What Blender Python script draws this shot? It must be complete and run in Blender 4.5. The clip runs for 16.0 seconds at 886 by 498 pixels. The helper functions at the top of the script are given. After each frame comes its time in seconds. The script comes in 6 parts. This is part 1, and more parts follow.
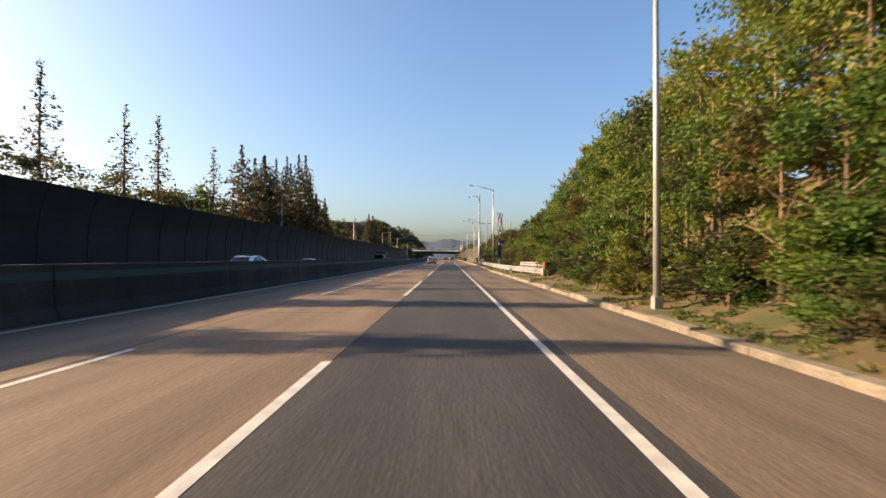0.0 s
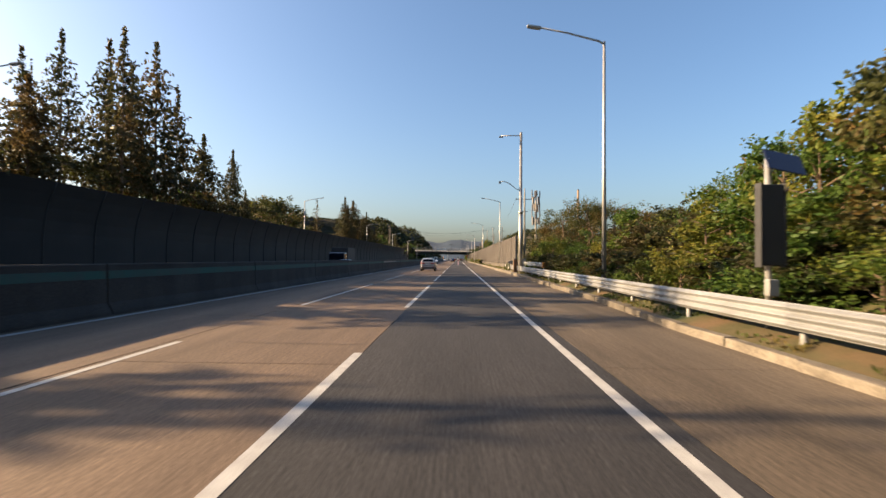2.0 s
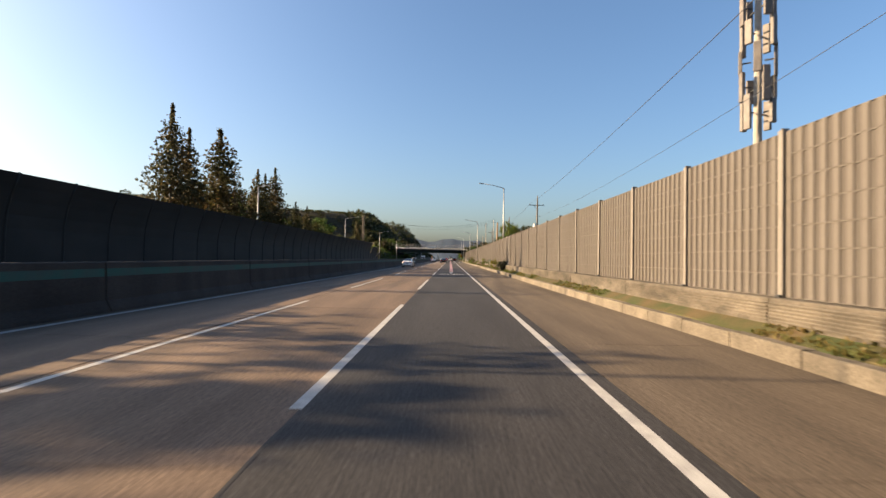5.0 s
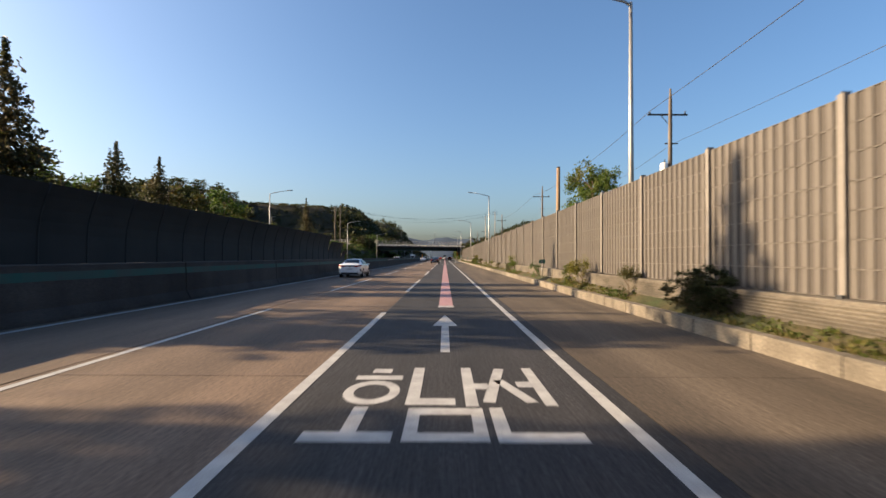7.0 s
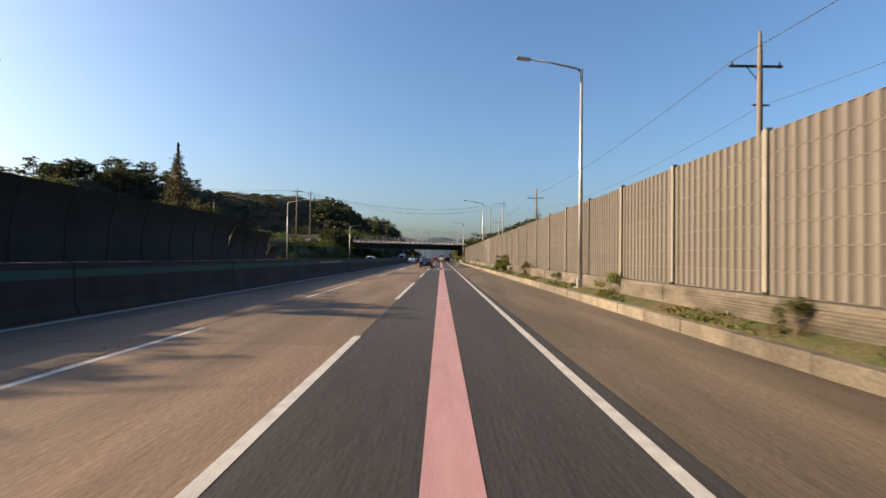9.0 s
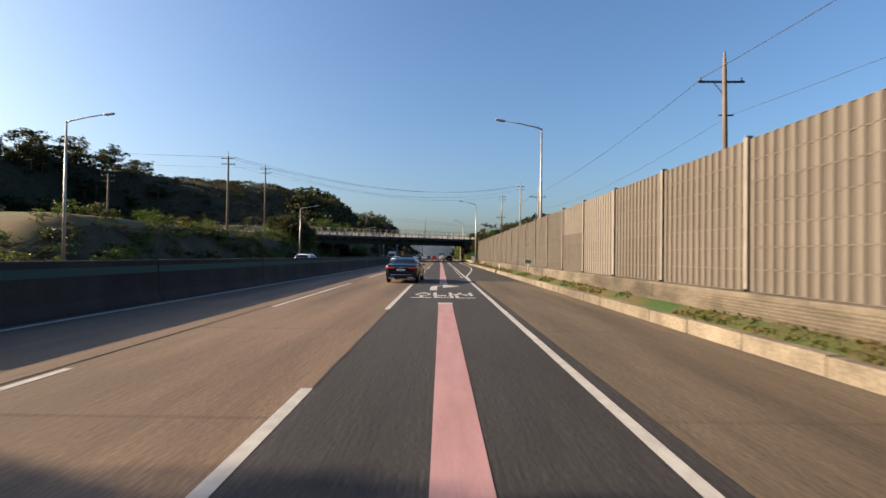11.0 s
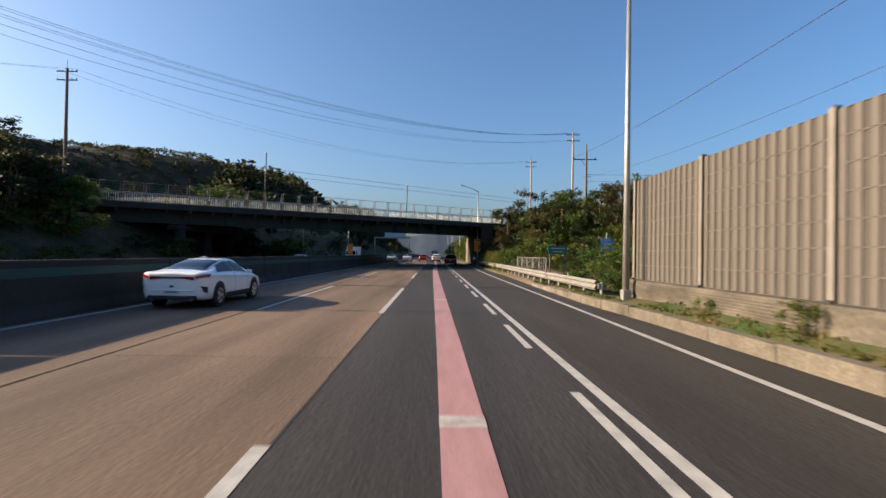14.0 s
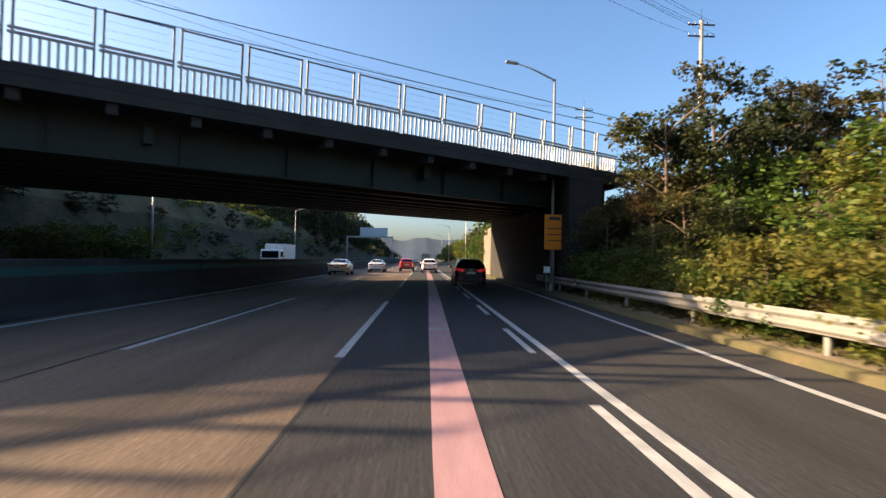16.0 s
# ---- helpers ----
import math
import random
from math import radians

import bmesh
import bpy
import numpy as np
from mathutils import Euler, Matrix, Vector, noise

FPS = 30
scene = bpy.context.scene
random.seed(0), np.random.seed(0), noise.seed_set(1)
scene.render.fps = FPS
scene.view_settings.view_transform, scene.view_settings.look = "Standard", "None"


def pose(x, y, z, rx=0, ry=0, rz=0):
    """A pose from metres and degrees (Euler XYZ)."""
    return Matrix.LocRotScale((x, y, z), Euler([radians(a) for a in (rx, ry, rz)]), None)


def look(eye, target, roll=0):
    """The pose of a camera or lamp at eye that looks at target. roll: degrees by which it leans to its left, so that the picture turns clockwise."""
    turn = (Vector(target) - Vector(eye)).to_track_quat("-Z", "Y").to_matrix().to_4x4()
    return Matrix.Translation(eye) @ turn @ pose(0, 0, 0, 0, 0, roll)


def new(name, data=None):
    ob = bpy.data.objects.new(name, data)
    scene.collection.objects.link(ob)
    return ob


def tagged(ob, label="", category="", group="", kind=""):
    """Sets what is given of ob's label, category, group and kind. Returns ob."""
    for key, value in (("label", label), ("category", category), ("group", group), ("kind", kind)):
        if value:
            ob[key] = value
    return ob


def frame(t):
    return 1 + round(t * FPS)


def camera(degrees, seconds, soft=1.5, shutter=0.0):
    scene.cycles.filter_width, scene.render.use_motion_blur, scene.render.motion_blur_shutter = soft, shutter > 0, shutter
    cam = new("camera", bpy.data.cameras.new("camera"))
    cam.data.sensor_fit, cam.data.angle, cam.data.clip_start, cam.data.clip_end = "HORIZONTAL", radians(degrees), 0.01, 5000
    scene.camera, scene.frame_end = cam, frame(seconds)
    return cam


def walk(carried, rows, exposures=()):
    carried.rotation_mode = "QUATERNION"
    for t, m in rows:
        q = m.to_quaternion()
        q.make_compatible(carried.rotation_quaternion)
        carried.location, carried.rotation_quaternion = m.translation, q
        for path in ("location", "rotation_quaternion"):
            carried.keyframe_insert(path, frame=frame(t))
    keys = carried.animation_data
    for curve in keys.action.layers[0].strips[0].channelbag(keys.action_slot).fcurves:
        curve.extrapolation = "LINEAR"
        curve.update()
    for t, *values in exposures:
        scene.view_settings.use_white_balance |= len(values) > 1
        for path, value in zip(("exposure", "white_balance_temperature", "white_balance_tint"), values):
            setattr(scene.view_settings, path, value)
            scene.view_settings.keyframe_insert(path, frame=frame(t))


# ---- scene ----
cam = camera(83.0, 16.0, soft=1.5, shutter=0.12)
PATH = [
    (0, (0.167, -2.319, 1.587), (0.141, -0.32, 1.621), 0.2),
    (0.5, (0.037, 10.085, 1.597), (0.011, 12.084, 1.625), 0.4),
    (1, (0.021, 22.198, 1.572), (-0.022, 24.197, 1.604), 0.4),
    (1.5, (-0.049, 34.404, 1.605), (-0.099, 36.403, 1.64), 0.4),
    (2, (-0.03, 46.514, 1.596), (-0.09, 48.512, 1.634), 0.4),
    (2.5, (0.038, 58.058, 1.627), (-0.025, 60.057, 1.657), 0.5),
    (3, (-0.047, 70.099, 1.621), (-0.106, 72.098, 1.649), 0.4),
    (3.5, (-0.02, 81.817, 1.584), (-0.073, 83.816, 1.619), 0.4),
    (4, (-0.069, 93.438, 1.601), (-0.113, 95.437, 1.641), 0.8),
    (6.5, (-0.037, 149.938, 1.637), (-0.046, 151.937, 1.667), 0.4),
    (7, (0.047, 161.264, 1.601), (0.04, 163.264, 1.633), 0.2),
    (7.5, (0.093, 172.222, 1.58), (0.091, 174.221, 1.615), 0.2),
    (8, (0.077, 183.715, 1.591), (0.087, 185.715, 1.63), 0.6),
    (10.5, (-0.101, 241.279, 1.65), (-0.096, 243.278, 1.673), 0.7),
    (11, (-0.077, 252.966, 1.639), (-0.069, 254.966, 1.666), 0.7),
    (11.5, (-0.098, 264.715, 1.631), (-0.075, 266.714, 1.659), 0.7),
    (12, (-0.12, 275.924, 1.659), (-0.081, 277.923, 1.695), 0.8),
    (12.5, (-0.147, 287.192, 1.646), (-0.123, 289.192, 1.679), 0.8),
    (13, (-0.143, 298.456, 1.646), (-0.142, 300.456, 1.68), 0.8),
    (13.5, (-0.178, 309.803, 1.675), (-0.154, 311.803, 1.695), 1.0),
    (14, (-0.234, 321.941, 1.679), (-0.197, 323.941, 1.7), 0.9),
    (14.5, (-0.191, 333.609, 1.595), (-0.135, 335.608, 1.627), 0.4),
    (15, (-0.263, 344.985, 1.596), (-0.205, 346.984, 1.62), 0.6),
    (15.5, (-0.308, 357.114, 1.555), (-0.243, 359.113, 1.6), 0.6),
    (16, (-0.389, 368.813, 1.578), (-0.313, 370.811, 1.62), 1.2),
]
walk(cam, [(t, look(eye, target, roll)) for t, eye, target, roll in PATH], [(0.0, 2.0, 7500, 14), (0.6, 1.99, 7500, 14), (1.0, 1.93, 7500, 13), (4.0, 1.86, 7550, 12), (6.5, 1.66, 6900, 10), (11.0, 1.55, 6750, 10), (12.2, 1.47, 6350, 10), (14.5, 1.43, 6400, 10), (15.2, 1.5, 6650, 10), (15.6, 1.72, 6800, 10), (16.0, 2.16, 7000, 11)])
# ---- world and light ----
SUN_ELEV, SUN_AZ = 20.5, 272.5
world = bpy.data.worlds.new("daylight")
scene.world = world
world.use_nodes = True
_wn = world.node_tree.nodes
_sky = _wn.new("ShaderNodeTexSky")
_sky.sky_type = 'NISHITA'
_sky.sun_disc = False
_sky.sun_elevation = radians(SUN_ELEV)
_sky.sun_rotation = radians(SUN_AZ)
_sky.air_density, _sky.dust_density, _sky.ozone_density = 1.0, 3.2, 4.4
_hs = _wn.new("ShaderNodeHueSaturation")
_hs.inputs["Saturation"].default_value = 1.07
world.node_tree.links.new(_sky.outputs[0], _hs.inputs["Color"])
world.node_tree.links.new(_hs.outputs[0], _wn["Background"].inputs[0])
_wn["Background"].inputs[1].default_value = 0.077
_sl = bpy.data.lights.new("sun", 'SUN')
_sl.energy, _sl.angle, _sl.color = 4.7, radians(0.55), (1.0, 0.77, 0.51)
sun_ob = new("sun", _sl)
_a = radians(SUN_AZ)
_d = Vector((math.sin(_a) * math.cos(radians(SUN_ELEV)), math.cos(_a) * math.cos(radians(SUN_ELEV)), math.sin(radians(SUN_ELEV))))
sun_ob.matrix_world = look(_d * 100, (0, 0, 0))

# ---- materials ----
def mat(name, c1, c2=None, rough=0.7, metal=0.0, scale=3.0, fine=60.0, bump=0.15, vary=0.0, spec=0.3, stretch=(1, 1, 1), stain=0.0, coat=0.0, grain=0.14, streak=0.0):
    """Two-scale procedural surface: broad patches between c1 and c2, fine grain, bump and optional per-object tint."""
    m = bpy.data.materials.new(name)
    m.use_nodes = True
    nt = m.node_tree
    N, L = nt.nodes, nt.links
    b = N["Principled BSDF"]
    b.inputs["Roughness"].default_value = rough
    b.inputs["Metallic"].default_value = metal
    b.inputs["Specular IOR Level"].default_value = spec
    b.inputs["Coat Weight"].default_value = coat
    b.inputs["Coat Roughness"].default_value = 0.05
    tc = N.new("ShaderNodeTexCoord")
    mp = N.new("ShaderNodeMapping")
    geo = N.new("ShaderNodeNewGeometry")
    mp.inputs["Scale"].default_value = stretch
    L.new(geo.outputs["Position"], mp.inputs["Vector"])
    big = N.new("ShaderNodeTexNoise")
    big.inputs["Scale"].default_value = scale
    big.inputs["Detail"].default_value = 6
    L.new(mp.outputs[0], big.inputs["Vector"])
    fin = N.new("ShaderNodeTexNoise")
    fin.inputs["Scale"].default_value = fine
    fin.inputs["Detail"].default_value = 3
    L.new(geo.outputs["Position"], fin.inputs["Vector"])
    mx = N.new("ShaderNodeMix")
    mx.data_type = 'RGBA'
    mx.inputs[6].default_value = (*c1, 1)
    mx.inputs[7].default_value = (*(c2 or [v * 0.75 for v in c1]), 1)
    rmp = N.new("ShaderNodeMapRange")
    rmp.inputs[1].default_value, rmp.inputs[2].default_value = 0.35, 0.65
    L.new(big.outputs[0], rmp.inputs[0])
    L.new(rmp.outputs[0], mx.inputs[0])
    hs = N.new("ShaderNodeHueSaturation")
    L.new(mx.outputs[2], hs.inputs["Color"])
    val = N.new("ShaderNodeMapRange")
    val.inputs[1].default_value, val.inputs[2].default_value = 0.3, 0.7
    val.inputs[3].default_value, val.inputs[4].default_value = 1 - grain, 1 + grain
    L.new(fin.outputs[0], val.inputs[0])
    last = val.outputs[0]
    if vary:
        oi = N.new("ShaderNodeObjectInfo")
        v2 = N.new("ShaderNodeMapRange")
        v2.inputs[3].default_value, v2.inputs[4].default_value = 1 - vary, 1 + vary
        L.new(oi.outputs["Random"], v2.inputs[0])
        mu = N.new("ShaderNodeMath")
        mu.operation = 'MULTIPLY'
        L.new(last, mu.inputs[0])
        L.new(v2.outputs[0], mu.inputs[1])
        last = mu.outputs[0]
    if streak:
        sn = N.new("ShaderNodeTexNoise")
        sn.inputs["Scale"].default_value = 1.0
        sn.inputs["Detail"].default_value = 5
        mp3 = N.new("ShaderNodeMapping")
        mp3.inputs["Scale"].default_value = (38, 1.1, 1)
        L.new(geo.outputs["Position"], mp3.inputs["Vector"])
        L.new(mp3.outputs[0], sn.inputs["Vector"])
        v4 = N.new("ShaderNodeMapRange")
        v4.inputs[1].default_value, v4.inputs[2].default_value = 0.3, 0.7
        v4.inputs[3].default_value, v4.inputs[4].default_value = 1 - streak, 1 + streak
        L.new(sn.outputs[0], v4.inputs[0])
        mu = N.new("ShaderNodeMath")
        mu.operation = 'MULTIPLY'
        L.new(last, mu.inputs[0])
        L.new(v4.outputs[0], mu.inputs[1])
        last = mu.outputs[0]
    if stain:
        st = N.new("ShaderNodeTexNoise")
        st.inputs["Scale"].default_value = 0.35
        st.inputs["Detail"].default_value = 8
        mp2 = N.new("ShaderNodeMapping")
        mp2.inputs["Scale"].default_value = (3.0, 0.25, 1)
        L.new(geo.outputs["Position"], mp2.inputs["Vector"])
        L.new(mp2.outputs[0], st.inputs["Vector"])
        v3 = N.new("ShaderNodeMapRange")
        v3.inputs[1].default_value, v3.inputs[2].default_value = 0.35, 0.7
        v3.inputs[3].default_value, v3.inputs[4].default_value = 1 + stain * 0.4, 1 - stain
        L.new(st.outputs[0], v3.inputs[0])
        mu = N.new("ShaderNodeMath")
        mu.operation = 'MULTIPLY'
        L.new(last, mu.inputs[0])
        L.new(v3.outputs[0], mu.inputs[1])
        last = mu.outputs[0]
    L.new(last, hs.inputs["Value"])
    L.new(hs.outputs[0], b.inputs["Base Color"])
    if bump:
        bp = N.new("ShaderNodeBump")
        bp.inputs["Strength"].default_value = bump
        bp.inputs["Distance"].default_value = 0.01
        L.new(fin.outputs[0], bp.inputs["Height"])
        L.new(bp.outputs[0], b.inputs["Normal"])
    return m


def leaf_mat(name, c1, c2, c3, shift=0.25):
    """Leaves: three tints chosen leaf by leaf, tinted again tree by tree, partly letting light through."""
    m = bpy.data.materials.new(name)
    m.use_nodes = True
    nt = m.node_tree
    N, L = nt.nodes, nt.links
    b = N["Principled BSDF"]
    b.inputs["Roughness"].default_value = 0.55
    b.inputs["Specular IOR Level"].default_value = 0.2
    geo, oi = N.new("ShaderNodeNewGeometry"), N.new("ShaderNodeObjectInfo")
    no = N.new("ShaderNodeTexNoise")
    no.inputs["Scale"].default_value = 0.38
    L.new(geo.outputs["Position"], no.inputs["Vector"])
    ad = N.new("ShaderNodeMath")
    ad.operation = 'MULTIPLY_ADD'
    ad.inputs[1].default_value = 0.24
    L.new(geo.outputs["Random Per Island"], ad.inputs[0])
    L.new(no.outputs[0], ad.inputs[2])
    ad2 = N.new("ShaderNodeMath")
    ad2.operation = 'MULTIPLY_ADD'
    ad2.inputs[1].default_value = shift
    L.new(oi.outputs["Random"], ad2.inputs[0])
    L.new(ad.outputs[0], ad2.inputs[2])
    cr = N.new("ShaderNodeValToRGB")
    e = cr.color_ramp.elements
    e[0].position, e[0].color = 0.45, (*c1, 1)
    e[1].position, e[1].color = 1.0, (*c3, 1)
    mid = cr.color_ramp.elements.new(0.76)
    mid.color = (*c2, 1)
    L.new(ad2.outputs[0], cr.inputs[0])
    L.new(cr.outputs[0], b.inputs["Base Color"])
    tr = N.new("ShaderNodeBsdfTranslucent")
    L.new(cr.outputs[0], tr.inputs[0])
    ms = N.new("ShaderNodeMixShader")
    ms.inputs[0].default_value = 0.42
    L.new(b.outputs[0], ms.inputs[1])
    L.new(tr.outputs[0], ms.inputs[2])
    L.new(ms.outputs[0], N["Material Output"].inputs[0])
    return m


def plain(name, c, rough=0.5, metal=0.0, coat=0.0, emit=0.0, spec=0.5):
    m = bpy.data.materials.new(name)
    m.use_nodes = True
    b = m.node_tree.nodes["Principled BSDF"]
    b.inputs["Base Color"].default_value = (*c, 1)
    b.inputs["Roughness"].default_value = rough
    b.inputs["Metallic"].default_value = metal
    b.inputs["Coat Weight"].default_value = coat
    b.inputs["Coat Roughness"].default_value = 0.04
    b.inputs["Specular IOR Level"].default_value = spec
    if emit:
        b.inputs["Emission Color"].default_value = (*c, 1)
        b.inputs["Emission Strength"].default_value = emit
    return m


M_ASPH = mat("asphalt_new", (0.0300, 0.0288, 0.0294), (0.0235, 0.0230, 0.0238), 0.82, scale=0.5, fine=24, bump=0.5, stretch=(2, 0.15, 1), stain=0.3, grain=0.62, streak=0.3)
M_ASPH2 = mat("asphalt_ramp", (0.0325, 0.0292, 0.0264), (0.0252, 0.023, 0.0213), 0.85, scale=0.4, fine=24, bump=0.5, stretch=(2, 0.15, 1), stain=0.32, grain=0.58, streak=0.28)
M_CONC = mat("road_concrete", (0.134, 0.0925, 0.0645), (0.109, 0.0765, 0.0542), 0.85, scale=0.35, fine=22, bump=0.3, vary=0.06, stretch=(2.5, 0.2, 1), stain=0.36, grain=0.38, streak=0.15)
M_SHOULD = mat("shoulder_concrete", (0.104, 0.0795, 0.0570), (0.080, 0.0625, 0.0455), 0.87, scale=0.35, fine=22, bump=0.35, stretch=(2.5, 0.2, 1), stain=0.45, grain=0.42, streak=0.2)
M_PATCH = mat("concrete_patch", (0.165, 0.13, 0.1), (0.14, 0.108, 0.082), 0.85, scale=1.5, fine=40, bump=0.3)
M_SEAL = mat("joint_sealant", (0.03, 0.028, 0.026), None, 0.7)
M_KERB = mat("kerb_concrete", (0.170, 0.146, 0.116), (0.108, 0.092, 0.072), 0.9, scale=1.6, fine=22, bump=0.7, vary=0.14, stain=0.4, grain=0.3)
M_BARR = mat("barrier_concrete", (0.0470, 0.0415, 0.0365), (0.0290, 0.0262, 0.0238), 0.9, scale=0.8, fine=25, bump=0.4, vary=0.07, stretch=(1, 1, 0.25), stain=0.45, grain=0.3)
M_GREEN = mat("green_stripe_paint", (0.010, 0.070, 0.058), (0.030, 0.056, 0.050), 0.7, scale=1.5)
M_WHITE = mat("road_paint_white", (0.41, 0.404, 0.383), (0.301, 0.294, 0.28), 0.6, scale=4, fine=50, bump=0.2)
M_WORN = mat("road_paint_worn", (0.396, 0.3744, 0.36), (0.2592, 0.2376, 0.2232), 0.7, scale=6, fine=50, bump=0.2)
M_PINK = mat("road_paint_pink", (0.345, 0.200, 0.205), (0.290, 0.164, 0.168), 0.65, scale=2.5, fine=50, bump=0.2, stretch=(2, 0.3, 1))
M_PANEL = mat("noise_panel_beige", (0.104, 0.092, 0.081), (0.091, 0.080, 0.070), 0.65, scale=0.7, fine=120, bump=0.1, vary=0.04, stretch=(1, 1, 0.2))
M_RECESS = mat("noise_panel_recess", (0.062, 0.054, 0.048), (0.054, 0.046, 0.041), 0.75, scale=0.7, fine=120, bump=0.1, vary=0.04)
M_PANEL_NEW = mat("noise_panel_pale", (0.160, 0.146, 0.130), (0.146, 0.132, 0.117), 0.6, scale=0.7, fine=120, bump=0.1, vary=0.02)
M_POST = mat("wall_post_pale", (0.186, 0.168, 0.149), (0.156, 0.140, 0.123), 0.55, scale=2)
M_FOOT = mat("wall_footing", (0.128, 0.110, 0.088), (0.058, 0.050, 0.040), 0.92, scale=0.9, fine=18, bump=0.6, stretch=(1, 1, 3), stain=0.4, grain=0.25)
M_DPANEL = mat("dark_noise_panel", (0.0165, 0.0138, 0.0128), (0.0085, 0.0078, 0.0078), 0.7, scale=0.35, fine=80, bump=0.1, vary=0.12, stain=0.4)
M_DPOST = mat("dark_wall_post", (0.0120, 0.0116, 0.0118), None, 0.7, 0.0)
M_GALV = mat("galvanised_steel", (0.36, 0.354, 0.336), (0.28, 0.274, 0.262), 0.48, 0.6, scale=1.2, fine=80, bump=0.05)
M_RAIL = mat("guardrail_zinc", (0.245, 0.250, 0.250), (0.185, 0.188, 0.186), 0.5, 0.3, scale=1.0, fine=70, bump=0.05, vary=0.06)
M_RAIL2 = mat("guardrail_cream", (0.225, 0.214, 0.194), (0.172, 0.163, 0.146), 0.55, 0.1, scale=1.0, fine=70, bump=0.05, vary=0.06)
M_WOODP = mat("pole_wood", (0.264, 0.176, 0.104), (0.192, 0.128, 0.08), 0.85, scale=3, stretch=(1, 1, 0.15))
M_WOODG = mat("pole_grey_wood", (0.155, 0.125, 0.098), (0.11, 0.088, 0.07), 0.85, scale=3, stretch=(1, 1, 0.15))
M_CPOLE = mat("pole_concrete", (0.2925, 0.2665, 0.234), (0.234, 0.2145, 0.1885), 0.85, scale=2)
M_DARK = mat("dark_steel", (0.06, 0.06, 0.06), None, 0.5, 0.4)
M_WIRE = plain("wire_black", (0.03, 0.03, 0.035), 0.6)
M_YEL = mat("hazard_yellow", (0.42, 0.17, 0.008), (0.34, 0.13, 0.008), 0.5, scale=5)
M_BLK = plain("black_paint", (0.02, 0.02, 0.02), 0.5)
M_GROUND = mat("dry_ground", (0.12, 0.084, 0.044), (0.048, 0.056, 0.02), 0.95, scale=0.35, fine=12, bump=0.8)
M_VERGE = mat("grass_verge", (0.105, 0.066, 0.034), (0.036, 0.047, 0.014), 0.95, scale=0.7, fine=15, bump=0.8)
M_DRY = mat("dry_grass_verge", (0.064, 0.047, 0.022), (0.026, 0.036, 0.011), 0.95, scale=0.7, fine=15, bump=0.9, grain=0.4)
M_SAND = mat("sandy_verge", (0.150, 0.112, 0.074), (0.100, 0.082, 0.050), 0.95, scale=0.8, fine=14, bump=0.9, grain=0.3)
M_TURF = mat("turf_strip", (0.024, 0.056, 0.012), (0.072, 0.055, 0.024), 0.95, scale=0.6, fine=18, bump=0.9, grain=0.35)
M_BANK = mat("scrubby_bank", (0.062, 0.046, 0.024), (0.022, 0.026, 0.011), 0.95, scale=0.55, fine=6, bump=1.0, grain=0.5)
M_HILL = mat("wooded_hill", (0.020, 0.021, 0.010), (0.034, 0.028, 0.015), 0.95, scale=0.05, fine=0.6, bump=1.0, grain=0.4)
# aerial haze is mixed into the base colours of both mountain ranges
M_MOUNT = mat("distant_mountain_haze", (0.030, 0.050, 0.078), (0.025, 0.043, 0.068), 1.0, scale=0.004, fine=0.02, bump=0.0)
M_MOUNT2 = mat("farthest_mountain_haze", (0.062, 0.092, 0.132), (0.055, 0.084, 0.122), 1.0, scale=0.003, fine=0.02, bump=0.0)
M_STEELG = mat("girder_green", (0.0170, 0.0290, 0.0235), (0.0130, 0.0210, 0.0175), 0.5, 0.1, scale=0.6, fine=50, bump=0.05)
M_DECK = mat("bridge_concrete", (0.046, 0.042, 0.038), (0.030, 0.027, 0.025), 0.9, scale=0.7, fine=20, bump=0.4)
# deck concrete again, with the shade under the bridge put into its colour
M_ABUT_SHADE = mat("abutment_shade_concrete", (0.032, 0.029, 0.026), (0.021, 0.019, 0.017), 0.95, scale=0.7, fine=20, bump=0.4)
M_BRAIL = mat("bridge_rail_paint", (0.36, 0.34, 0.32), (0.28, 0.27, 0.25), 0.5, 0.2, scale=3)
M_BARK = mat("bark", (0.14, 0.095, 0.06), (0.08, 0.055, 0.04), 0.95, scale=4, fine=25, bump=0.9, stretch=(1, 1, 0.25))
L_GREEN = leaf_mat("leaf_green", (0.028, 0.064, 0.012), (0.068, 0.108, 0.018), (0.145, 0.132, 0.023))
L_OLIVE = leaf_mat("leaf_olive", (0.030, 0.042, 0.013), (0.056, 0.061, 0.017), (0.108, 0.068, 0.021))
L_RUST = leaf_mat("leaf_rust", (0.026, 0.033, 0.015), (0.048, 0.045, 0.019), (0.092, 0.060, 0.024))
# dark leaves; the tone also stands in for foliage lying in shade
L_DARK = leaf_mat("leaf_dark", (0.016, 0.027, 0.009), (0.031, 0.040, 0.014), (0.062, 0.048, 0.019))
L_YELL = leaf_mat("leaf_yellow", (0.040, 0.068, 0.013), (0.076, 0.092, 0.017), (0.118, 0.106, 0.020))
L_GRASS = leaf_mat("grass_blades", (0.038, 0.070, 0.014), (0.075, 0.090, 0.022), (0.15, 0.11, 0.042))

# ---- mesh helpers ----
def mesh_of(name, verts, faces, material, smooth=False):
    me = bpy.data.meshes.new(name)
    me.from_pydata([tuple(v) for v in verts], [], faces)
    me.materials.append(material)
    if smooth:
        me.polygons.foreach_set("use_smooth", [True] * len(me.polygons))
    me.update()
    return me


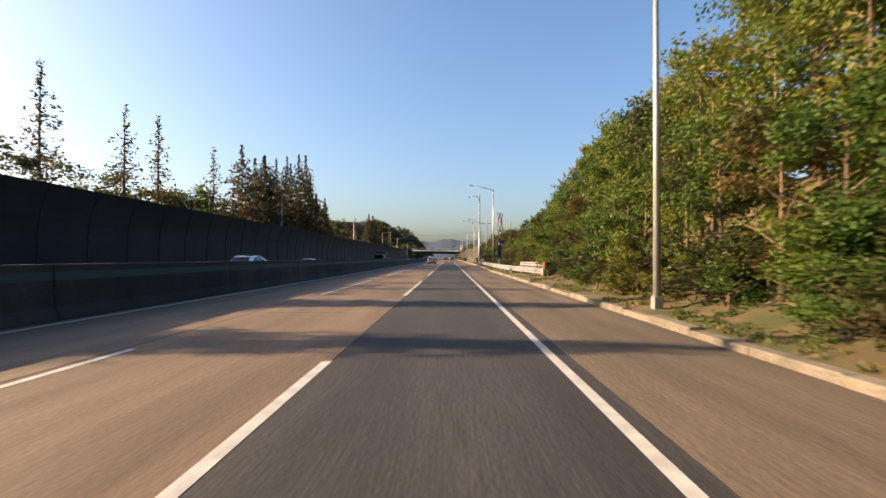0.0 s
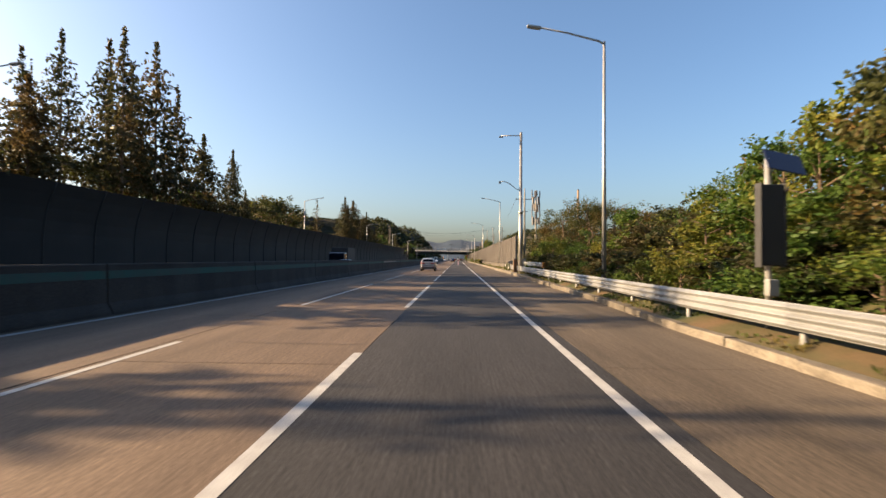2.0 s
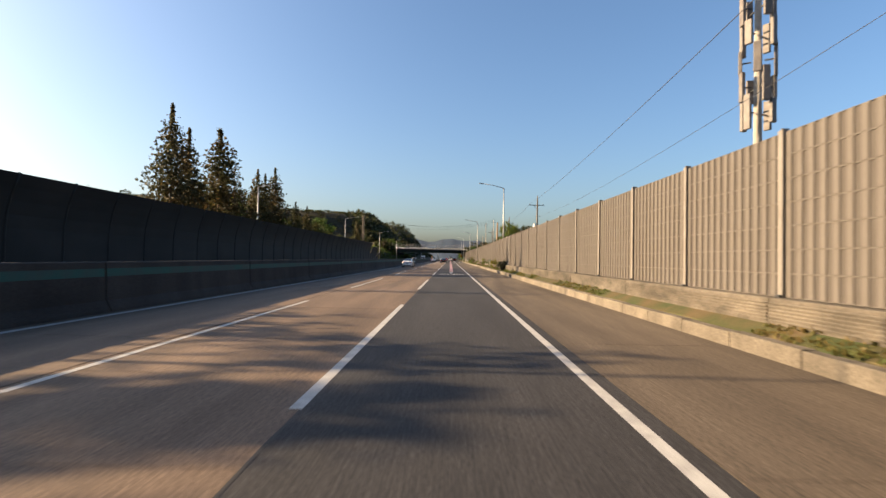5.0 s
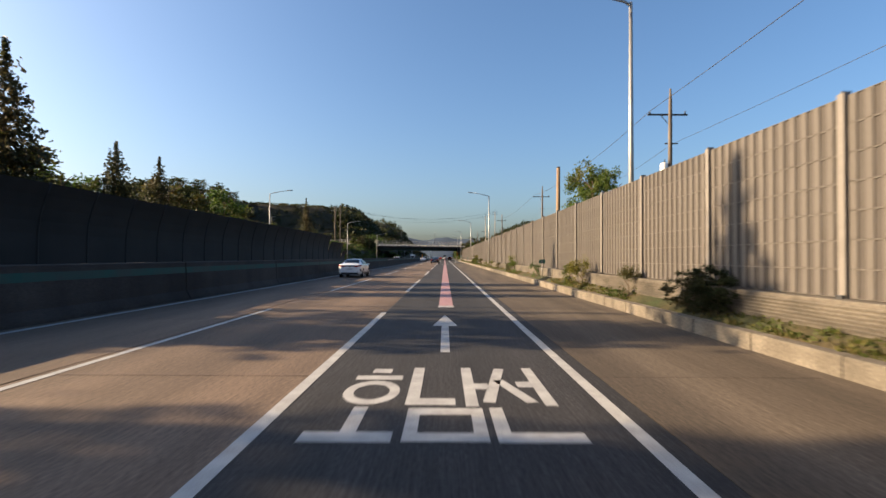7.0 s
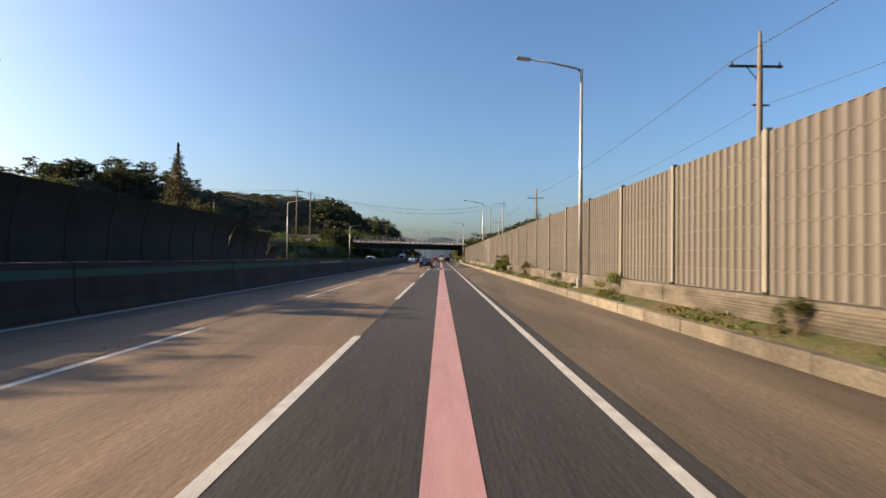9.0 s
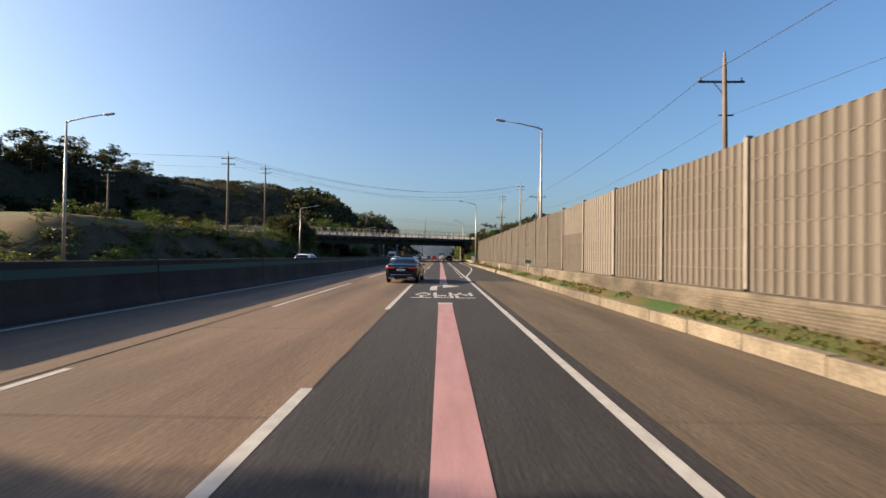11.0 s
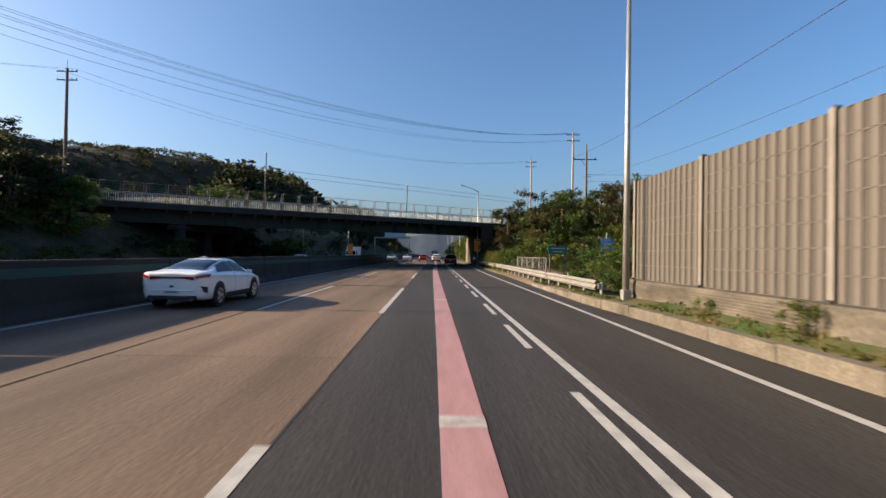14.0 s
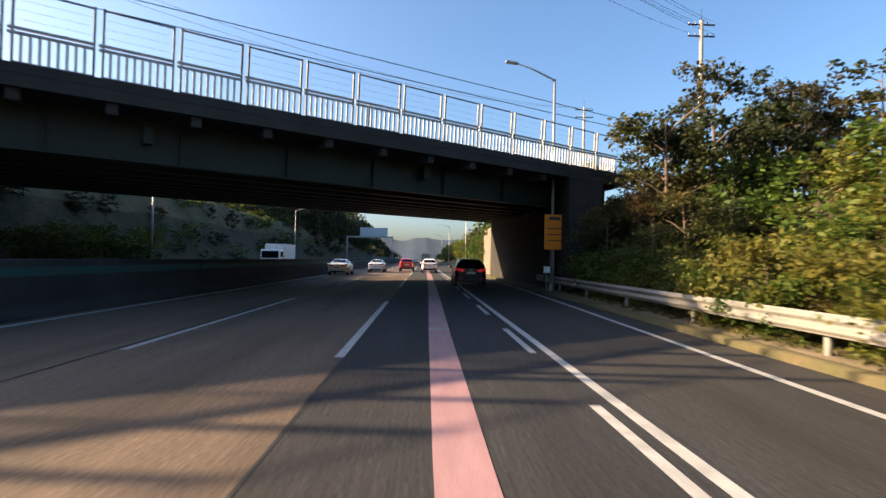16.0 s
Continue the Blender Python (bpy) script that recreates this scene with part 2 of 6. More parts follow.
def bm_mesh(name, bm, material, smooth=False):
    me = bpy.data.meshes.new(name)
    bmesh.ops.recalc_face_normals(bm, faces=bm.faces)
    bm.to_mesh(me)
    bm.free()
    me.materials.append(material)
    if smooth:
        me.polygons.foreach_set("use_smooth", [True] * len(me.polygons))
    return me


def part(name, data, parent, m=None, label="", kind=""):
    """Link mesh data as one object under a thing or part."""
    ob = new(name, data)
    ob.parent = parent
    if m is not None:
        ob.matrix_basis = m
    return tagged(ob, label, kind=kind)


def thing(name, m, label, category, group="", kind=""):
    ob = new(name)
    ob.empty_display_size = 0.2
    ob.matrix_basis = m
    return tagged(ob, label, category, group, kind)


def box_bm(sx, sy, sz, cx=0, cy=0, cz=0, bev=0.0, bm=None):
    bm = bm or bmesh.new()
    r = bmesh.ops.create_cube(bm, size=1.0, matrix=Matrix.Translation((cx, cy, cz)) @ Matrix.Diagonal((sx, sy, sz, 1)))
    if bev:
        es = list({e for v in r["verts"] for e in v.link_edges})
        bmesh.ops.bevel(bm, geom=es, offset=bev, segments=2, affect='EDGES', profile=0.6)
    return bm


def box_me(name, size, at, material, bev=0.0):
    return bm_mesh(name, box_bm(*size, *at, bev), material)


def tube_me(name, pts, radii, material, sides=10, caps=True):
    """A tube swept through points with a radius at each."""
    verts, faces = [], []
    P = [Vector(p) for p in pts]
    for i, p in enumerate(P):
        d = (P[min(i + 1, len(P) - 1)] - P[max(i - 1, 0)]).normalized()
        a = d.orthogonal().normalized() if abs(d.z) < 0.95 else Vector((1, 0, 0))
        a = (a - d * a.dot(d)).normalized()
        b = d.cross(a)
        r = radii[i] if hasattr(radii, "__len__") else radii
        for k in range(sides):
            t = 2 * math.pi * k / sides
            verts.append(p + a * (r * math.cos(t)) + b * (r * math.sin(t)))
    for i in range(len(P) - 1):
        for k in range(sides):
            k2 = (k + 1) % sides
            faces.append((i * sides + k, i * sides + k2, (i + 1) * sides + k2, (i + 1) * sides + k))
    if caps:
        faces.append(tuple(range(sides))[::-1])
        faces.append(tuple((len(P) - 1) * sides + k for k in range(sides)))
    me = mesh_of(name, verts, faces, material)
    me.polygons.foreach_set("use_smooth", [len(f) == 4 for f in faces])
    return me


def extrude_me(name, prof, y0, y1, material, closed=True):
    """A profile in x, z swept along y."""
    n = len(prof)
    verts = [(x, y0, z) for x, z in prof] + [(x, y1, z) for x, z in prof]
    faces = [(i, (i + 1) % n, n + (i + 1) % n, n + i) for i in range(n if closed else n - 1)]
    if closed:
        faces += [tuple(range(n))[::-1], tuple(range(n, 2 * n))]
    bm = bmesh.new()
    vs = [bm.verts.new(v) for v in verts]
    for f in faces:
        bm.faces.new([vs[i] for i in f])
    return bm_mesh(name, bm, material)


def strip_me(name, pts, width, z, material):
    """A painted strip, 3 mm thick at most, along x, y points."""
    verts, faces = [], []
    for i, (x, y) in enumerate(pts):
        a, b = pts[max(i - 1, 0)], pts[min(i + 1, len(pts) - 1)]
        d = Vector((b[0] - a[0], b[1] - a[1])).normalized()
        nx, ny = -d.y * width / 2, d.x * width / 2
        verts += [(x + nx, y + ny, z), (x - nx, y - ny, z)]
    for i in range(len(pts) - 1):
        faces.append((2 * i, 2 * i + 1, 2 * i + 3, 2 * i + 2))
    return mesh_of(name, verts, faces, material)


ID = Matrix.Identity(4)


# ---- ground and road ----
def kerb_x(y):
    return float(np.interp(y, [-20, 10, 40, 58, 66, 100, 335, 339, 350, 367, 400, 700], [5.05, 5.08, 4.95, 4.9, 5.22, 5.36, 5.35, 5.12, 5.28, 5.75, 5.9, 6.0]))


def rail_x(y):
    return float(np.interp(y, [-20, 60, 100, 300, 340, 350, 367, 400], [4.75, 4.8, 5.35, 5.35, 4.95, 5.05, 5.45, 5.65]))


def kerb_z(y):
    return float(np.interp(y, [-20, 60, 100, 338, 350, 400], [0.16, 0.17, 0.30, 0.30, 0.13, 0.11]))


def smooth01(a, b, v):
    t = min(max((v - a) / (b - a), 0), 1)
    return t * t * (3 - 2 * t)


def height(x, y):
    """The lie of the land outside the carriageways."""
    n = noise.noise((x * 0.12, y * 0.12, 3.0))
    if -23.9 <= x <= 5.6:
        return -0.12
    far = smooth01(150, 420, abs(x)) + smooth01(620, 900, y) * smooth01(10, 60, abs(x + 4))
    if x > 5.6:
        bank = 0.13 * smooth01(5.6, 6.0, x) * smooth01(24, 29, y) * (1 - smooth01(70, 84, y)) + smooth01(6.3, 13, x) * 4.2 * (1 - smooth01(48, 66, y)) + smooth01(8, 20, x) * 0.8
        bank += smooth01(8.2, 17, x) * (2.4 + 1.6 * smooth01(362, 372, y)) * smooth01(341, 352, y) * (1 - smooth01(660, 900, y))
        h = kerb_z(y) + 0.3 * smooth01(5.8, 6.2, x) * smooth01(98, 106, y) * (1 - smooth01(336, 340, y)) + bank + 0.25 * n * smooth01(6.4, 9, x)
    else:
        h = 0.25 + smooth01(-24.5, -30, x) * 2.2 * (1 - smooth01(262, 285, y))
        h += smooth01(-24.5, -33, x) * 4.8 * smooth01(284, 296, y) * (1 - smooth01(640, 800, y))
        h += 0.4 * n * smooth01(-25, -30, x) + 5.0 * smooth01(-26.5, -36, x) * smooth01(392, 404, y) * (1 - smooth01(560, 640, y))
        foot = float(np.interp(x, [-260, -180, -140, -128, -84], [315, 335, 385, 445, 462]))
        h += (26 - 4.5 * smooth01(-134, -150, x)) * smooth01(foot, foot + 42, y) * (1 - smooth01(600, 720, y)) * smooth01(-42, -90, x) * (1 - smooth01(-260, -420, x))
    ridge = 52 * math.exp(-(((x + 98) / 58) ** 2 + ((y - 930) / 150) ** 2))
    ridge += 8 * math.exp(-(((x + 72) / 34) ** 2 + ((y - 630) / 75) ** 2))
    ridge += 34 * math.exp(-(((x - 110) / 70) ** 2 + ((y - 760) / 200) ** 2))
    return h + ridge * (1 + 0.12 * n) * smooth01(20, 70, abs(x + 2))


def build_ground():
    xs = [-2600, -1500, -900] + list(np.arange(-600, -160, 22)) + list(np.arange(-160, -48, 7)) + list(np.arange(-48, -24, 1.6)) + [-23.95, -23.9, 5.6, 5.65] + \
        list(np.arange(6.0, 22, 0.8)) + list(np.arange(22, 60, 4)) + list(np.arange(60, 300, 14)) + [400, 600, 900, 1500, 2600]
    ys = [-600, -200, -80] + list(np.arange(-40, 470, 4.0)) + list(np.arange(470, 1200, 22)) + [1400, 1800, 2400, 3200]
    verts = [(x, y, height(x, y)) for y in ys for x in xs]
    nx = len(xs)
    faces = [(j * nx + i, j * nx + i + 1, (j + 1) * nx + i + 1, (j + 1) * nx + i) for j in range(len(ys) - 1) for i in range(nx - 1)]
    me = mesh_of("ground", verts, faces, M_GROUND, True)
    me.materials.append(M_HILL)
    me.materials.append(M_BANK)
    for p in me.polygons:
        c = p.center
        if abs(c.x) > 190 or c.y > 600 or (c.x < -45 and c.y > 300):
            p.material_index = 1
        elif (-31 < c.x < -24 and c.y > 262) or (6.6 < c.x < 30 and 341 < c.y < 440):
            p.material_index = 2
    ob = new("ground", me)
    tagged(ob, "dry grassy ground and wooded slopes beside the road", "ground", kind="structure")


build_ground()

ROAD_END = 1100.0
road = thing("road", ID, "expressway carriageway of tan concrete and dark asphalt", "road", kind="structure")
part("bedding", box_me("bedding", (30.5, ROAD_END + 60, 0.06), (-8.6, ROAD_END / 2 - 30, -0.085), M_SEAL), road)
part("asphalt_lane", box_me("asphalt_lane", (3.73, 346, 0.06), (0.245, 113, -0.03), M_ASPH), road, label="dark asphalt lane")
part("asphalt_lane_far", box_me("asphalt_lane_far", (3.73, ROAD_END - 286, 0.06), (0.245, 286 + (ROAD_END - 286) / 2, -0.0301), M_ASPH), road)
part("asphalt_ramp", extrude_me("asphalt_ramp", [(2.11, -0.06), (6.1, -0.06), (6.1, 0), (2.11, 0)], 286.0, ROAD_END, M_ASPH2), road, label="asphalt exit lane")

lines = thing("lane_marking", ID, "painted white and pink lane lines and arrows", "road marking", kind="structure")


def stripe(name, x, y0, y1, w=0.15, material=None, z=0.004):
    part(name, strip_me(name, [(x, y0 + (y1 - y0) * i / 8) for i in range(9)], w, z, material or M_WHITE), lines)


DASHES = [(-6.5, 5.3), (18.4, 31.1), (40.4, 54.9), (62.7, 76.1), (81.7, 94.3), (101.5, 114.0), (121.5, 133.5), (142.0, 153.8), (163.3, 175.7),
          (184.2, 196.6), (205.0, 217.0), (226.0, 238.0), (247.2, 259.1), (268.1, 281.0), (292.5, 304.0), (314.9, 326.3), (336.0, 346.2), (356.2, 366.1)]
DASHES += [(376.8 + 20.2 * k, 387.2 + 20.2 * k) for k in range(28)]
for y0, y1 in DASHES:
    stripe("lane_dash", -1.69, y0, y1)
    stripe("lane_dash", -5.25, y0 - (3.5 if 290 < y0 < 293 else -0.4), y1 + 0.9, 0.13)
stripe("edge_line", -9.02, -30, ROAD_END, 0.2)
stripe("edge_line_right", 1.82, -30, ROAD_END, 0.15)
part("edge_line_ramp", strip_me("edge_line_ramp", [(1.92, 286.5), (1.93, 291.0), (2.02, 293.4), (2.25, 296.0), (2.55, 299.4), (2.88, 303.2), (3.2, 307.4), (3.62, 313.5), (4.02, 320.0), (4.28, 327), (4.36, 338), (4.38, 350), (4.42, 362), (4.55, 374), (4.9, 386), (5.2, 400), (5.2, 600)], 0.15, 0.0045, M_WHITE), lines)
for y1 in [293.6, 299.4, 305.2, 311.4, 317.5, 322.8, 328.1, 334.0, 339.1, 344.9, 350.0, 355.5, 361.6, 368.4, 374.3, 380.4] + [386.4 + 6.0 * k for k in range(24)]:
    stripe("short_dash", 1.53, y1 - 3.0, y1, 0.13)


def guide_x(y):
    return float(np.interp(y, [0, 300, 330, 350, 375, 395, 420], [0.10, 0.09, 0.08, 0.0, -0.06, 0.12, 0.2]))


def pink(y0, y1):
    part("pink_guide_line", strip_me("pink_guide_line", [(guide_x(y0 + (y1 - y0) * i / 60), y0 + (y1 - y0) * i / 60) for i in range(61)], 0.46, 0.0045, M_PINK), lines, label="pink exit guide line")
    for ya in (y0 - 0.1, y1 - 0.55):
        part("guide_line_end", strip_me("guide_line_end", [(guide_x(ya), ya), (guide_x(ya), ya + 0.6)], 0.5, 0.008, M_WORN), lines)


pink(177.2, 270.4)
pink(282.2, 700)
for y in (193.0, 207.4, 226.4, 246, 301, 308.5, 314.5, 326.8, 340.2, 352, 360.6, 380):
    part("guide_line_mark", strip_me("guide_line_mark", [(guide_x(y), y), (guide_x(y), y + 0.35)], 0.47, 0.008, M_WORN), lines)


def flat_poly(name, pts, z, ox, oy):
    me = mesh_of(name, [(ox + x, oy + y, z) for x, y in pts], [tuple(range(len(pts)))], M_WHITE)
    part(name, me, lines)


def bar(u0, v0, u1, v1, w):
    d = Vector((u1 - u0, v1 - v0)).normalized()
    n = Vector((-d.y, d.x)) * (w / 2)
    return [(u0 + n.x, v0 + n.y), (u0 - n.x, v0 - n.y), (u1 - n.x, v1 - n.y), (u1 + n.x, v1 + n.y)]


def road_word(y0):
    """The word painted on the lane, stroke by stroke, drawn out lengthwise."""
    R = lambda a, b, c, d: [(a, c), (b, c), (b, d), (a, d)]
    strokes = [R(-1.26, -0.44, 0.0, 0.26), R(-0.93, -0.78, 0.26, 1.02), R(-1.13, -0.52, 2.2, 2.42), R(-0.96, -0.70, 2.58, 2.82),
               R(-0.40, -0.25, 1.1, 2.9), R(-0.25, 0.15, 1.1, 1.35), R(0.26, 0.40, 1.05, 2.9), R(0.40, 0.57, 1.75, 2.02),
               R(-0.35, -0.22, 0.02, 0.98), R(0.30, 0.43, 0.02, 0.98), R(-0.22, 0.30, 0.02, 0.24), R(-0.22, 0.30, 0.76, 0.98),
               bar(0.80, 2.85, 0.52, 1.2, 0.14), bar(0.72, 2.2, 1.0, 1.2, 0.14), R(1.12, 1.26, 1.08, 2.9), R(0.93, 1.12, 1.85, 2.12),
               R(0.50, 0.64, 0.0, 1.0), R(0.64, 1.30, 0.0, 0.25)]
    for s in strokes:
        flat_poly("painted_stroke", s, 0.0045, 0.02, y0)
    v, f, n = [], [], 28
    for k in range(n):
        t = 2 * math.pi * k / n
        v += [(-0.81 + 0.33 * math.cos(t), y0 + 1.62 + 0.52 * math.sin(t), 0.0045), (-0.81 + 0.21 * math.cos(t), y0 + 1.62 + 0.33 * math.sin(t), 0.0045)]
    for k in range(n):
        a, b = 2 * k, 2 * ((k + 1) % n)
        f.append((a, b, b + 1, a + 1))
    part("painted_ring", mesh_of("painted_ring", v, f, M_WHITE), lines)


road_word(165.6)
road_word(272.4)
flat_poly("arrow_shaft", [(-0.08, 0), (0.08, 0), (0.08, 3.2), (-0.08, 3.2)], 0.0045, 0.06, 169.7)
flat_poly("arrow_head", [(-0.29, 3.2), (0.29, 3.2), (0, 5.4)], 0.0045, 0.06, 169.7)
part("bent_arrow_shaft", strip_me("bent_arrow_shaft", [(-0.42, 276.6), (-0.42, 278.6), (-0.41, 279.35), (-0.355, 279.8), (-0.2, 280.1), (0.06, 280.2)], 0.34, 0.0045, M_WHITE), lines)
flat_poly("bent_arrow_head", [(0.0, 0), (0.95, 1.35), (0.0, 2.7)], 0.0046, 0.05, 278.6)

# ---- median barrier ----
BAR_PROF = [(-10.05, 0), (-9.45, 0), (-9.47, 0.08), (-9.60, 0.32), (-9.64, 1.36), (-9.67, 1.39), (-9.83, 1.39), (-9.86, 1.36), (-9.90, 0.32), (-10.03, 0.08)]
median = thing("median_barrier", ID, "weathered concrete median barrier with a faded green stripe", "barrier", kind="structure")
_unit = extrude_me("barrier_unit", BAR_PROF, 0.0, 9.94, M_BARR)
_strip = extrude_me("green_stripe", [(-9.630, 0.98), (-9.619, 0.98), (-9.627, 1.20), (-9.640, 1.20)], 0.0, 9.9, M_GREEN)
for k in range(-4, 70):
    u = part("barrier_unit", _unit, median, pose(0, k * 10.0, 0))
    part("green_stripe", _strip, u, label="faded green painted stripe")

for ya, yb in ((111.3, 123.8), (246.5, 255.5)):
    hp = part("hazard_band", extrude_me("hazard_band", [(-9.634, 1.03), (-9.616, 1.03), (-9.622, 1.22), (-9.640, 1.22)], ya, yb, M_BLK), median, label="black and white hatched band")
    q = ya + 0.2
    while q < yb - 0.8:
        part("hatch_stripe", mesh_of("hatch_stripe", [(-9.609, q, 1.04), (-9.609, q + 0.3, 1.04), (-9.615, q + 0.62, 1.21), (-9.615, q + 0.32, 1.21)], [(0, 1, 2, 3)], M_WORN), hp)
        q += 0.78

# ---- noise wall on the exit side ----
WX, WZ0, WZ1 = 6.30, 0.98, 4.14
POST_AT = np.interp(range(61), [0, 3, 15, 20, 26, 38, 44, 52, 60], [101.6, 114.1, 161.1, 181.1, 204.8, 251.4, 275.3, 305.83, 338.05])
BAY = 4.0
nwall = thing("wall_right", ID, "tall beige ribbed noise wall on a stained concrete footing", "noise wall", kind="structure")
ROWS = 7
RH = (WZ1 - WZ0) / ROWS


def panel_me(material):
    """One cassette panel: proud vertical ribs over a recessed, darker-toned perforated sheet, with a lip above and
    below.
    """
    n, w, d = 13, BAY - 0.16, 0.034
    prof = []
    for i in range(n):
        a, s = i / n * w, w / n
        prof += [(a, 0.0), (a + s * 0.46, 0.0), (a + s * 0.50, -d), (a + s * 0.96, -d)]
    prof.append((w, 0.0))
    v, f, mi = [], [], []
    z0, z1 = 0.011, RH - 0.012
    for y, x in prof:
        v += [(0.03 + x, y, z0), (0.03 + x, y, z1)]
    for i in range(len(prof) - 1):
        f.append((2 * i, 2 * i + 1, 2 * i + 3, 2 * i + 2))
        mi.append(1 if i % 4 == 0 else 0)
    for c0, c1 in ((0.0, z0), (z1, RH - 0.002)):
        q = len(v)
        for x, y in ((0.008, 0), (0.12, 0), (0.12, w), (0.008, w)):
            v += [(x, y, c0), (x, y, c1)]
        f += [(q, q + 1, q + 7, q + 6), (q, q + 2, q + 4, q + 6), (q + 1, q + 3, q + 5, q + 7), (q + 2, q + 3, q + 5, q + 4)]
        mi += [0] * 4
    v += [(0.12, 0, 0), (0.12, 0, RH), (0.12, w, RH), (0.12, w, 0)]
    f.append((len(v) - 4, len(v) - 3, len(v) - 2, len(v) - 1))
    mi.append(0)
    me = mesh_of("noise_panel", v, f, material)
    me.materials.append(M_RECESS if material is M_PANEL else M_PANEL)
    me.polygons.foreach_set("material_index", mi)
    return me


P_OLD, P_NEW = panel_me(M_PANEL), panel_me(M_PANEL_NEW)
post_me = bm_mesh("wall_post", box_bm(0.02, 0.14, 3.26, 0.11, 0, 1.63, 0, box_bm(0.02, 0.14, 3.26, -0.05, 0, 1.63, 0, box_bm(0.15, 0.02, 3.3, 0.03, 0, 1.65))), M_POST)
shoe_me = bm_mesh("post_shoe", box_bm(0.18, 0.2, 0.03, 0.02, 0, 0.015, 0, box_bm(0.08, 0.13, 0.09, -0.08, 0, 0.045, 0.02)), M_DARK)
rest = bmesh.new()
for b, y in enumerate(POST_AT):
    y = float(y)
    p = part("wall_post", post_me, nwall, pose(WX, y, WZ0 - 0.06))
    part("post_shoe", shoe_me, p, pose(0, 0, 0.02), label="dark bolted foot plate")
    if b == len(POST_AT) - 1:
        break
    fit_bay = Matrix.Diagonal((1, (POST_AT[b + 1] - y - 0.16) / (BAY - 0.16), 1, 1))
    for r in range(ROWS):
        fresh = b == 43 or (b == 44 and r >= 4)
        m = pose(WX, y + 0.08, WZ0 + r * RH, 0, random.uniform(-0.35, 0.35), 0) @ fit_bay
        if b < 5 or 16 <= b < 52:
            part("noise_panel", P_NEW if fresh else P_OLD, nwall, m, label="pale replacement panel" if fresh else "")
        else:
            k0 = len(rest.verts)
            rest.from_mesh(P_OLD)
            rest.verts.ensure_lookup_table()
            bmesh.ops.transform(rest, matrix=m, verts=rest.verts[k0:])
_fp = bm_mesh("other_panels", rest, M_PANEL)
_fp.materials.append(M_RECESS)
part("other_panels", _fp, nwall, kind="stuff")
foot_me = bm_mesh("footing", box_bm(0.85, BAY * 2 - 0.02, 1.1, 0.15, BAY, -0.55, 0.03), M_FOOT)
rib_me = box_me("footing_band", (0.035, BAY * 2 - 0.06, 0.035), (0, BAY, 0), M_FOOT, 0.01)
for b in range(0, len(POST_AT) - 1, 2):
    f = part("footing", foot_me, nwall, pose(WX, float(POST_AT[b]), WZ0 - 0.008) @ Matrix.Diagonal((1, (POST_AT[b + 2] - POST_AT[b]) / (2 * BAY), 1, 1)))
    if (b // 2) % 3 != 1:
        for z in (-0.10, -0.165, -0.23, -0.295, -0.36, -0.425):
            part("footing_band", rib_me, f, pose(-0.285, 0, z))

# ---- dark noise wall across the road ----
DX = -23.4
dwall = thing("wall_left", ID, "dark curved-top noise wall beyond the opposite lanes", "noise wall", kind="structure")


def dark_panel(h):
    """Curved panel: upright, then leaning over the road towards its top edge."""
    prof = []
    n = 9
    for i in range(n):
        t = i / (n - 1)
        prof.append((0.75 * max(0.0, (t - 0.45) / 0.55) ** 2, h * t))
    prof = prof + [(x - 0.12, z + 0.01) for x, z in reversed(prof)]
    return extrude_me("dark_panel", prof, 0.09, 3.91, M_DPANEL)


def dark_post(h):
    pts = []
    for i in range(10):
        t = i / 9
        pts.append((0.75 * max(0.0, (t - 0.45) / 0.55) ** 2 - 0.02, 0, (h + 0.04) * t))
    me = tube_me("dark_post", pts, 0.075, M_DPOST, 6)
    return me


_hs = {}
for k in range(76):
    y = -26 + 4.0 * k
    h = 5.75 if y < 262 else (4.6 if y < 273 else 2.9 if y < 277 else 2.0)
    if y > 282:
        break
    if h not in _hs:
        _hs[h] = (dark_panel(h), dark_post(h))
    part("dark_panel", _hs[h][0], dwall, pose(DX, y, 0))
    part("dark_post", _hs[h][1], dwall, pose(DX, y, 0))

# ---- guardrails ----
def wbeam_me(name, length, waves, depth, hgt, material):
    prof = []
    n = waves * 8
    for i in range(n + 1):
        t = i / n
        prof.append((-depth * 0.5 * (1 - math.cos(2 * math.pi * waves * t)), hgt * t))
    prof = prof + [(x + 0.008, z) for x, z in reversed(prof)]
    me = extrude_me(name, prof, 0.0, length, material)
    return me


def flare(y):
    return 0.95 * (1 - smooth01(29.8, 46, y)) if y < 60 else 0.0


def guardrail(name, y0, y1, step, material, waves, zb, hgt, label, xo):
    rail = thing(name, ID, label, "guardrail")
    beam = wbeam_me("rail_beam", step + 0.04, waves, 0.07, hgt, material)
    postm = tube_me("rail_post", [(0, 0, -0.6), (0, 0, zb + hgt - 0.04)], 0.06, material, 10)
    blk = box_me("spacer_block", (0.12, 0.1, 0.2), (-0.08, 0, 0), material, 0.01)
    y = y0
    while y < y1 - 0.1:
        x, x2 = rail_x(y) + xo + flare(y), rail_x(y + step) + xo + flare(y + step)
        yaw = -math.degrees(math.atan2(x2 - x, step))
        bm = part("rail_beam", beam, rail, pose(x, y, 0.3 + zb, 0, 0, yaw))
        for q in ((0.0, 0.5) if waves == 2 and y < 362 else (0.0,)):
            pp = part("rail_post", postm, rail, pose(x + (x2 - x) * q + 0.2, y + step * q, 0.28))
            part("spacer_block", blk, pp, pose(0, 0, zb + hgt * 0.5))
        y += step
    return rail


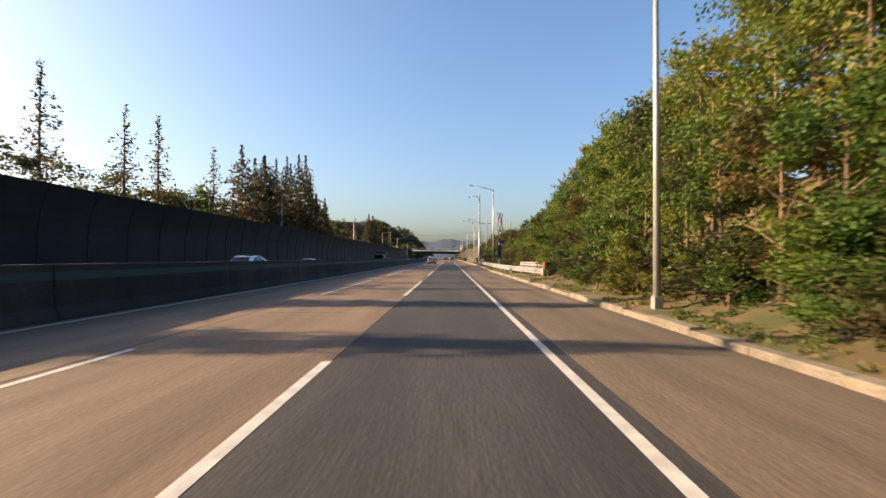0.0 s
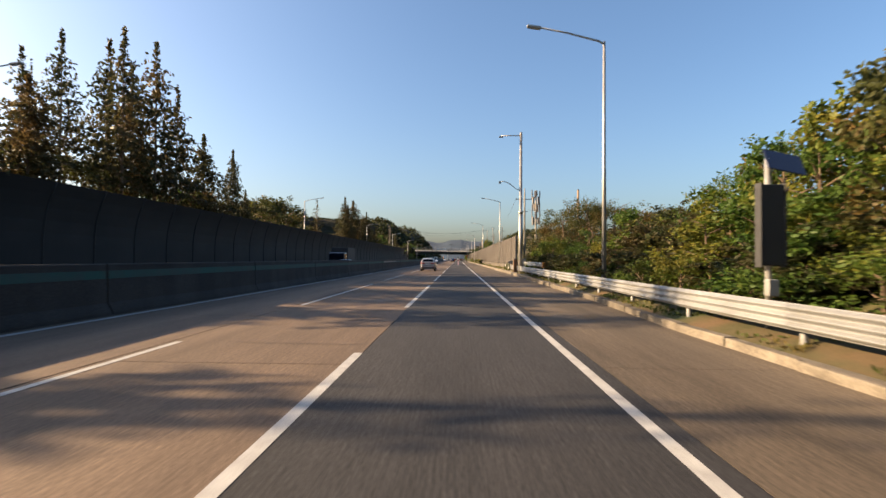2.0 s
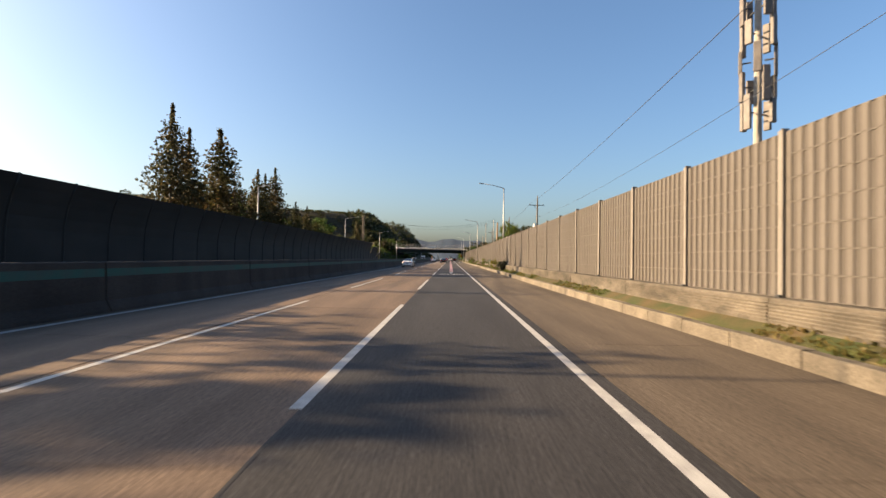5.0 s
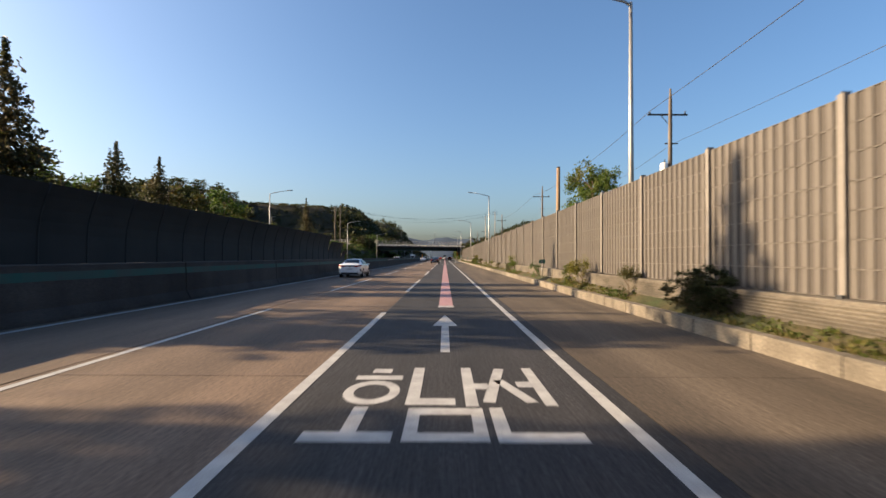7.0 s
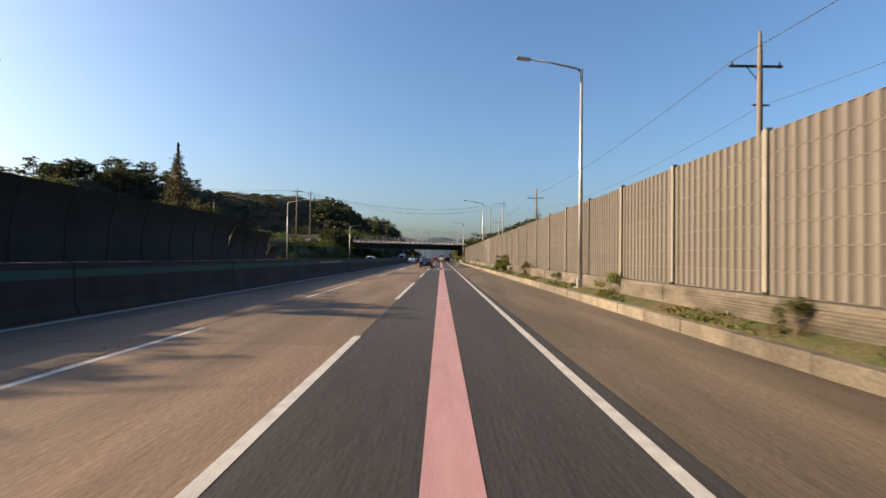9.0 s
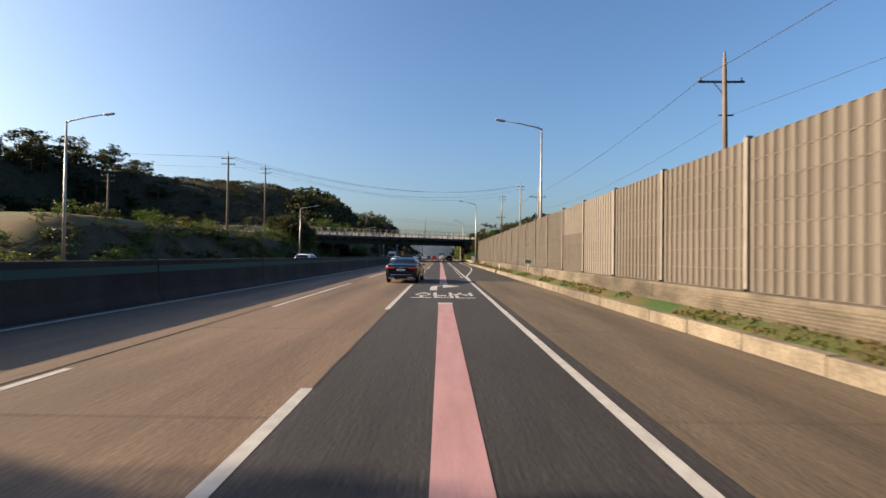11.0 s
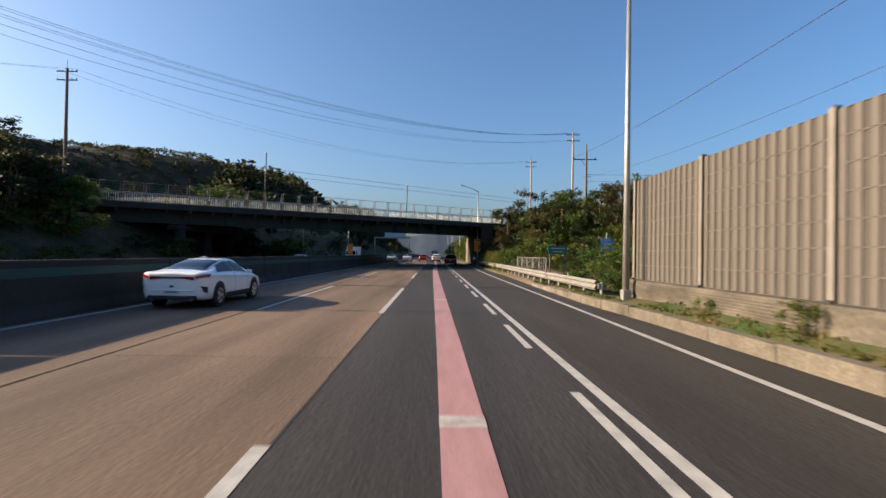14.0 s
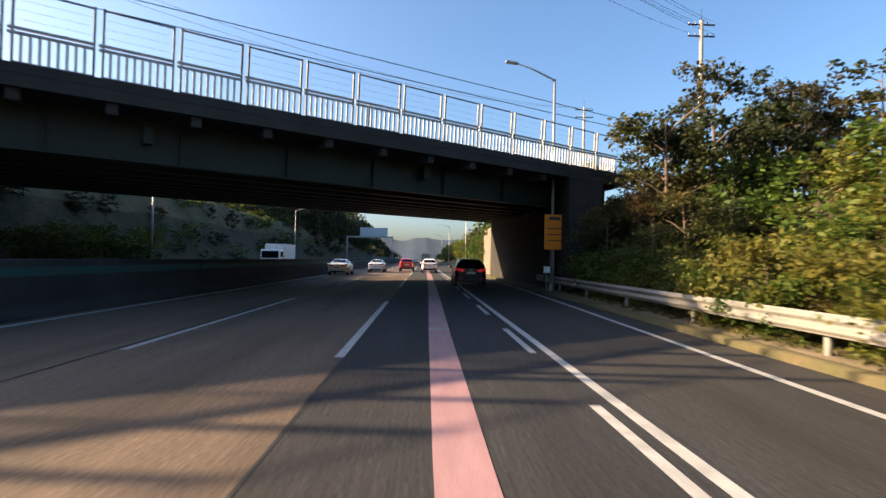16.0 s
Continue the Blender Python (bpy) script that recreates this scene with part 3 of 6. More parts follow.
RAIL_NEAR = guardrail("guardrail", 30.4, 103.8, 4.0778, M_RAIL, 3, 0.17, 0.44, "galvanised three-wave guardrail along the kerb", 0.62)
guardrail("guardrail", 339.5, 397.5, 4.14286, M_RAIL2, 2, 0.19, 0.36, "cream two-wave guardrail beside the exit lane", 0.55)


def end_sleeve(parent, x, y, z, h, stripe):
    """Striped sleeve over the end of a rail."""
    sl = part("end_sleeve", box_me("end_sleeve", (0.15, 0.62, h + 0.03), (0.0, 0.31, h / 2), M_YEL, 0.015), parent, pose(x - 0.035, y, z), label="yellow and black striped end sleeve")
    for k in range(4):
        q = 0.0 + 0.16 * k
        part("sleeve_stripe", mesh_of("sleeve_stripe", [(-0.081, max(q - 0.12, 0.01), 0.0), (-0.081, max(q - 0.05, 0.03), 0.0), (-0.081, min(q + 0.13, 0.61), h), (-0.081, min(q + 0.06, 0.59), h)], [(0, 1, 2, 3)], stripe), sl)
    for k in range(2):
        q = -0.05 + 0.05 * k
        part("sleeve_stripe", mesh_of("sleeve_stripe", [(q, -0.0035, 0.0), (q + 0.03, -0.0035, 0.0), (q + 0.05, -0.0035, h), (q + 0.02, -0.0035, h)], [(0, 1, 2, 3)], stripe), sl)


end_sleeve(RAIL_NEAR, rail_x(30.4) + 0.62 + flare(30.4), 30.35, 0.46, 0.42, M_WHITE)
for y0, n, zr in ((30.4, 2, 0.95), (82.4, 4, 1.02)):
    up = thing("guardrail", ID, "short upper guardrail with a striped end sleeve", "guardrail")
    beam = wbeam_me("rail_beam", 4.04, 2, 0.07, 0.33, M_RAIL)
    pm = tube_me("rail_post", [(0, 0, -0.3), (0, 0, 1.04)], 0.06, M_RAIL, 10)
    off = 0.72 if y0 < 60 else 1.02
    for k in range(n):
        ya = y0 + 4 * k
        x, x2 = rail_x(ya) + off + flare(ya), rail_x(ya + 4) + off + flare(ya + 4)
        part("rail_beam", beam, up, pose(x, ya, zr, 0, 0, -math.degrees(math.atan2(x2 - x, 4))))
        part("rail_post", pm, up, pose(x + 0.14, ya + 1, 0.28 + zr - 1.02))
    end_sleeve(up, rail_x(y0) + off + flare(y0), y0 - 0.05, zr - 0.01, 0.35, M_BLK)

# ---- street lamps ----
def street_lamp(x, y, h, reach, side, rise=0.45, label="slim grey steel street lamp with a long arm", group="street lamps"):
    z0 = max(height(x, y), 0.0) - 0.05
    la = thing("street_lamp", pose(x, y, z0, 0, 0, random.uniform(-3, 3)), label, "street lamp", group)
    h -= z0
    part("base", bm_mesh("base", box_bm(0.4, 0.4, 0.03, 0, 0, 0.06, 0, box_bm(0.26, 0.26, 0.4, 0, 0, 0.22, 0.03)), M_GALV), la)
    part("pole", tube_me("pole", [(0, 0, 0.05), (0, 0, h * 0.5), (0, 0, h)], [0.105, 0.085, 0.06], M_GALV, 12), la)
    ax = side * reach
    part("arm", tube_me("arm", [(0, 0, h - 0.12), (ax * 0.08, 0, h + 0.02), (ax * 0.55, 0, h + rise * 0.6), (ax, 0, h + rise)], [0.05, 0.05, 0.04, 0.035], M_GALV, 8), la)
    bm = box_bm(0.62, 0.24, 0.10, 0, 0, 0, 0.035)
    hd = part("lamp_head", bm_mesh("lamp_head", bm, M_GALV), la, pose(ax + side * 0.2, 0, h + rise + 0.01, 0, -7 * side, 0), label="flat grey lamp head")
    part("diffuser", box_me("diffuser", (0.4, 0.18, 0.02), (0, 0, -0.055), plain("lamp_lens", (0.5, 0.5, 0.48), 0.2)), hd)
    return la


for x, y, h, reach, rise in ((5.9, 11.6, 11.0, 2.9, 0.5), (6.35, 68.6, 11.2, 2.9, 0.6), (6.25, 122.0, 10.2, 2.4, 0.5), (6.5, 178.6, 10.5, 2.6, 0.5), (5.95, 228.2, 9.8, 2.3, 0.45), (6.56, 286.35, 10.25, 2.6, 0.45), (5.75, 337.4, 10.35, 2.35, 0.5), (6.03, 393.7, 10.8, 2.0, 0.75), (6.4, 450, 10.5, 2.5, 0.5), (6.4, 505, 10.5, 2.5, 0.5), (6.4, 560, 10.5, 2.5, 0.5)):
    street_lamp(x, y, h, reach, -1, rise)
for x, y, h in ((-24.2, 70, 10.4), (-24.2, 124.5, 10.5), (-24.2, 178.3, 10.2), (-24.2, 230.4, 10.3), (-24.0, 284.8, 9.9), (-23.9, 337.5, 9.3), (-23.9, 413, 10.0), (-23.9, 461, 10.0)):
    street_lamp(x, y, h, 2.6, 1)

# tall pole with two arms and a roadside cabinet
tp = thing("camera_pole", pose(5.95, 94.6, 0.25), "tall pale steel pole with two side arms", "pole")
part("pole", tube_me("pole", [(0, 0, 0), (0, 0, 5.8), (0, 0, 5.82), (0, 0, 13.5)], [0.20, 0.19, 0.15, 0.13], M_GALV, 16), tp)
part("collar", tube_me("collar", [(0, 0, 5.7), (0, 0, 5.95)], 0.23, M_GALV, 16), tp)
part("top_arm", tube_me("top_arm", [(0, 0, 13.2), (-1.9, 0, 13.2)], 0.05, M_GALV, 8), tp)
part("camera_head", box_me("camera_head", (0.4, 0.18, 0.16), (-1.9, 0, 13.08), M_GALV, 0.03), tp)
part("side_arm", tube_me("side_arm", [(0, 0, 7.9), (-0.5, 0, 8.1), (-1.1, 0, 8.6), (-1.6, 0, 8.8), (-2.0, 0, 8.75)], 0.04, M_GALV, 8), tp)
part("camera_head", box_me("camera_head", (0.2, 0.2, 0.22), (-2.0, 0, 8.68), M_DARK, 0.03), tp)
part("switch_box", box_me("switch_box", (0.45, 0.4, 0.75), (0.35, 0.1, 1.0), M_GALV, 0.02), tp, label="grey steel switch box")
cb = thing("roadside_cabinet", pose(5.75, 97.2, 0.28), "rust-brown roadside cabinet with a pale box beside it", "cabinet")
part("body", box_me("body", (0.36, 0.4, 1.3), (0, 0, 0.66), mat("cabinet_brown", (0.17, 0.09, 0.045), None, 0.6), 0.02), cb)
part("roof", box_me("roof", (0.44, 0.48, 0.06), (0, 0, 1.33), M_GALV, 0.01), cb)
part("meter_box", box_me("meter_box", (0.36, 0.3, 1.1), (0.46, -0.1, 0.55), M_GALV, 0.02), cb)

# solar powered display board
sb = thing("display_board", pose(5.98, 56.4, 0.28), "dark roadside display board with a small solar panel", "display board")
part("pole", tube_me("pole", [(0, 0, 0), (0, 0, 3.3)], 0.06, M_GALV, 10), sb)
part("case", box_me("case", (0.43, 0.16, 1.56), (0, -0.08, 2.0), M_BLK, 0.02), sb, label="black display case")
part("case_frame", bm_mesh("case_frame", box_bm(0.03, 0.2, 1.62, 0.23, -0.08, 2.0, 0.01, box_bm(0.03, 0.2, 1.62, -0.23, -0.08, 2.0, 0.01)), M_DARK), sb)
part("solar_panel", box_me("solar_panel", (0.72, 0.55, 0.03), (0, 0, 0), plain("solar_cell", (0.02, 0.025, 0.05), 0.15, 0.2), 0.005), sb, pose(0.28, -0.05, 3.22, 52, 12, 0), label="tilted dark solar panel")
part("control_box", box_me("control_box", (0.2, 0.16, 0.32), (0, -0.1, 0.8), M_GALV, 0.02), sb)

# delineators and small signs on the verge
def small_sign(x, y, h, w, hh, colour, label):
    z0 = height(x, y)
    s = thing("small_sign", pose(x, y, z0 - 0.03), label, "sign")
    part("post", tube_me("post", [(0, 0, 0), (0, 0, h)], 0.025, M_GALV, 8), s)
    pl = part("plate", box_me("plate", (w, 0.02, hh), (0, -0.035, h - hh / 2), colour, 0.004), s)
    for i in range(2):
        part("writing_bar", box_me("writing_bar", (w * 0.6, 0.004, hh * 0.12), (0, -0.048, h - hh * (0.35 + 0.3 * i)), M_WHITE), pl)


M_SIGNG = mat("sign_green", (0.02, 0.13, 0.09), None, 0.4)
M_SIGNB = mat("sign_blue", (0.03, 0.26, 0.85), None, 0.4)
M_SIGNO = mat("sign_orange", (0.80, 0.24, 0.01), (0.7, 0.2, 0.01), 0.5)
M_SIGNW = mat("sign_white", (0.75, 0.74, 0.70), None, 0.5)
small_sign(5.75, 101.6, 1.15, 0.42, 0.34, mat("sign_back", (0.12, 0.14, 0.15), None, 0.5), "small dark plate on a thin post")
small_sign(5.8, 190.9, 1.2, 0.36, 0.22, M_SIGNG, "small green kilometre plate on a thin post")
small_sign(5.8, 286.7, 1.15, 0.36, 0.22, M_SIGNG, "small green kilometre plate on a thin post")


def delineator(x, y):
    d = thing("delineator", pose(x, y, height(x, y) - 0.03), "short white roadside delineator post", "delineator", "delineators on the verge")
    part("post", tube_me("post", [(0, 0, 0), (0, 0, 0.62)], 0.045, M_SIGNW, 10), d)
    part("reflector", tube_me("reflector", [(0, 0, 0.62), (0, 0, 0.72)], 0.055, M_GALV, 10), d)


for y in (104.5, 108.2, 303.2):
    delineator(5.8, y)
for y in (347, 388):
    delineator(kerb_x(y) + 1.3, y)

# drain inlet in the kerb
dr = thing("drain_inlet", pose(5.47, 302.15, 0.0), "rusty dark iron drain inlet set in the kerb", "drain")
part("inlet_box", box_me("inlet_box", (0.34, 0.92, 0.318), (0, 0, 0.159), M_DARK, 0.01), dr)
for k in range(7):
    part("grate_bar", box_me("grate_bar", (0.36, 0.035, 0.33), (0, -0.39 + 0.13 * k, 0.165), mat("rusty_iron", (0.11, 0.05, 0.025), (0.06, 0.03, 0.02), 0.7) if k == 0 else bpy.data.materials["rusty_iron"], 0.006), dr)

# direction signs near the bridge
gs = thing("direction_sign", pose(6.3, 348.3, 0.1), "dark green direction sign on two posts", "road sign")
for x in (-0.38, 0.38):
    part("post", tube_me("post", [(x, 0, -0.2), (x, 0, 2.05)], 0.045, M_DARK, 8), gs)
pl = part("plate", box_me("plate", (1.02, 0.05, 0.44), (0, -0.06, 1.9), M_SIGNG, 0.01), gs)
for i, w in enumerate((0.7, 0.5)):
    part("writing_bar", box_me("writing_bar", (w, 0.004, 0.05), (0.0, -0.089, 1.98 - 0.17 * i), M_WHITE), pl)
bs = thing("information_sign", pose(12.45, 358.5, height(12.45, 358.5)), "blue upright information sign on a pole", "road sign")
part("post", tube_me("post", [(0, 0, -0.3), (0, 0, 2.1)], 0.04, M_GALV, 8), bs)
pl = part("plate", box_me("plate", (0.84, 0.04, 0.92), (0, -0.05, 2.56 - height(12.45, 358.5)), M_SIGNB, 0.01), bs)
part("writing_bar", box_me("writing_bar", (0.56, 0.004, 0.06), (0, -0.074, 2.88 - height(12.45, 358.5)), M_WHITE), pl)
part("writing_bar", box_me("writing_bar", (0.40, 0.004, 0.40), (0, -0.074, 2.48 - height(12.45, 358.5)), M_WHITE), pl)
osn = thing("warning_board", pose(6.0, 393.45, 0.3), "orange construction notice board on the lamp pole", "road sign")
pl = part("plate", box_me("plate", (1.0, 0.05, 1.75), (0.05, -0.06, 2.75), M_SIGNO, 0.01), osn)
for i, w in enumerate((0.55, 0.75, 0.7, 0.72)):
    part("writing_bar", box_me("writing_bar", (w, 0.004, 0.16 if i == 0 else 0.05), (0.05, -0.088, 3.42 - 0.3 * i - (0.2 if i else 0)), M_BLK), pl)
part("post", tube_me("post", [(0.05, 0.0, -0.2), (0.05, 0.0, 3.6)], 0.03, M_GALV, 8), osn)
mbd = thing("warning_board", pose(-9.75, 379.2, 1.385), "small orange notice board standing on the median barrier", "road sign")
for x in (-0.2, 0.2):
    part("post", tube_me("post", [(x, 0, 0), (x, 0, 1.3)], 0.022, M_GALV, 8), mbd)
pl = part("plate", box_me("plate", (0.6, 0.04, 1.12), (0, -0.045, 0.76), M_SIGNO, 0.008), mbd)
for i in range(4):
    part("writing_bar", box_me("writing_bar", (0.44 - 0.03 * (i % 2), 0.004, 0.05), (0, -0.068, 1.2 - 0.24 * i), M_BLK), pl)
for sx, sy, sh in ((7.2, 368.0, 1.25), (7.2, 366.3, 1.38)):
    stk = thing("stake", pose(sx, sy, height(sx, sy) - 0.05, 1.5, -1, 20), "pale weathered wooden stake in the grass", "post", "stakes by the fence")
    part("shaft", box_me("shaft", (0.09, 0.09, sh), (0, 0, sh / 2), M_FOOT, 0.012), stk)
wb = thing("notice_plate", pose(13.3, 367.25, height(13.3, 367.25)), "small white notice plate on a pole", "sign")
part("post", tube_me("post", [(0, 0, -0.3), (0, 0, 2.9 - height(13.3, 367.25))], 0.03, M_GALV, 8), wb)
part("plate", box_me("plate", (0.64, 0.03, 0.9), (0, -0.04, 2.65 - height(13.3, 367.25)), M_SIGNW, 0.01), wb)

sp2 = thing("small_plate", pose(5.5, 392.6, 0.1), "small white plate on a short post by the guardrail", "sign")
part("post", tube_me("post", [(0, 0, -0.1), (0, 0, 1.2)], 0.025, M_GALV, 8), sp2)
part("plate", box_me("plate", (0.3, 0.02, 0.3), (0, -0.03, 1.1), M_SIGNW, 0.005), sp2)

# mesh fence with tubular frame behind the guardrail
M_FENCE = mat("fence_zinc", (0.20, 0.195, 0.18), (0.15, 0.145, 0.13), 0.6, 0.2, scale=2)
fe = thing("mesh_fence", ID, "low steel fence of posts and rails with fine mesh", "fence")
for k in range(6):
    y = 352.7 + 2.1 * k
    x = 6.72
    part("fence_post", tube_me("fence_post", [(x, y, 0.1), (x, y, 1.58)], 0.035, M_FENCE, 8), fe)
    if k < 5:
        for z in (1.54, 0.42):
            part("fence_rail", tube_me("fence_rail", [(x, y, z), (x, y + 2.1, z)], 0.022, M_FENCE, 6), fe)
        for j in range(1, 17):
            for d in (-0.28, 0.28):
                ya = min(max(y + j * 0.124 - d, y), y + 2.1)
                yb = min(max(y + j * 0.124 + d, y), y + 2.1)
                part("fence_wire", tube_me("fence_wire", [(x, ya, 0.42), (x, yb, 1.54)], 0.0028, M_FENCE, 4, False), fe)

# concrete path behind the fence
pth = new("path", box_me("path", (2.6, 17.0, 0.5), (9.4, 359.5, 0.16), M_PATCH, 0.02))
tagged(pth, "worn pale concrete service path behind the fence", "path", kind="structure")

# ---- utility poles and wires ----
def crossarm_pole(x, y, zarm, material, label, arm=2.2, top=1.4, r=0.14):
    z0 = height(x, y) - 0.2
    p = thing("utility_pole", pose(x, y, z0, random.uniform(-0.7, 0.7), random.uniform(-0.7, 0.7), 0), label, "utility pole", "utility poles")
    h = zarm - z0
    part("shaft", tube_me("shaft", [(0, 0, 0), (0, 0, h + top * 0.4), (0, 0, h + top)], [r, r * 0.7, r * 0.35], material, 10), p)
    part("crossarm", box_me("crossarm", (arm, 0.09, 0.09), (-0.1, 0.12, h), M_DARK, 0.01), p)
    for s in (-1, 1):
        part("insulator", tube_me("insulator", [(s * arm * 0.44 - 0.1, 0.12, h + 0.04), (s * arm * 0.44 - 0.1, 0.12, h + 0.2)], [0.05, 0.03], M_DARK, 8), p)
    part("brace", tube_me("brace", [(-0.5, 0.12, h), (0, 0.1, h - 0.6)], 0.02, M_DARK, 6), p)
    part("lower_bracket", box_me("lower_bracket", (0.7, 0.06, 0.06), (0.1, 0.1, h - 1.6), M_DARK), p)


POLES_R = [(8.6, 111.9, 9.4), (12.4, 188.8, 9.5), (12.8, 226.9, 9.56), (13.3, 276.4, 10.05), (13.1, 321.0, 9.8), (13.7, 367.6, 10.6)]
for i, (x, y, z) in enumerate(POLES_R):
    crossarm_pole(x, y, z, M_CPOLE if i in (0, 4) else M_WOODG, "slender utility pole with one crossarm")


tf = thing("pole_transformer", pose(12.05, 188.7, 6.25), "small white transformer hung on a utility pole", "transformer")
part("tank", tube_me("tank", [(0, 0, 0), (0, 0, 0.05), (0, 0, 0.5), (0, 0, 0.56)], [0.17, 0.2, 0.2, 0.15], M_SIGNW, 14), tf)
part("bushing", tube_me("bushing", [(0.05, 0, 0.55), (0.05, 0, 0.75)], [0.04, 0.025], M_DARK, 8), tf)
part("bracket", box_me("bracket", (0.3, 0.06, 0.06), (0.25, 0, 0.3), M_DARK), tf)
ws = thing("wooden_stub_pole", pose(6.95, 191.9, 0.2), "bare brown wooden pole behind the noise wall", "utility pole")
part("shaft", tube_me("shaft", [(0, 0, 0), (0.02, 0, 3.5), (0.05, 0, 6.9)], [0.15, 0.13, 0.11], M_WOODP, 12), ws)
part("cap", tube_me("cap", [(0.05, 0, 6.88), (0.05, 0, 6.95)], [0.12, 0.10], M_DARK, 12), ws)


wp = thing("wooden_pole", pose(12.3, 98.5, height(12.3, 98.5) - 0.2), "plain brown wooden pole among the trees", "utility pole")
part("shaft", tube_me("shaft", [(0, 0, 0), (0.02, 0, 4), (0.03, 0, 8.6)], [0.16, 0.14, 0.11], M_WOODP, 12), wp)
part("cap", tube_me("cap", [(0.03, 0, 8.58), (0.03, 0, 8.66)], [0.12, 0.09], M_DARK, 12), wp)


def tall_pole(x, y, ztop, label="tall concrete power pole with stacked crossarms"):
    z0 = height(x, y) - 0.2
    p = thing("power_pole", pose(x, y, z0), label, "power pole", "power poles")
    h = ztop - z0
    # poles at negative x take the darker of the two pole colours
    part("shaft", tube_me("shaft", [(0, 0, 0), (0, 0, h)], [0.25, 0.17], M_WOODG if x < 0 else M_CPOLE, 12), p)
    for i, dz in enumerate((0.4, 1.5)):
        part("crossarm", box_me("crossarm", (2.6, 0.12, 0.12), (0, 0, h - dz), M_DARK, 0.01), p)
        for s in (-1, -0.5, 0.5, 1):
            part("insulator", tube_me("insulator", [(s * 1.2, 0, h - dz + 0.05), (s * 1.2, 0, h - dz + 0.3)], [0.06, 0.04], M_GALV, 8), p)
    part("earth_tip", tube_me("earth_tip", [(0, 0, h), (0, 0, h + 1.1)], 0.03, M_DARK, 6), p)


tall_pole(-41.3, 349.5, 20.3)
tall_pole(-47, 386, 24.5)
tall_pole(-66, 352, 17.0)
tall_pole(25.5, 415, 24.8)
tall_pole(22.8, 441.5, 24.5)


def wire(a, b, sag, r=0.014):
    pts = []
    for i in range(25):
        t = i / 24
        p = Vector(a).lerp(Vector(b), t)
        p.z -= sag * 4 * t * (1 - t)
        pts.append(p)
    ob = new("overhead_wire", tube_me("overhead_wire", pts, r, M_WIRE, 4))
    tagged(ob, "thin black overhead wire between poles", "wire", "overhead wires")


for (x0, y0, z0), (x1, y1, z1) in zip(POLES_R, POLES_R[1:]):
    wire((x0 - 1.05, y0 + 0.1, z0 + 0.2), (x1 - 1.05, y1 + 0.1, z1 + 0.2), 0.7)
    wire((x0 + 0.2, y0 + 0.1, z0 - 1.6), (x1 + 0.2, y1 + 0.1, z1 - 1.6), 0.9, 0.009)
wire((9.0, 112, 8.0), (60, 108, 9.5), 0.8)
for s in (-1.2, -0.6, 0.6, 1.2):
    wire((-41.3 + s, 349.5, 20.2), (25.5 + s, 415, 24.7), 4.2)
for s in (-1.2, 1.2):
    wire((-41.3 + s, 349.5, 19.1), (25.5 + s, 415, 23.6), 4.6)
    wire((-47 + s, 386, 24.4), (22.8 + s, 441.5, 24.4), 4.5)
    wire((-47 + s, 386, 24.4), (-180, 330 + s, 27), 3)
    wire((-41.3 + s, 349.5, 20.2), (-150, 300 + s, 22), 2.5)
wire((-62, 367.2, 14.4), (13.5, 400, 10.4), 0.15, 0.022)
wire((-62, 367.4, 13.5), (13.5, 400.2, 9.9), 0.15, 0.022)
wire((13.7, 367.6, 9.2), (60, 352, 9.0), 0.6)
wire((13.7, 367.6, 8.6), (60, 350, 8.0), 0.6)

# mobile mast behind the wall
M_ANT = mat("antenna_casing", (0.15, 0.135, 0.125), (0.10, 0.09, 0.085), 0.6, scale=2)
mm = thing("antenna_mast", pose(14.4, 140, height(14.4, 140) - 0.1), "mobile phone mast crowded with grey panel antennas", "antenna mast")
part("shaft", tube_me("shaft", [(0, 0, 0), (0, 0, 13.4)], [0.22, 0.14], M_CPOLE, 12), mm)
for i in range(20):
    a, z = i * math.pi / 2 + (i // 4) * 0.5, 12.7 - 1.25 * (i // 4)
    an = part("panel_antenna", box_me("panel_antenna", (0.32, 0.16, 1.15 + 0.25 * (i % 3)), (0, 0, 0), M_ANT, 0.03), mm, pose(0.72 * math.cos(a), 0.72 * math.sin(a), z, 0, 0, math.degrees(a) + 90))
    part("bracket", box_me("bracket", (0.06, 0.5, 0.06), (0, 0.2, 0), M_DARK), an)

# ---- bridge ----
BA = math.degrees(math.atan2(0.64, 1.0))
BM = pose(-11.4, 380.94, -0.33, 0, 0, BA) @ pose(0, 0, 5.0, 3.0, 0, 0) @ pose(0, 0, -5.0)
SKEW = 0.64
br = thing("bridge", BM, "skewed road bridge with dark green steel girders and pale railing", "bridge")
BL0, BL1, BWID = -42.17, 25.5, 25.4


def skewed_slab(name, v0, v1, z0, z1, material):
    """A slab between two lines along the deck, its ends running with the road below."""
    ring = [(BL0 + SKEW * v0, v0), (BL1 + SKEW * v0, v0), (BL1 + SKEW * v1, v1), (BL0 + SKEW * v1, v1)]
    verts = [(u, v, z) for z in (z0, z1) for u, v in ring]
    return mesh_of(name, verts, [(3, 2, 1, 0), (4, 5, 6, 7), (0, 1, 5, 4), (1, 2, 6, 5), (2, 3, 7, 6), (3, 0, 4, 7)], material)


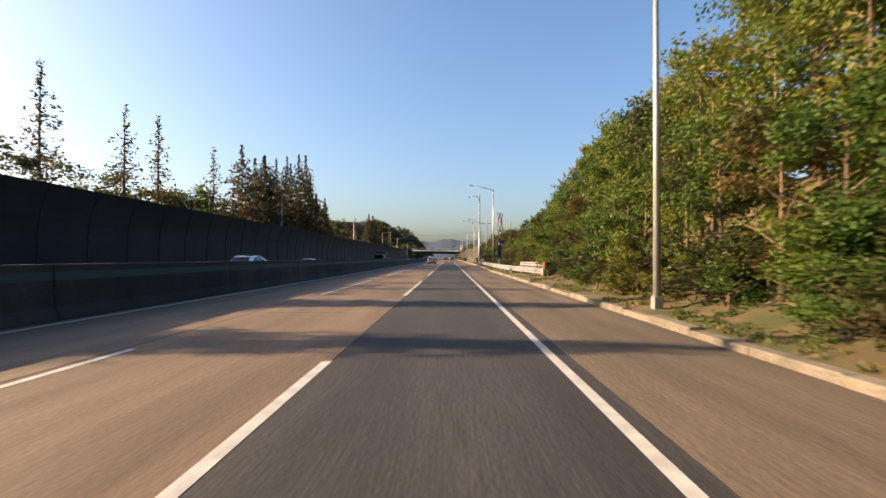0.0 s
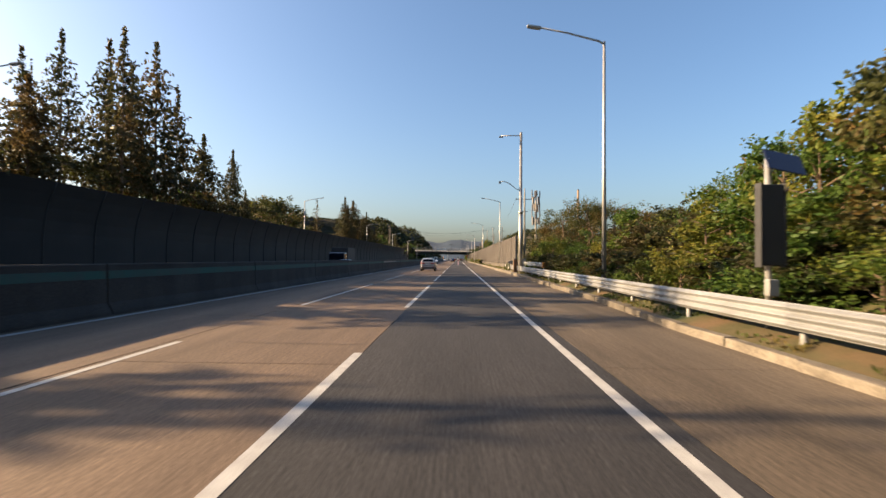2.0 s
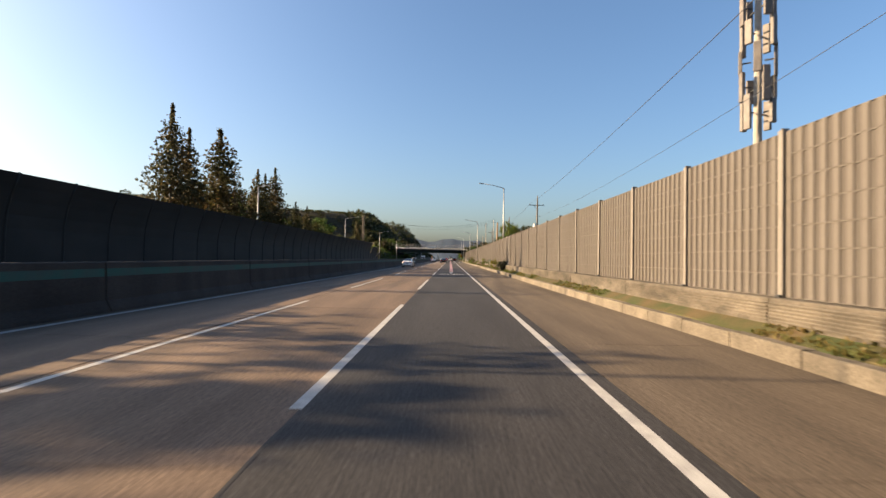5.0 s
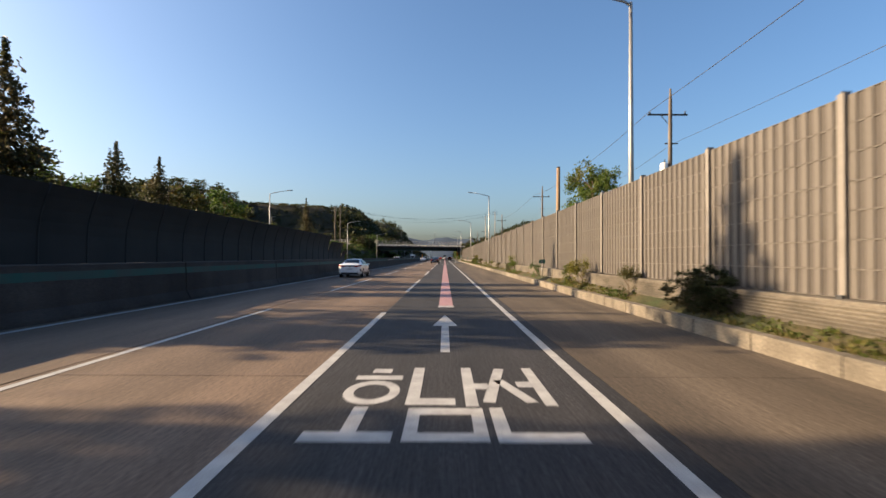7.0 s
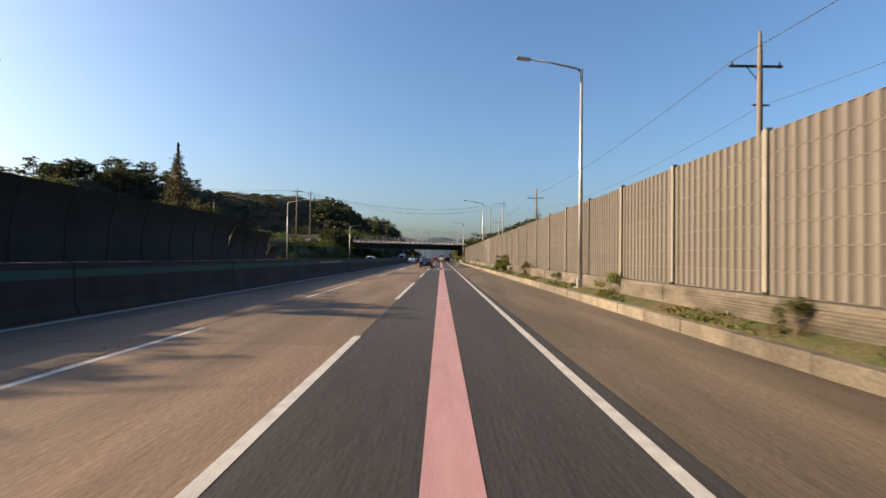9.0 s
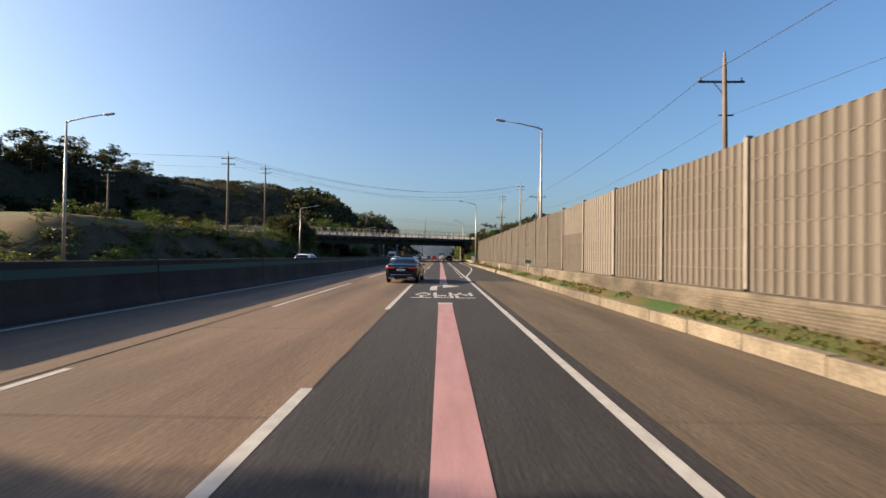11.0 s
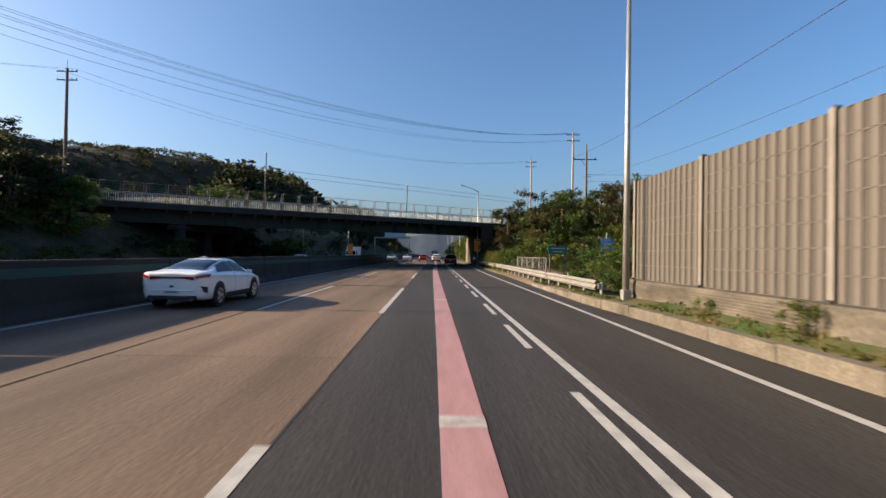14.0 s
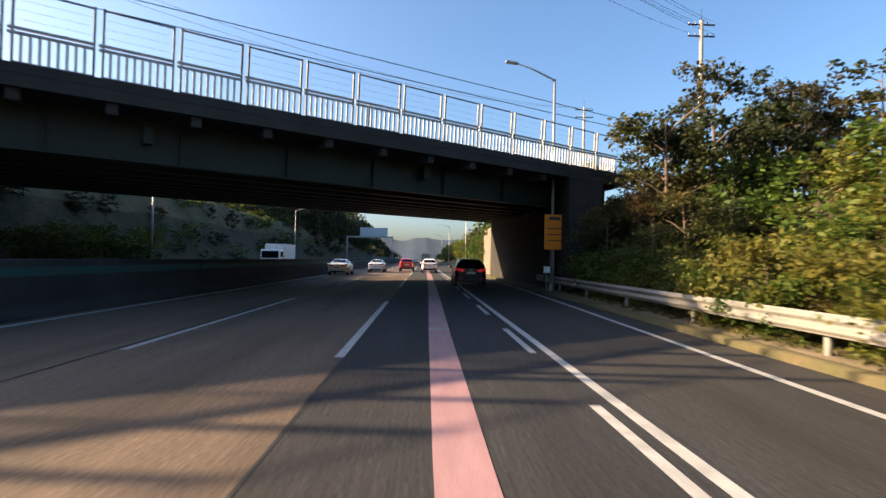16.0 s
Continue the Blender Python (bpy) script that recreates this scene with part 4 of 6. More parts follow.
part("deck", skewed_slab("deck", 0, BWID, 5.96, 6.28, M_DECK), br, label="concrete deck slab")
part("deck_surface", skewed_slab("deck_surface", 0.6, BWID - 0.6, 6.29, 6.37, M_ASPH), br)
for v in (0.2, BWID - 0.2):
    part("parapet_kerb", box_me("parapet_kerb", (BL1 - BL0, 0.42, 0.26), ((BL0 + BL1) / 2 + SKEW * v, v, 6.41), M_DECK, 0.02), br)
for i, v in enumerate((1.8, 4.3, 6.8, 9.3, 11.8, 14.3, 16.8, 19.2, 21.6, 24.0)):
    L0 = BL1 - BL0 - 1.0
    g = extrude_me("girder", [(-0.25, 0.0), (0.25, 0.0), (0.25, 0.05), (0.02, 0.05), (0.02, 1.32), (0.2, 1.32), (0.2, 1.375), (-0.2, 1.375), (-0.2, 1.32), (-0.02, 1.32), (-0.02, 0.05), (-0.25, 0.05)], -L0 / 2, L0 / 2, M_STEELG)
    gd = part("girder", g, br, pose((BL0 + BL1) / 2 + SKEW * v, v, 4.58, 0, 0, -90), label="dark green steel girder")
    stiff = box_me("stiffener", (0.36, 0.03, 1.26), (0, 0, 0.685), M_STEELG)
    if i in (0, 9):
        for k in range(20):
            part("stiffener", stiff, gd, pose(0, -L0 / 2 + 1.2 + k * 3.4, 0))
brk = bm_mesh("cantilever_bracket", box_bm(0.3, 1.1, 0.35, 0, 0, 0, 0.05), M_DECK)
for k in range(32):
    part("cantilever_bracket", brk, br, pose(BL0 + 1.5 + k * 2.08, 0.72, 5.82))
for k in range(6):
    part("cross_beam", box_me("cross_beam", (0.25, BWID - 2.6, 0.5), (0, 0, 0), M_STEELG), br, pose(BL0 + 8 + k * 10 + SKEW * BWID / 2, BWID / 2, 5.4))
BI = BM.inverted()
# end walls carry the under-bridge shade in their base colour
part("abutment", box_me("abutment", (1.6, 12.2, 5.7), (7.2, 398.2, 2.75), M_ABUT_SHADE, 0.04), br, BI, label="concrete end wall coloured dark for under-bridge shade")
part("abutment", box_me("abutment", (1.6, 15.4, 6.2), (7.2, 412.0, 3.0), M_ABUT_SHADE, 0.04), br, BI, label="concrete end wall coloured dark for under-bridge shade")
# paler colour than the end walls stands for sunlight on this stretch
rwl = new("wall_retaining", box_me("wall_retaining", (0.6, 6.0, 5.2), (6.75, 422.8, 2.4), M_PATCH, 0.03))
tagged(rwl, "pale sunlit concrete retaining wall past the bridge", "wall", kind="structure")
part("abutment", box_me("abutment", (1.6, 22, 5.8), (-45.0, 369.5, 2.85), M_ABUT_SHADE, 0.04), br, BI)
pier = tube_me("pier", [(0, 0, -0.3), (0, 0, 3.8)], 0.55, M_DECK, 16)
for y in (374.2, 380.4, 386.6, 392.8):
    part("pier", pier, br, BI @ pose(-26.5, y, 0), label="round concrete pier")
part("pier_cap", box_me("pier_cap", (1.3, 21.0, 0.5), (0, 0, 0), M_DECK, 0.05), br, BI @ pose(-26.5, 383.5, 4.0))
PAN = 1.86
M_BPOST = mat("rail_post_grey", (0.12, 0.12, 0.12), (0.09, 0.09, 0.09), 0.5, 0.2, scale=3)
M_BALU = mat("baluster_white", (0.62, 0.60, 0.57), (0.5, 0.48, 0.45), 0.5, scale=3)
bal_me = box_me("baluster", (0.07, 0.035, 0.72), (0, 0, 0.44), M_BALU)
pst_me = box_me("rail_post", (0.06, 0.08, 1.9), (0, 0, 0.95), M_BPOST, 0.008)
rl1 = tube_me("top_rail", [(0, 0, 0), (PAN - 0.2, 0, 0)], 0.028, M_BPOST, 6)
rl2 = box_me("hand_rail", (PAN - 0.1, 0.09, 0.07), (PAN / 2 - 0.05, 0, 0), M_BRAIL, 0.01)
wr = tube_me("mesh_wire", [(0, 0, 0), (PAN - 0.2, 0, 0)], 0.004, M_BRAIL, 4, False)
farrail = bmesh.new()
for row, v in ((0, 0.15), (1, BWID - 0.15)):
    rg = part("railing", None, br, pose(0, v, 6.5)) if row == 0 else None
    for k in range(int((BL1 - BL0) / PAN)):
        u = BL0 + k * PAN + SKEW * v
        if row == 0:
            for du in (0.0, 0.2):
                part("rail_post", pst_me, rg, pose(u + du, 0, 0))
            for z in (1.86, 0.08):
                part("top_rail", rl1, rg, pose(u + 0.2, 0, z))
            for z in (0.92, 0.80):
                part("hand_rail", rl2, rg, pose(u + 0.1, 0, z))
            for j in range(8):
                part("baluster", bal_me, rg, pose(u + 0.37 + j * 0.185, 0, 0))
            for z in (1.15, 1.38, 1.62):
                part("mesh_wire", wr, rg, pose(u + 0.2, 0, z))
        else:
            box_bm(0.1, 0.08, 1.9, u, v, 7.45, 0, farrail)
            box_bm(PAN, 0.06, 0.07, u + PAN / 2, v, 7.5, 0, farrail)
            box_bm(PAN, 0.04, 0.05, u + PAN / 2, v, 8.38, 0, farrail)
part("far_railing", bm_mesh("far_railing", farrail, M_BRAIL), br)
bl = thing("bridge_lamp", BM @ pose(-8.4, 0.55, 6.3), "tall slim lamp post standing on the bridge", "street lamp")
part("pole", tube_me("pole", [(0, 0, 0), (0, 0, 6.4)], [0.09, 0.06], M_DARK, 10), bl)
part("lamp_head", box_me("lamp_head", (0.16, 0.5, 0.1), (0, 0.2, 6.4), M_GALV, 0.03), bl)
bl2 = thing("bridge_lamp", BM @ pose(20.0, 19.6, 6.3), "tall slim lamp post standing on the bridge", "street lamp")
part("pole", tube_me("pole", [(0, 0, 0), (0, 0, 6.5)], [0.09, 0.06], M_DARK, 10), bl2)
part("lamp_head", box_me("lamp_head", (0.16, 0.5, 0.1), (0, 0.2, 6.5), M_GALV, 0.03), bl2)

# far gantry beyond the bridge
ga = thing("sign_gantry", pose(-14.5, 520, 0), "overhead steel sign gantry seen from behind", "sign gantry")
for x in (-9.0, 4.6):
    part("leg", tube_me("leg", [(x, 0, -0.3), (x, 0, 8.2)], 0.2, M_GALV, 10), ga)
part("beam", box_me("beam", (13.8, 0.4, 0.5), (-2.2, 0, 7.9), M_GALV, 0.03), ga)
part("sign_panel", box_me("sign_panel", (8.2, 0.12, 2.6), (-1.0, -0.3, 9.4), mat("sign_rear", (0.42, 0.52, 0.58), None, 0.5), 0.02), ga)

# ---- vehicles ----
def smooth_curve(xs, ys, n=240, width=5):
    g = np.linspace(xs[0], xs[-1], n)
    v = np.interp(g, xs, ys)
    k = np.hanning(width + 2)[1:-1]
    p = np.pad(v, width // 2, mode='edge')
    return g, np.convolve(p, k / k.sum(), mode='valid')


class Shell:
    """A car body as a lofted skin: ring k (0 sill to 10 roof middle) at distance s from the tail."""

    def __init__(self, spec):
        self.L = spec["L"]
        self.c = {k: smooth_curve(spec["s"], spec[k]) for k in ("w", "bot", "belt", "roof", "wr")}

    def val(self, key, s):
        g, v = self.c[key]
        return float(np.interp(s, g, v))

    def ctrl(self, s):
        w, b, t, r, wr = (self.val(k, s) for k in ("w", "bot", "belt", "roof", "wr"))
        r = max(r, t + 0.03)
        return [(0, b), (0.80 * w, b), (0.965 * w, b + 0.09), (w, b + 0.26), (w * 1.005, b * 0.42 + t * 0.58), (w * 0.99, t - 0.07), (w * 0.955, t),
                (0.5 * (w * 0.955 + wr) + 0.025, t + (r - t) * 0.52), (wr, r - 0.075 * min(1, (r - t) / 0.2)), (wr * 0.78, r - 0.018), (0, r)]

    def at(self, s, k):
        P = self.ctrl(s)
        i = min(int(k), 9)
        f = k - i
        p0 = P[max(i - 1, 0)] if i > 0 else (-P[1][0], P[1][1])
        p1, p2 = P[i], P[i + 1]
        p3 = P[i + 2] if i + 2 <= 10 else (-P[9][0], P[9][1])
        q = []
        for a, b, c, d in zip(p0, p1, p2, p3):
            q.append(0.5 * (2 * b + (c - a) * f + (2 * a - 5 * b + 4 * c - d) * f * f + (3 * b - a - 3 * c + d) * f ** 3))
        return Vector((q[0], s, q[1]))

    def normal(self, s, k):
        e = 0.02
        a = self.at(min(s + e, self.L), k) - self.at(max(s - e, 0), k)
        b = self.at(s, min(k + 0.05, 10)) - self.at(s, max(k - 0.05, 0))
        n = b.cross(a)
        return -n.normalized() if n.length > 1e-9 and n.x * 1 + 0 < 0 and k < 9 else n.normalized()

    def patch(self, name, material, s0, s1, k0, k1, off=0.006, mirror=0, ns=10, nk=8, shape=None):
        """A piece of the skin lifted by off; mirror 1 right side, -1 left side, 0 across the middle."""
        v, f = [], []
        ks = [k0 + (k1 - k0) * j / nk for j in range(nk + 1)]
        row = [(k, 1) for k in ks] if mirror == 1 else [(k, -1) for k in ks] if mirror == -1 else [(k, 1) for k in ks] + [(k, -1) for k in reversed(ks[:-1])]
        for i in range(ns + 1):
            for j, (k, sg) in enumerate(row):
                t = (k - k0) / (k1 - k0)
                a0, a1 = (shape(t) if shape else (0, 0))
                s = s0 + a0 + (s1 + a1 - s0 - a0) * i / ns
                p = self.at(s, k)
                c = Vector((0, min(max(s, 0.5), self.L - 0.5), 0.62))
                n = self.normal(s, k)
                if n.dot(p - c) < 0:
                    n = -n
                p = p + n * off
                v.append((p.x * sg, p.y, p.z))
        m = len(row)
        for i in range(ns):
            for j in range(m - 1):
                f.append((i * m + j, i * m + j + 1, (i + 1) * m + j + 1, (i + 1) * m + j))
        bm = bmesh.new()
        vs = [bm.verts.new(p) for p in v]
        for q in f:
            try:
                bm.faces.new([vs[a] for a in q])
            except ValueError:
                pass
        return bm_mesh(name, bm, material, True)

    def body(self, material):
        ns, sub = 64, 3
        ks = [i / sub for i in range(10 * sub + 1)]
        row = [(k, 1) for k in ks] + [(k, -1) for k in reversed(ks[1:-1])]
        bm = bmesh.new()
        rings = []
        for i in range(ns + 1):
            t = i / ns
            s = self.L * (0.5 - 0.5 * math.cos(math.pi * t)) * 0.5 + self.L * t * 0.5
            rings.append([bm.verts.new((p.x * sg, p.y, p.z)) for p, sg in ((self.at(s, k), sg) for k, sg in row)])
        m = len(row)
        for i in range(ns):
            for j in range(m):
                bm.faces.new((rings[i][j], rings[i][(j + 1) % m], rings[i + 1][(j + 1) % m], rings[i + 1][j]))
        bm.faces.new(rings[0])
        bm.faces.new(rings[-1])
        bmesh.ops.recalc_face_normals(bm, faces=bm.faces)
        me = bm_mesh("body", bm, material)
        me.polygons.foreach_set("use_smooth", [len(p.vertices) == 4 for p in me.polygons])
        return me


SPEC = {
    "suv": dict(L=4.41, s=[0, 0.025, 0.07, 0.16, 0.34, 0.62, 1.0, 1.7, 2.4, 2.75, 3.35, 3.6, 4.1, 4.33, 4.41], w=[0.62, 0.76, 0.84, 0.885, 0.905, 0.905, 0.91, 0.905, 0.905, 0.905, 0.905, 0.90, 0.87, 0.80, 0.66],
                bot=[0.34, 0.31, 0.30, 0.29, 0.28, 0.27, 0.26, 0.25, 0.25, 0.25, 0.26, 0.27, 0.29, 0.32, 0.38], belt=[1.06, 1.09, 1.11, 1.14, 1.16, 1.17, 1.14, 1.08, 1.04, 1.02, 1.0, 0.99, 0.92, 0.82, 0.72],
                roof=[1.09, 1.13, 1.17, 1.26, 1.47, 1.59, 1.63, 1.66, 1.64, 1.60, 1.22, 1.06, 0.98, 0.88, 0.76], wr=[0.66, 0.70, 0.72, 0.71, 0.66, 0.60, 0.585, 0.59, 0.59, 0.585, 0.65, 0.70, 0.68, 0.60, 0.5],
                ax=(0.87, 3.51), wheel=0.335, rear=(0.09, 0.40), front=(2.80, 3.40), side=(0.72, 3.0), lamp_k=(4.7, 5.75), lamp_s=0.42, lamp=[(0.36, 1.0), (0.64, 1.09), (0.64, 0.90), (0.44, 0.90)], plate_z=0.84, low=0.14),
    "sedan": dict(L=4.64, s=[0, 0.025, 0.07, 0.16, 0.35, 0.85, 1.25, 1.7, 2.4, 2.75, 3.45, 3.75, 4.3, 4.56, 4.64], w=[0.58, 0.71, 0.80, 0.855, 0.88, 0.89, 0.895, 0.90, 0.90, 0.90, 0.90, 0.89, 0.86, 0.78, 0.62],
                  bot=[0.38, 0.34, 0.30, 0.27, 0.24, 0.22, 0.20, 0.19, 0.19, 0.19, 0.19, 0.2, 0.21, 0.24, 0.30], belt=[0.93, 0.97, 0.99, 1.0, 1.0, 0.99, 0.97, 0.95, 0.92, 0.91, 0.89, 0.86, 0.76, 0.66, 0.56],
                  roof=[0.96, 1.01, 1.035, 1.045, 1.06, 1.14, 1.31, 1.42, 1.44, 1.41, 1.04, 0.93, 0.82, 0.71, 0.60], wr=[0.56, 0.62, 0.66, 0.67, 0.66, 0.60, 0.57, 0.555, 0.555, 0.56, 0.64, 0.68, 0.64, 0.56, 0.46],
                  ax=(0.98, 3.68), wheel=0.33, rear=(0.78, 1.55), front=(2.82, 3.50), side=(0.95, 3.1), lamp_k=(4.75, 5.6), lamp_s=0.26, lamp=[(0.30, 0.91), (0.60, 0.935), (0.60, 0.80), (0.36, 0.83)], plate_z=0.66, low=0.06),
    "limo": dict(L=5.35, s=[0, 0.025, 0.07, 0.16, 0.35, 1.0, 1.5, 2.1, 3.0, 3.3, 4.05, 4.35, 4.95, 5.26, 5.35], w=[0.64, 0.78, 0.87, 0.92, 0.945, 0.955, 0.96, 0.96, 0.96, 0.96, 0.96, 0.95, 0.92, 0.84, 0.68],
                 bot=[0.30, 0.28, 0.27, 0.26, 0.25, 0.23, 0.21, 0.20, 0.20, 0.20, 0.20, 0.21, 0.22, 0.26, 0.32], belt=[0.95, 0.99, 1.02, 1.03, 1.04, 1.04, 1.02, 1.0, 0.98, 0.97, 0.96, 0.94, 0.86, 0.76, 0.64],
                 roof=[0.98, 1.04, 1.07, 1.085, 1.10, 1.17, 1.38, 1.495, 1.505, 1.48, 1.12, 1.02, 0.93, 0.82, 0.69], wr=[0.62, 0.70, 0.76, 0.78, 0.78, 0.72, 0.67, 0.63, 0.605, 0.61, 0.69, 0.73, 0.69, 0.60, 0.5],
                 ax=(1.15, 4.55), wheel=0.36, rear=(0.92, 1.95), front=(3.36, 4.08), side=(1.2, 3.7), lamp_k=(4.75, 5.3), lamp_s=0.20, lamp=[(0.36, 0.905), (0.66, 0.93), (0.66, 0.855), (0.46, 0.868)], plate_z=0.78, low=0.10),
    "fastback": dict(L=4.9, s=[0, 0.025, 0.07, 0.16, 0.35, 0.8, 1.3, 1.95, 2.55, 2.9, 3.65, 3.95, 4.5, 4.82, 4.9], w=[0.60, 0.74, 0.83, 0.885, 0.91, 0.92, 0.93, 0.93, 0.93, 0.93, 0.93, 0.92, 0.88, 0.80, 0.64],
                     bot=[0.38, 0.34, 0.30, 0.27, 0.24, 0.22, 0.20, 0.19, 0.19, 0.19, 0.19, 0.2, 0.21, 0.24, 0.30], belt=[0.95, 0.99, 1.01, 1.02, 1.02, 1.0, 0.98, 0.95, 0.92, 0.91, 0.89, 0.86, 0.76, 0.66, 0.56],
                     roof=[0.98, 1.04, 1.06, 1.075, 1.09, 1.17, 1.31, 1.43, 1.445, 1.42, 1.05, 0.94, 0.83, 0.72, 0.60], wr=[0.58, 0.65, 0.69, 0.70, 0.68, 0.62, 0.58, 0.56, 0.56, 0.565, 0.66, 0.70, 0.66, 0.58, 0.48],
                     ax=(1.0, 3.85), wheel=0.345, rear=(0.6, 1.75), front=(2.98, 3.70), side=(0.9, 3.3), lamp_k=(4.8, 5.5), lamp_s=0.34, lamp=[(0.28, 0.93), (0.62, 0.935), (0.62, 0.83), (0.34, 0.87)], plate_z=0.50, low=0.06),
}
M_GLASS = plain("tinted_glass", (0.004, 0.006, 0.011), 0.06, 0.0, 0.0, spec=0.22)
M_TYRE = mat("tyre_rubber", (0.025, 0.025, 0.026), None, 0.85, scale=8)
M_RIM = plain("alloy_rim", (0.55, 0.55, 0.56), 0.3, 0.9)
M_RED = plain("tail_lamp_red", (0.25, 0.009, 0.012), 0.15, 0.0, 0.5)
M_REDON = plain("tail_lamp_lit", (0.36, 0.008, 0.014), 0.2, 0.0, 0.3, 0.12)
M_CHROME = plain("chrome", (0.75, 0.75, 0.76), 0.12, 1.0)
M_TRIM = mat("black_trim", (0.03, 0.03, 0.032), None, 0.6, scale=5)
M_PLATE = plain("number_plate", (0.58, 0.60, 0.59), 0.4)
M_PLATEW = plain("plate_writing", (0.20, 0.21, 0.21), 0.5)
M_HEAD = plain("headlamp_glass", (0.75, 0.78, 0.80), 0.08, 0.2, 1.0)
_car_cache = {}


def wheel_parts(r):
    key = ("wheel", r)
    if key not in _car_cache:
        bm = bmesh.new()
        n = 28
        prof = [(-0.10, r * 0.66), (-0.105, r * 0.93), (-0.07, r), (0.07, r), (0.105, r * 0.93), (0.10, r * 0.66)]
        rings = [[bm.verts.new((x, q * math.cos(2 * math.pi * i / n), q * math.sin(2 * math.pi * i / n))) for i in range(n)] for x, q in prof]
        for a, b in zip(rings, rings[1:]):
            for i in range(n):
                bm.faces.new((a[i], a[(i + 1) % n], b[(i + 1) % n], b[i]))
        tyre = bm_mesh("tyre", bm, M_TYRE, True)
        bm = bmesh.new()
        for q0, q1, x in ((r * 0.58, r * 0.68, 0.095),):
            A = [bm.verts.new((x, q0 * math.cos(2 * math.pi * i / n), q0 * math.sin(2 * math.pi * i / n))) for i in range(n)]
            B = [bm.verts.new((x + 0.005, q1 * math.cos(2 * math.pi * i / n), q1 * math.sin(2 * math.pi * i / n))) for i in range(n)]
            C = [bm.verts.new((x - 0.06, q0 * math.cos(2 * math.pi * i / n), q0 * math.sin(2 * math.pi * i / n))) for i in range(n)]
            for i in range(n):
                bm.faces.new((A[i], A[(i + 1) % n], B[(i + 1) % n], B[i]))
                bm.faces.new((A[i], C[i], C[(i + 1) % n], A[(i + 1) % n]))
        for i in range(5):
            a = 2 * math.pi * i / 5
            m = Matrix.Rotation(a, 4, 'X') @ Matrix.Translation((0.078, r * 0.32, 0)) @ Matrix.Diagonal((0.03, r * 0.56, 0.075, 1))
            bmesh.ops.create_cube(bm, size=1, matrix=m)
            m = Matrix.Rotation(a + 0.28, 4, 'X') @ Matrix.Translation((0.074, r * 0.40, 0)) @ Matrix.Diagonal((0.022, r * 0.40, 0.035, 1))
            bmesh.ops.create_cube(bm, size=1, matrix=m)
        bmesh.ops.create_cone(bm, cap_ends=True, segments=16, radius1=r * 0.15, radius2=r * 0.13, depth=0.05, matrix=Matrix.Translation((0.08, 0, 0)) @ Matrix.Rotation(math.pi / 2, 4, 'Y'))
        rim = bm_mesh("rim", bm, M_RIM)
        bm = bmesh.new()
        bmesh.ops.create_cone(bm, cap_ends=True, segments=n, radius1=r * 0.62, radius2=r * 0.62, depth=0.04, matrix=Matrix.Rotation(math.pi / 2, 4, 'Y'))
        disc = bm_mesh("hub_disc", bm, M_TRIM)
        # flat black disc stands for the dark hollow round the wheel; no cutout
        bm = bmesh.new()
        bmesh.ops.create_cone(bm, cap_ends=True, segments=32, radius1=r * 1.16, radius2=r * 1.16, depth=0.05, matrix=Matrix.Rotation(math.pi / 2, 4, 'Y'))
        arch = bm_mesh("wheel_arch", bm, M_TRIM)
        _car_cache[key] = (tyre, rim, disc, arch)
    return _car_cache[key]


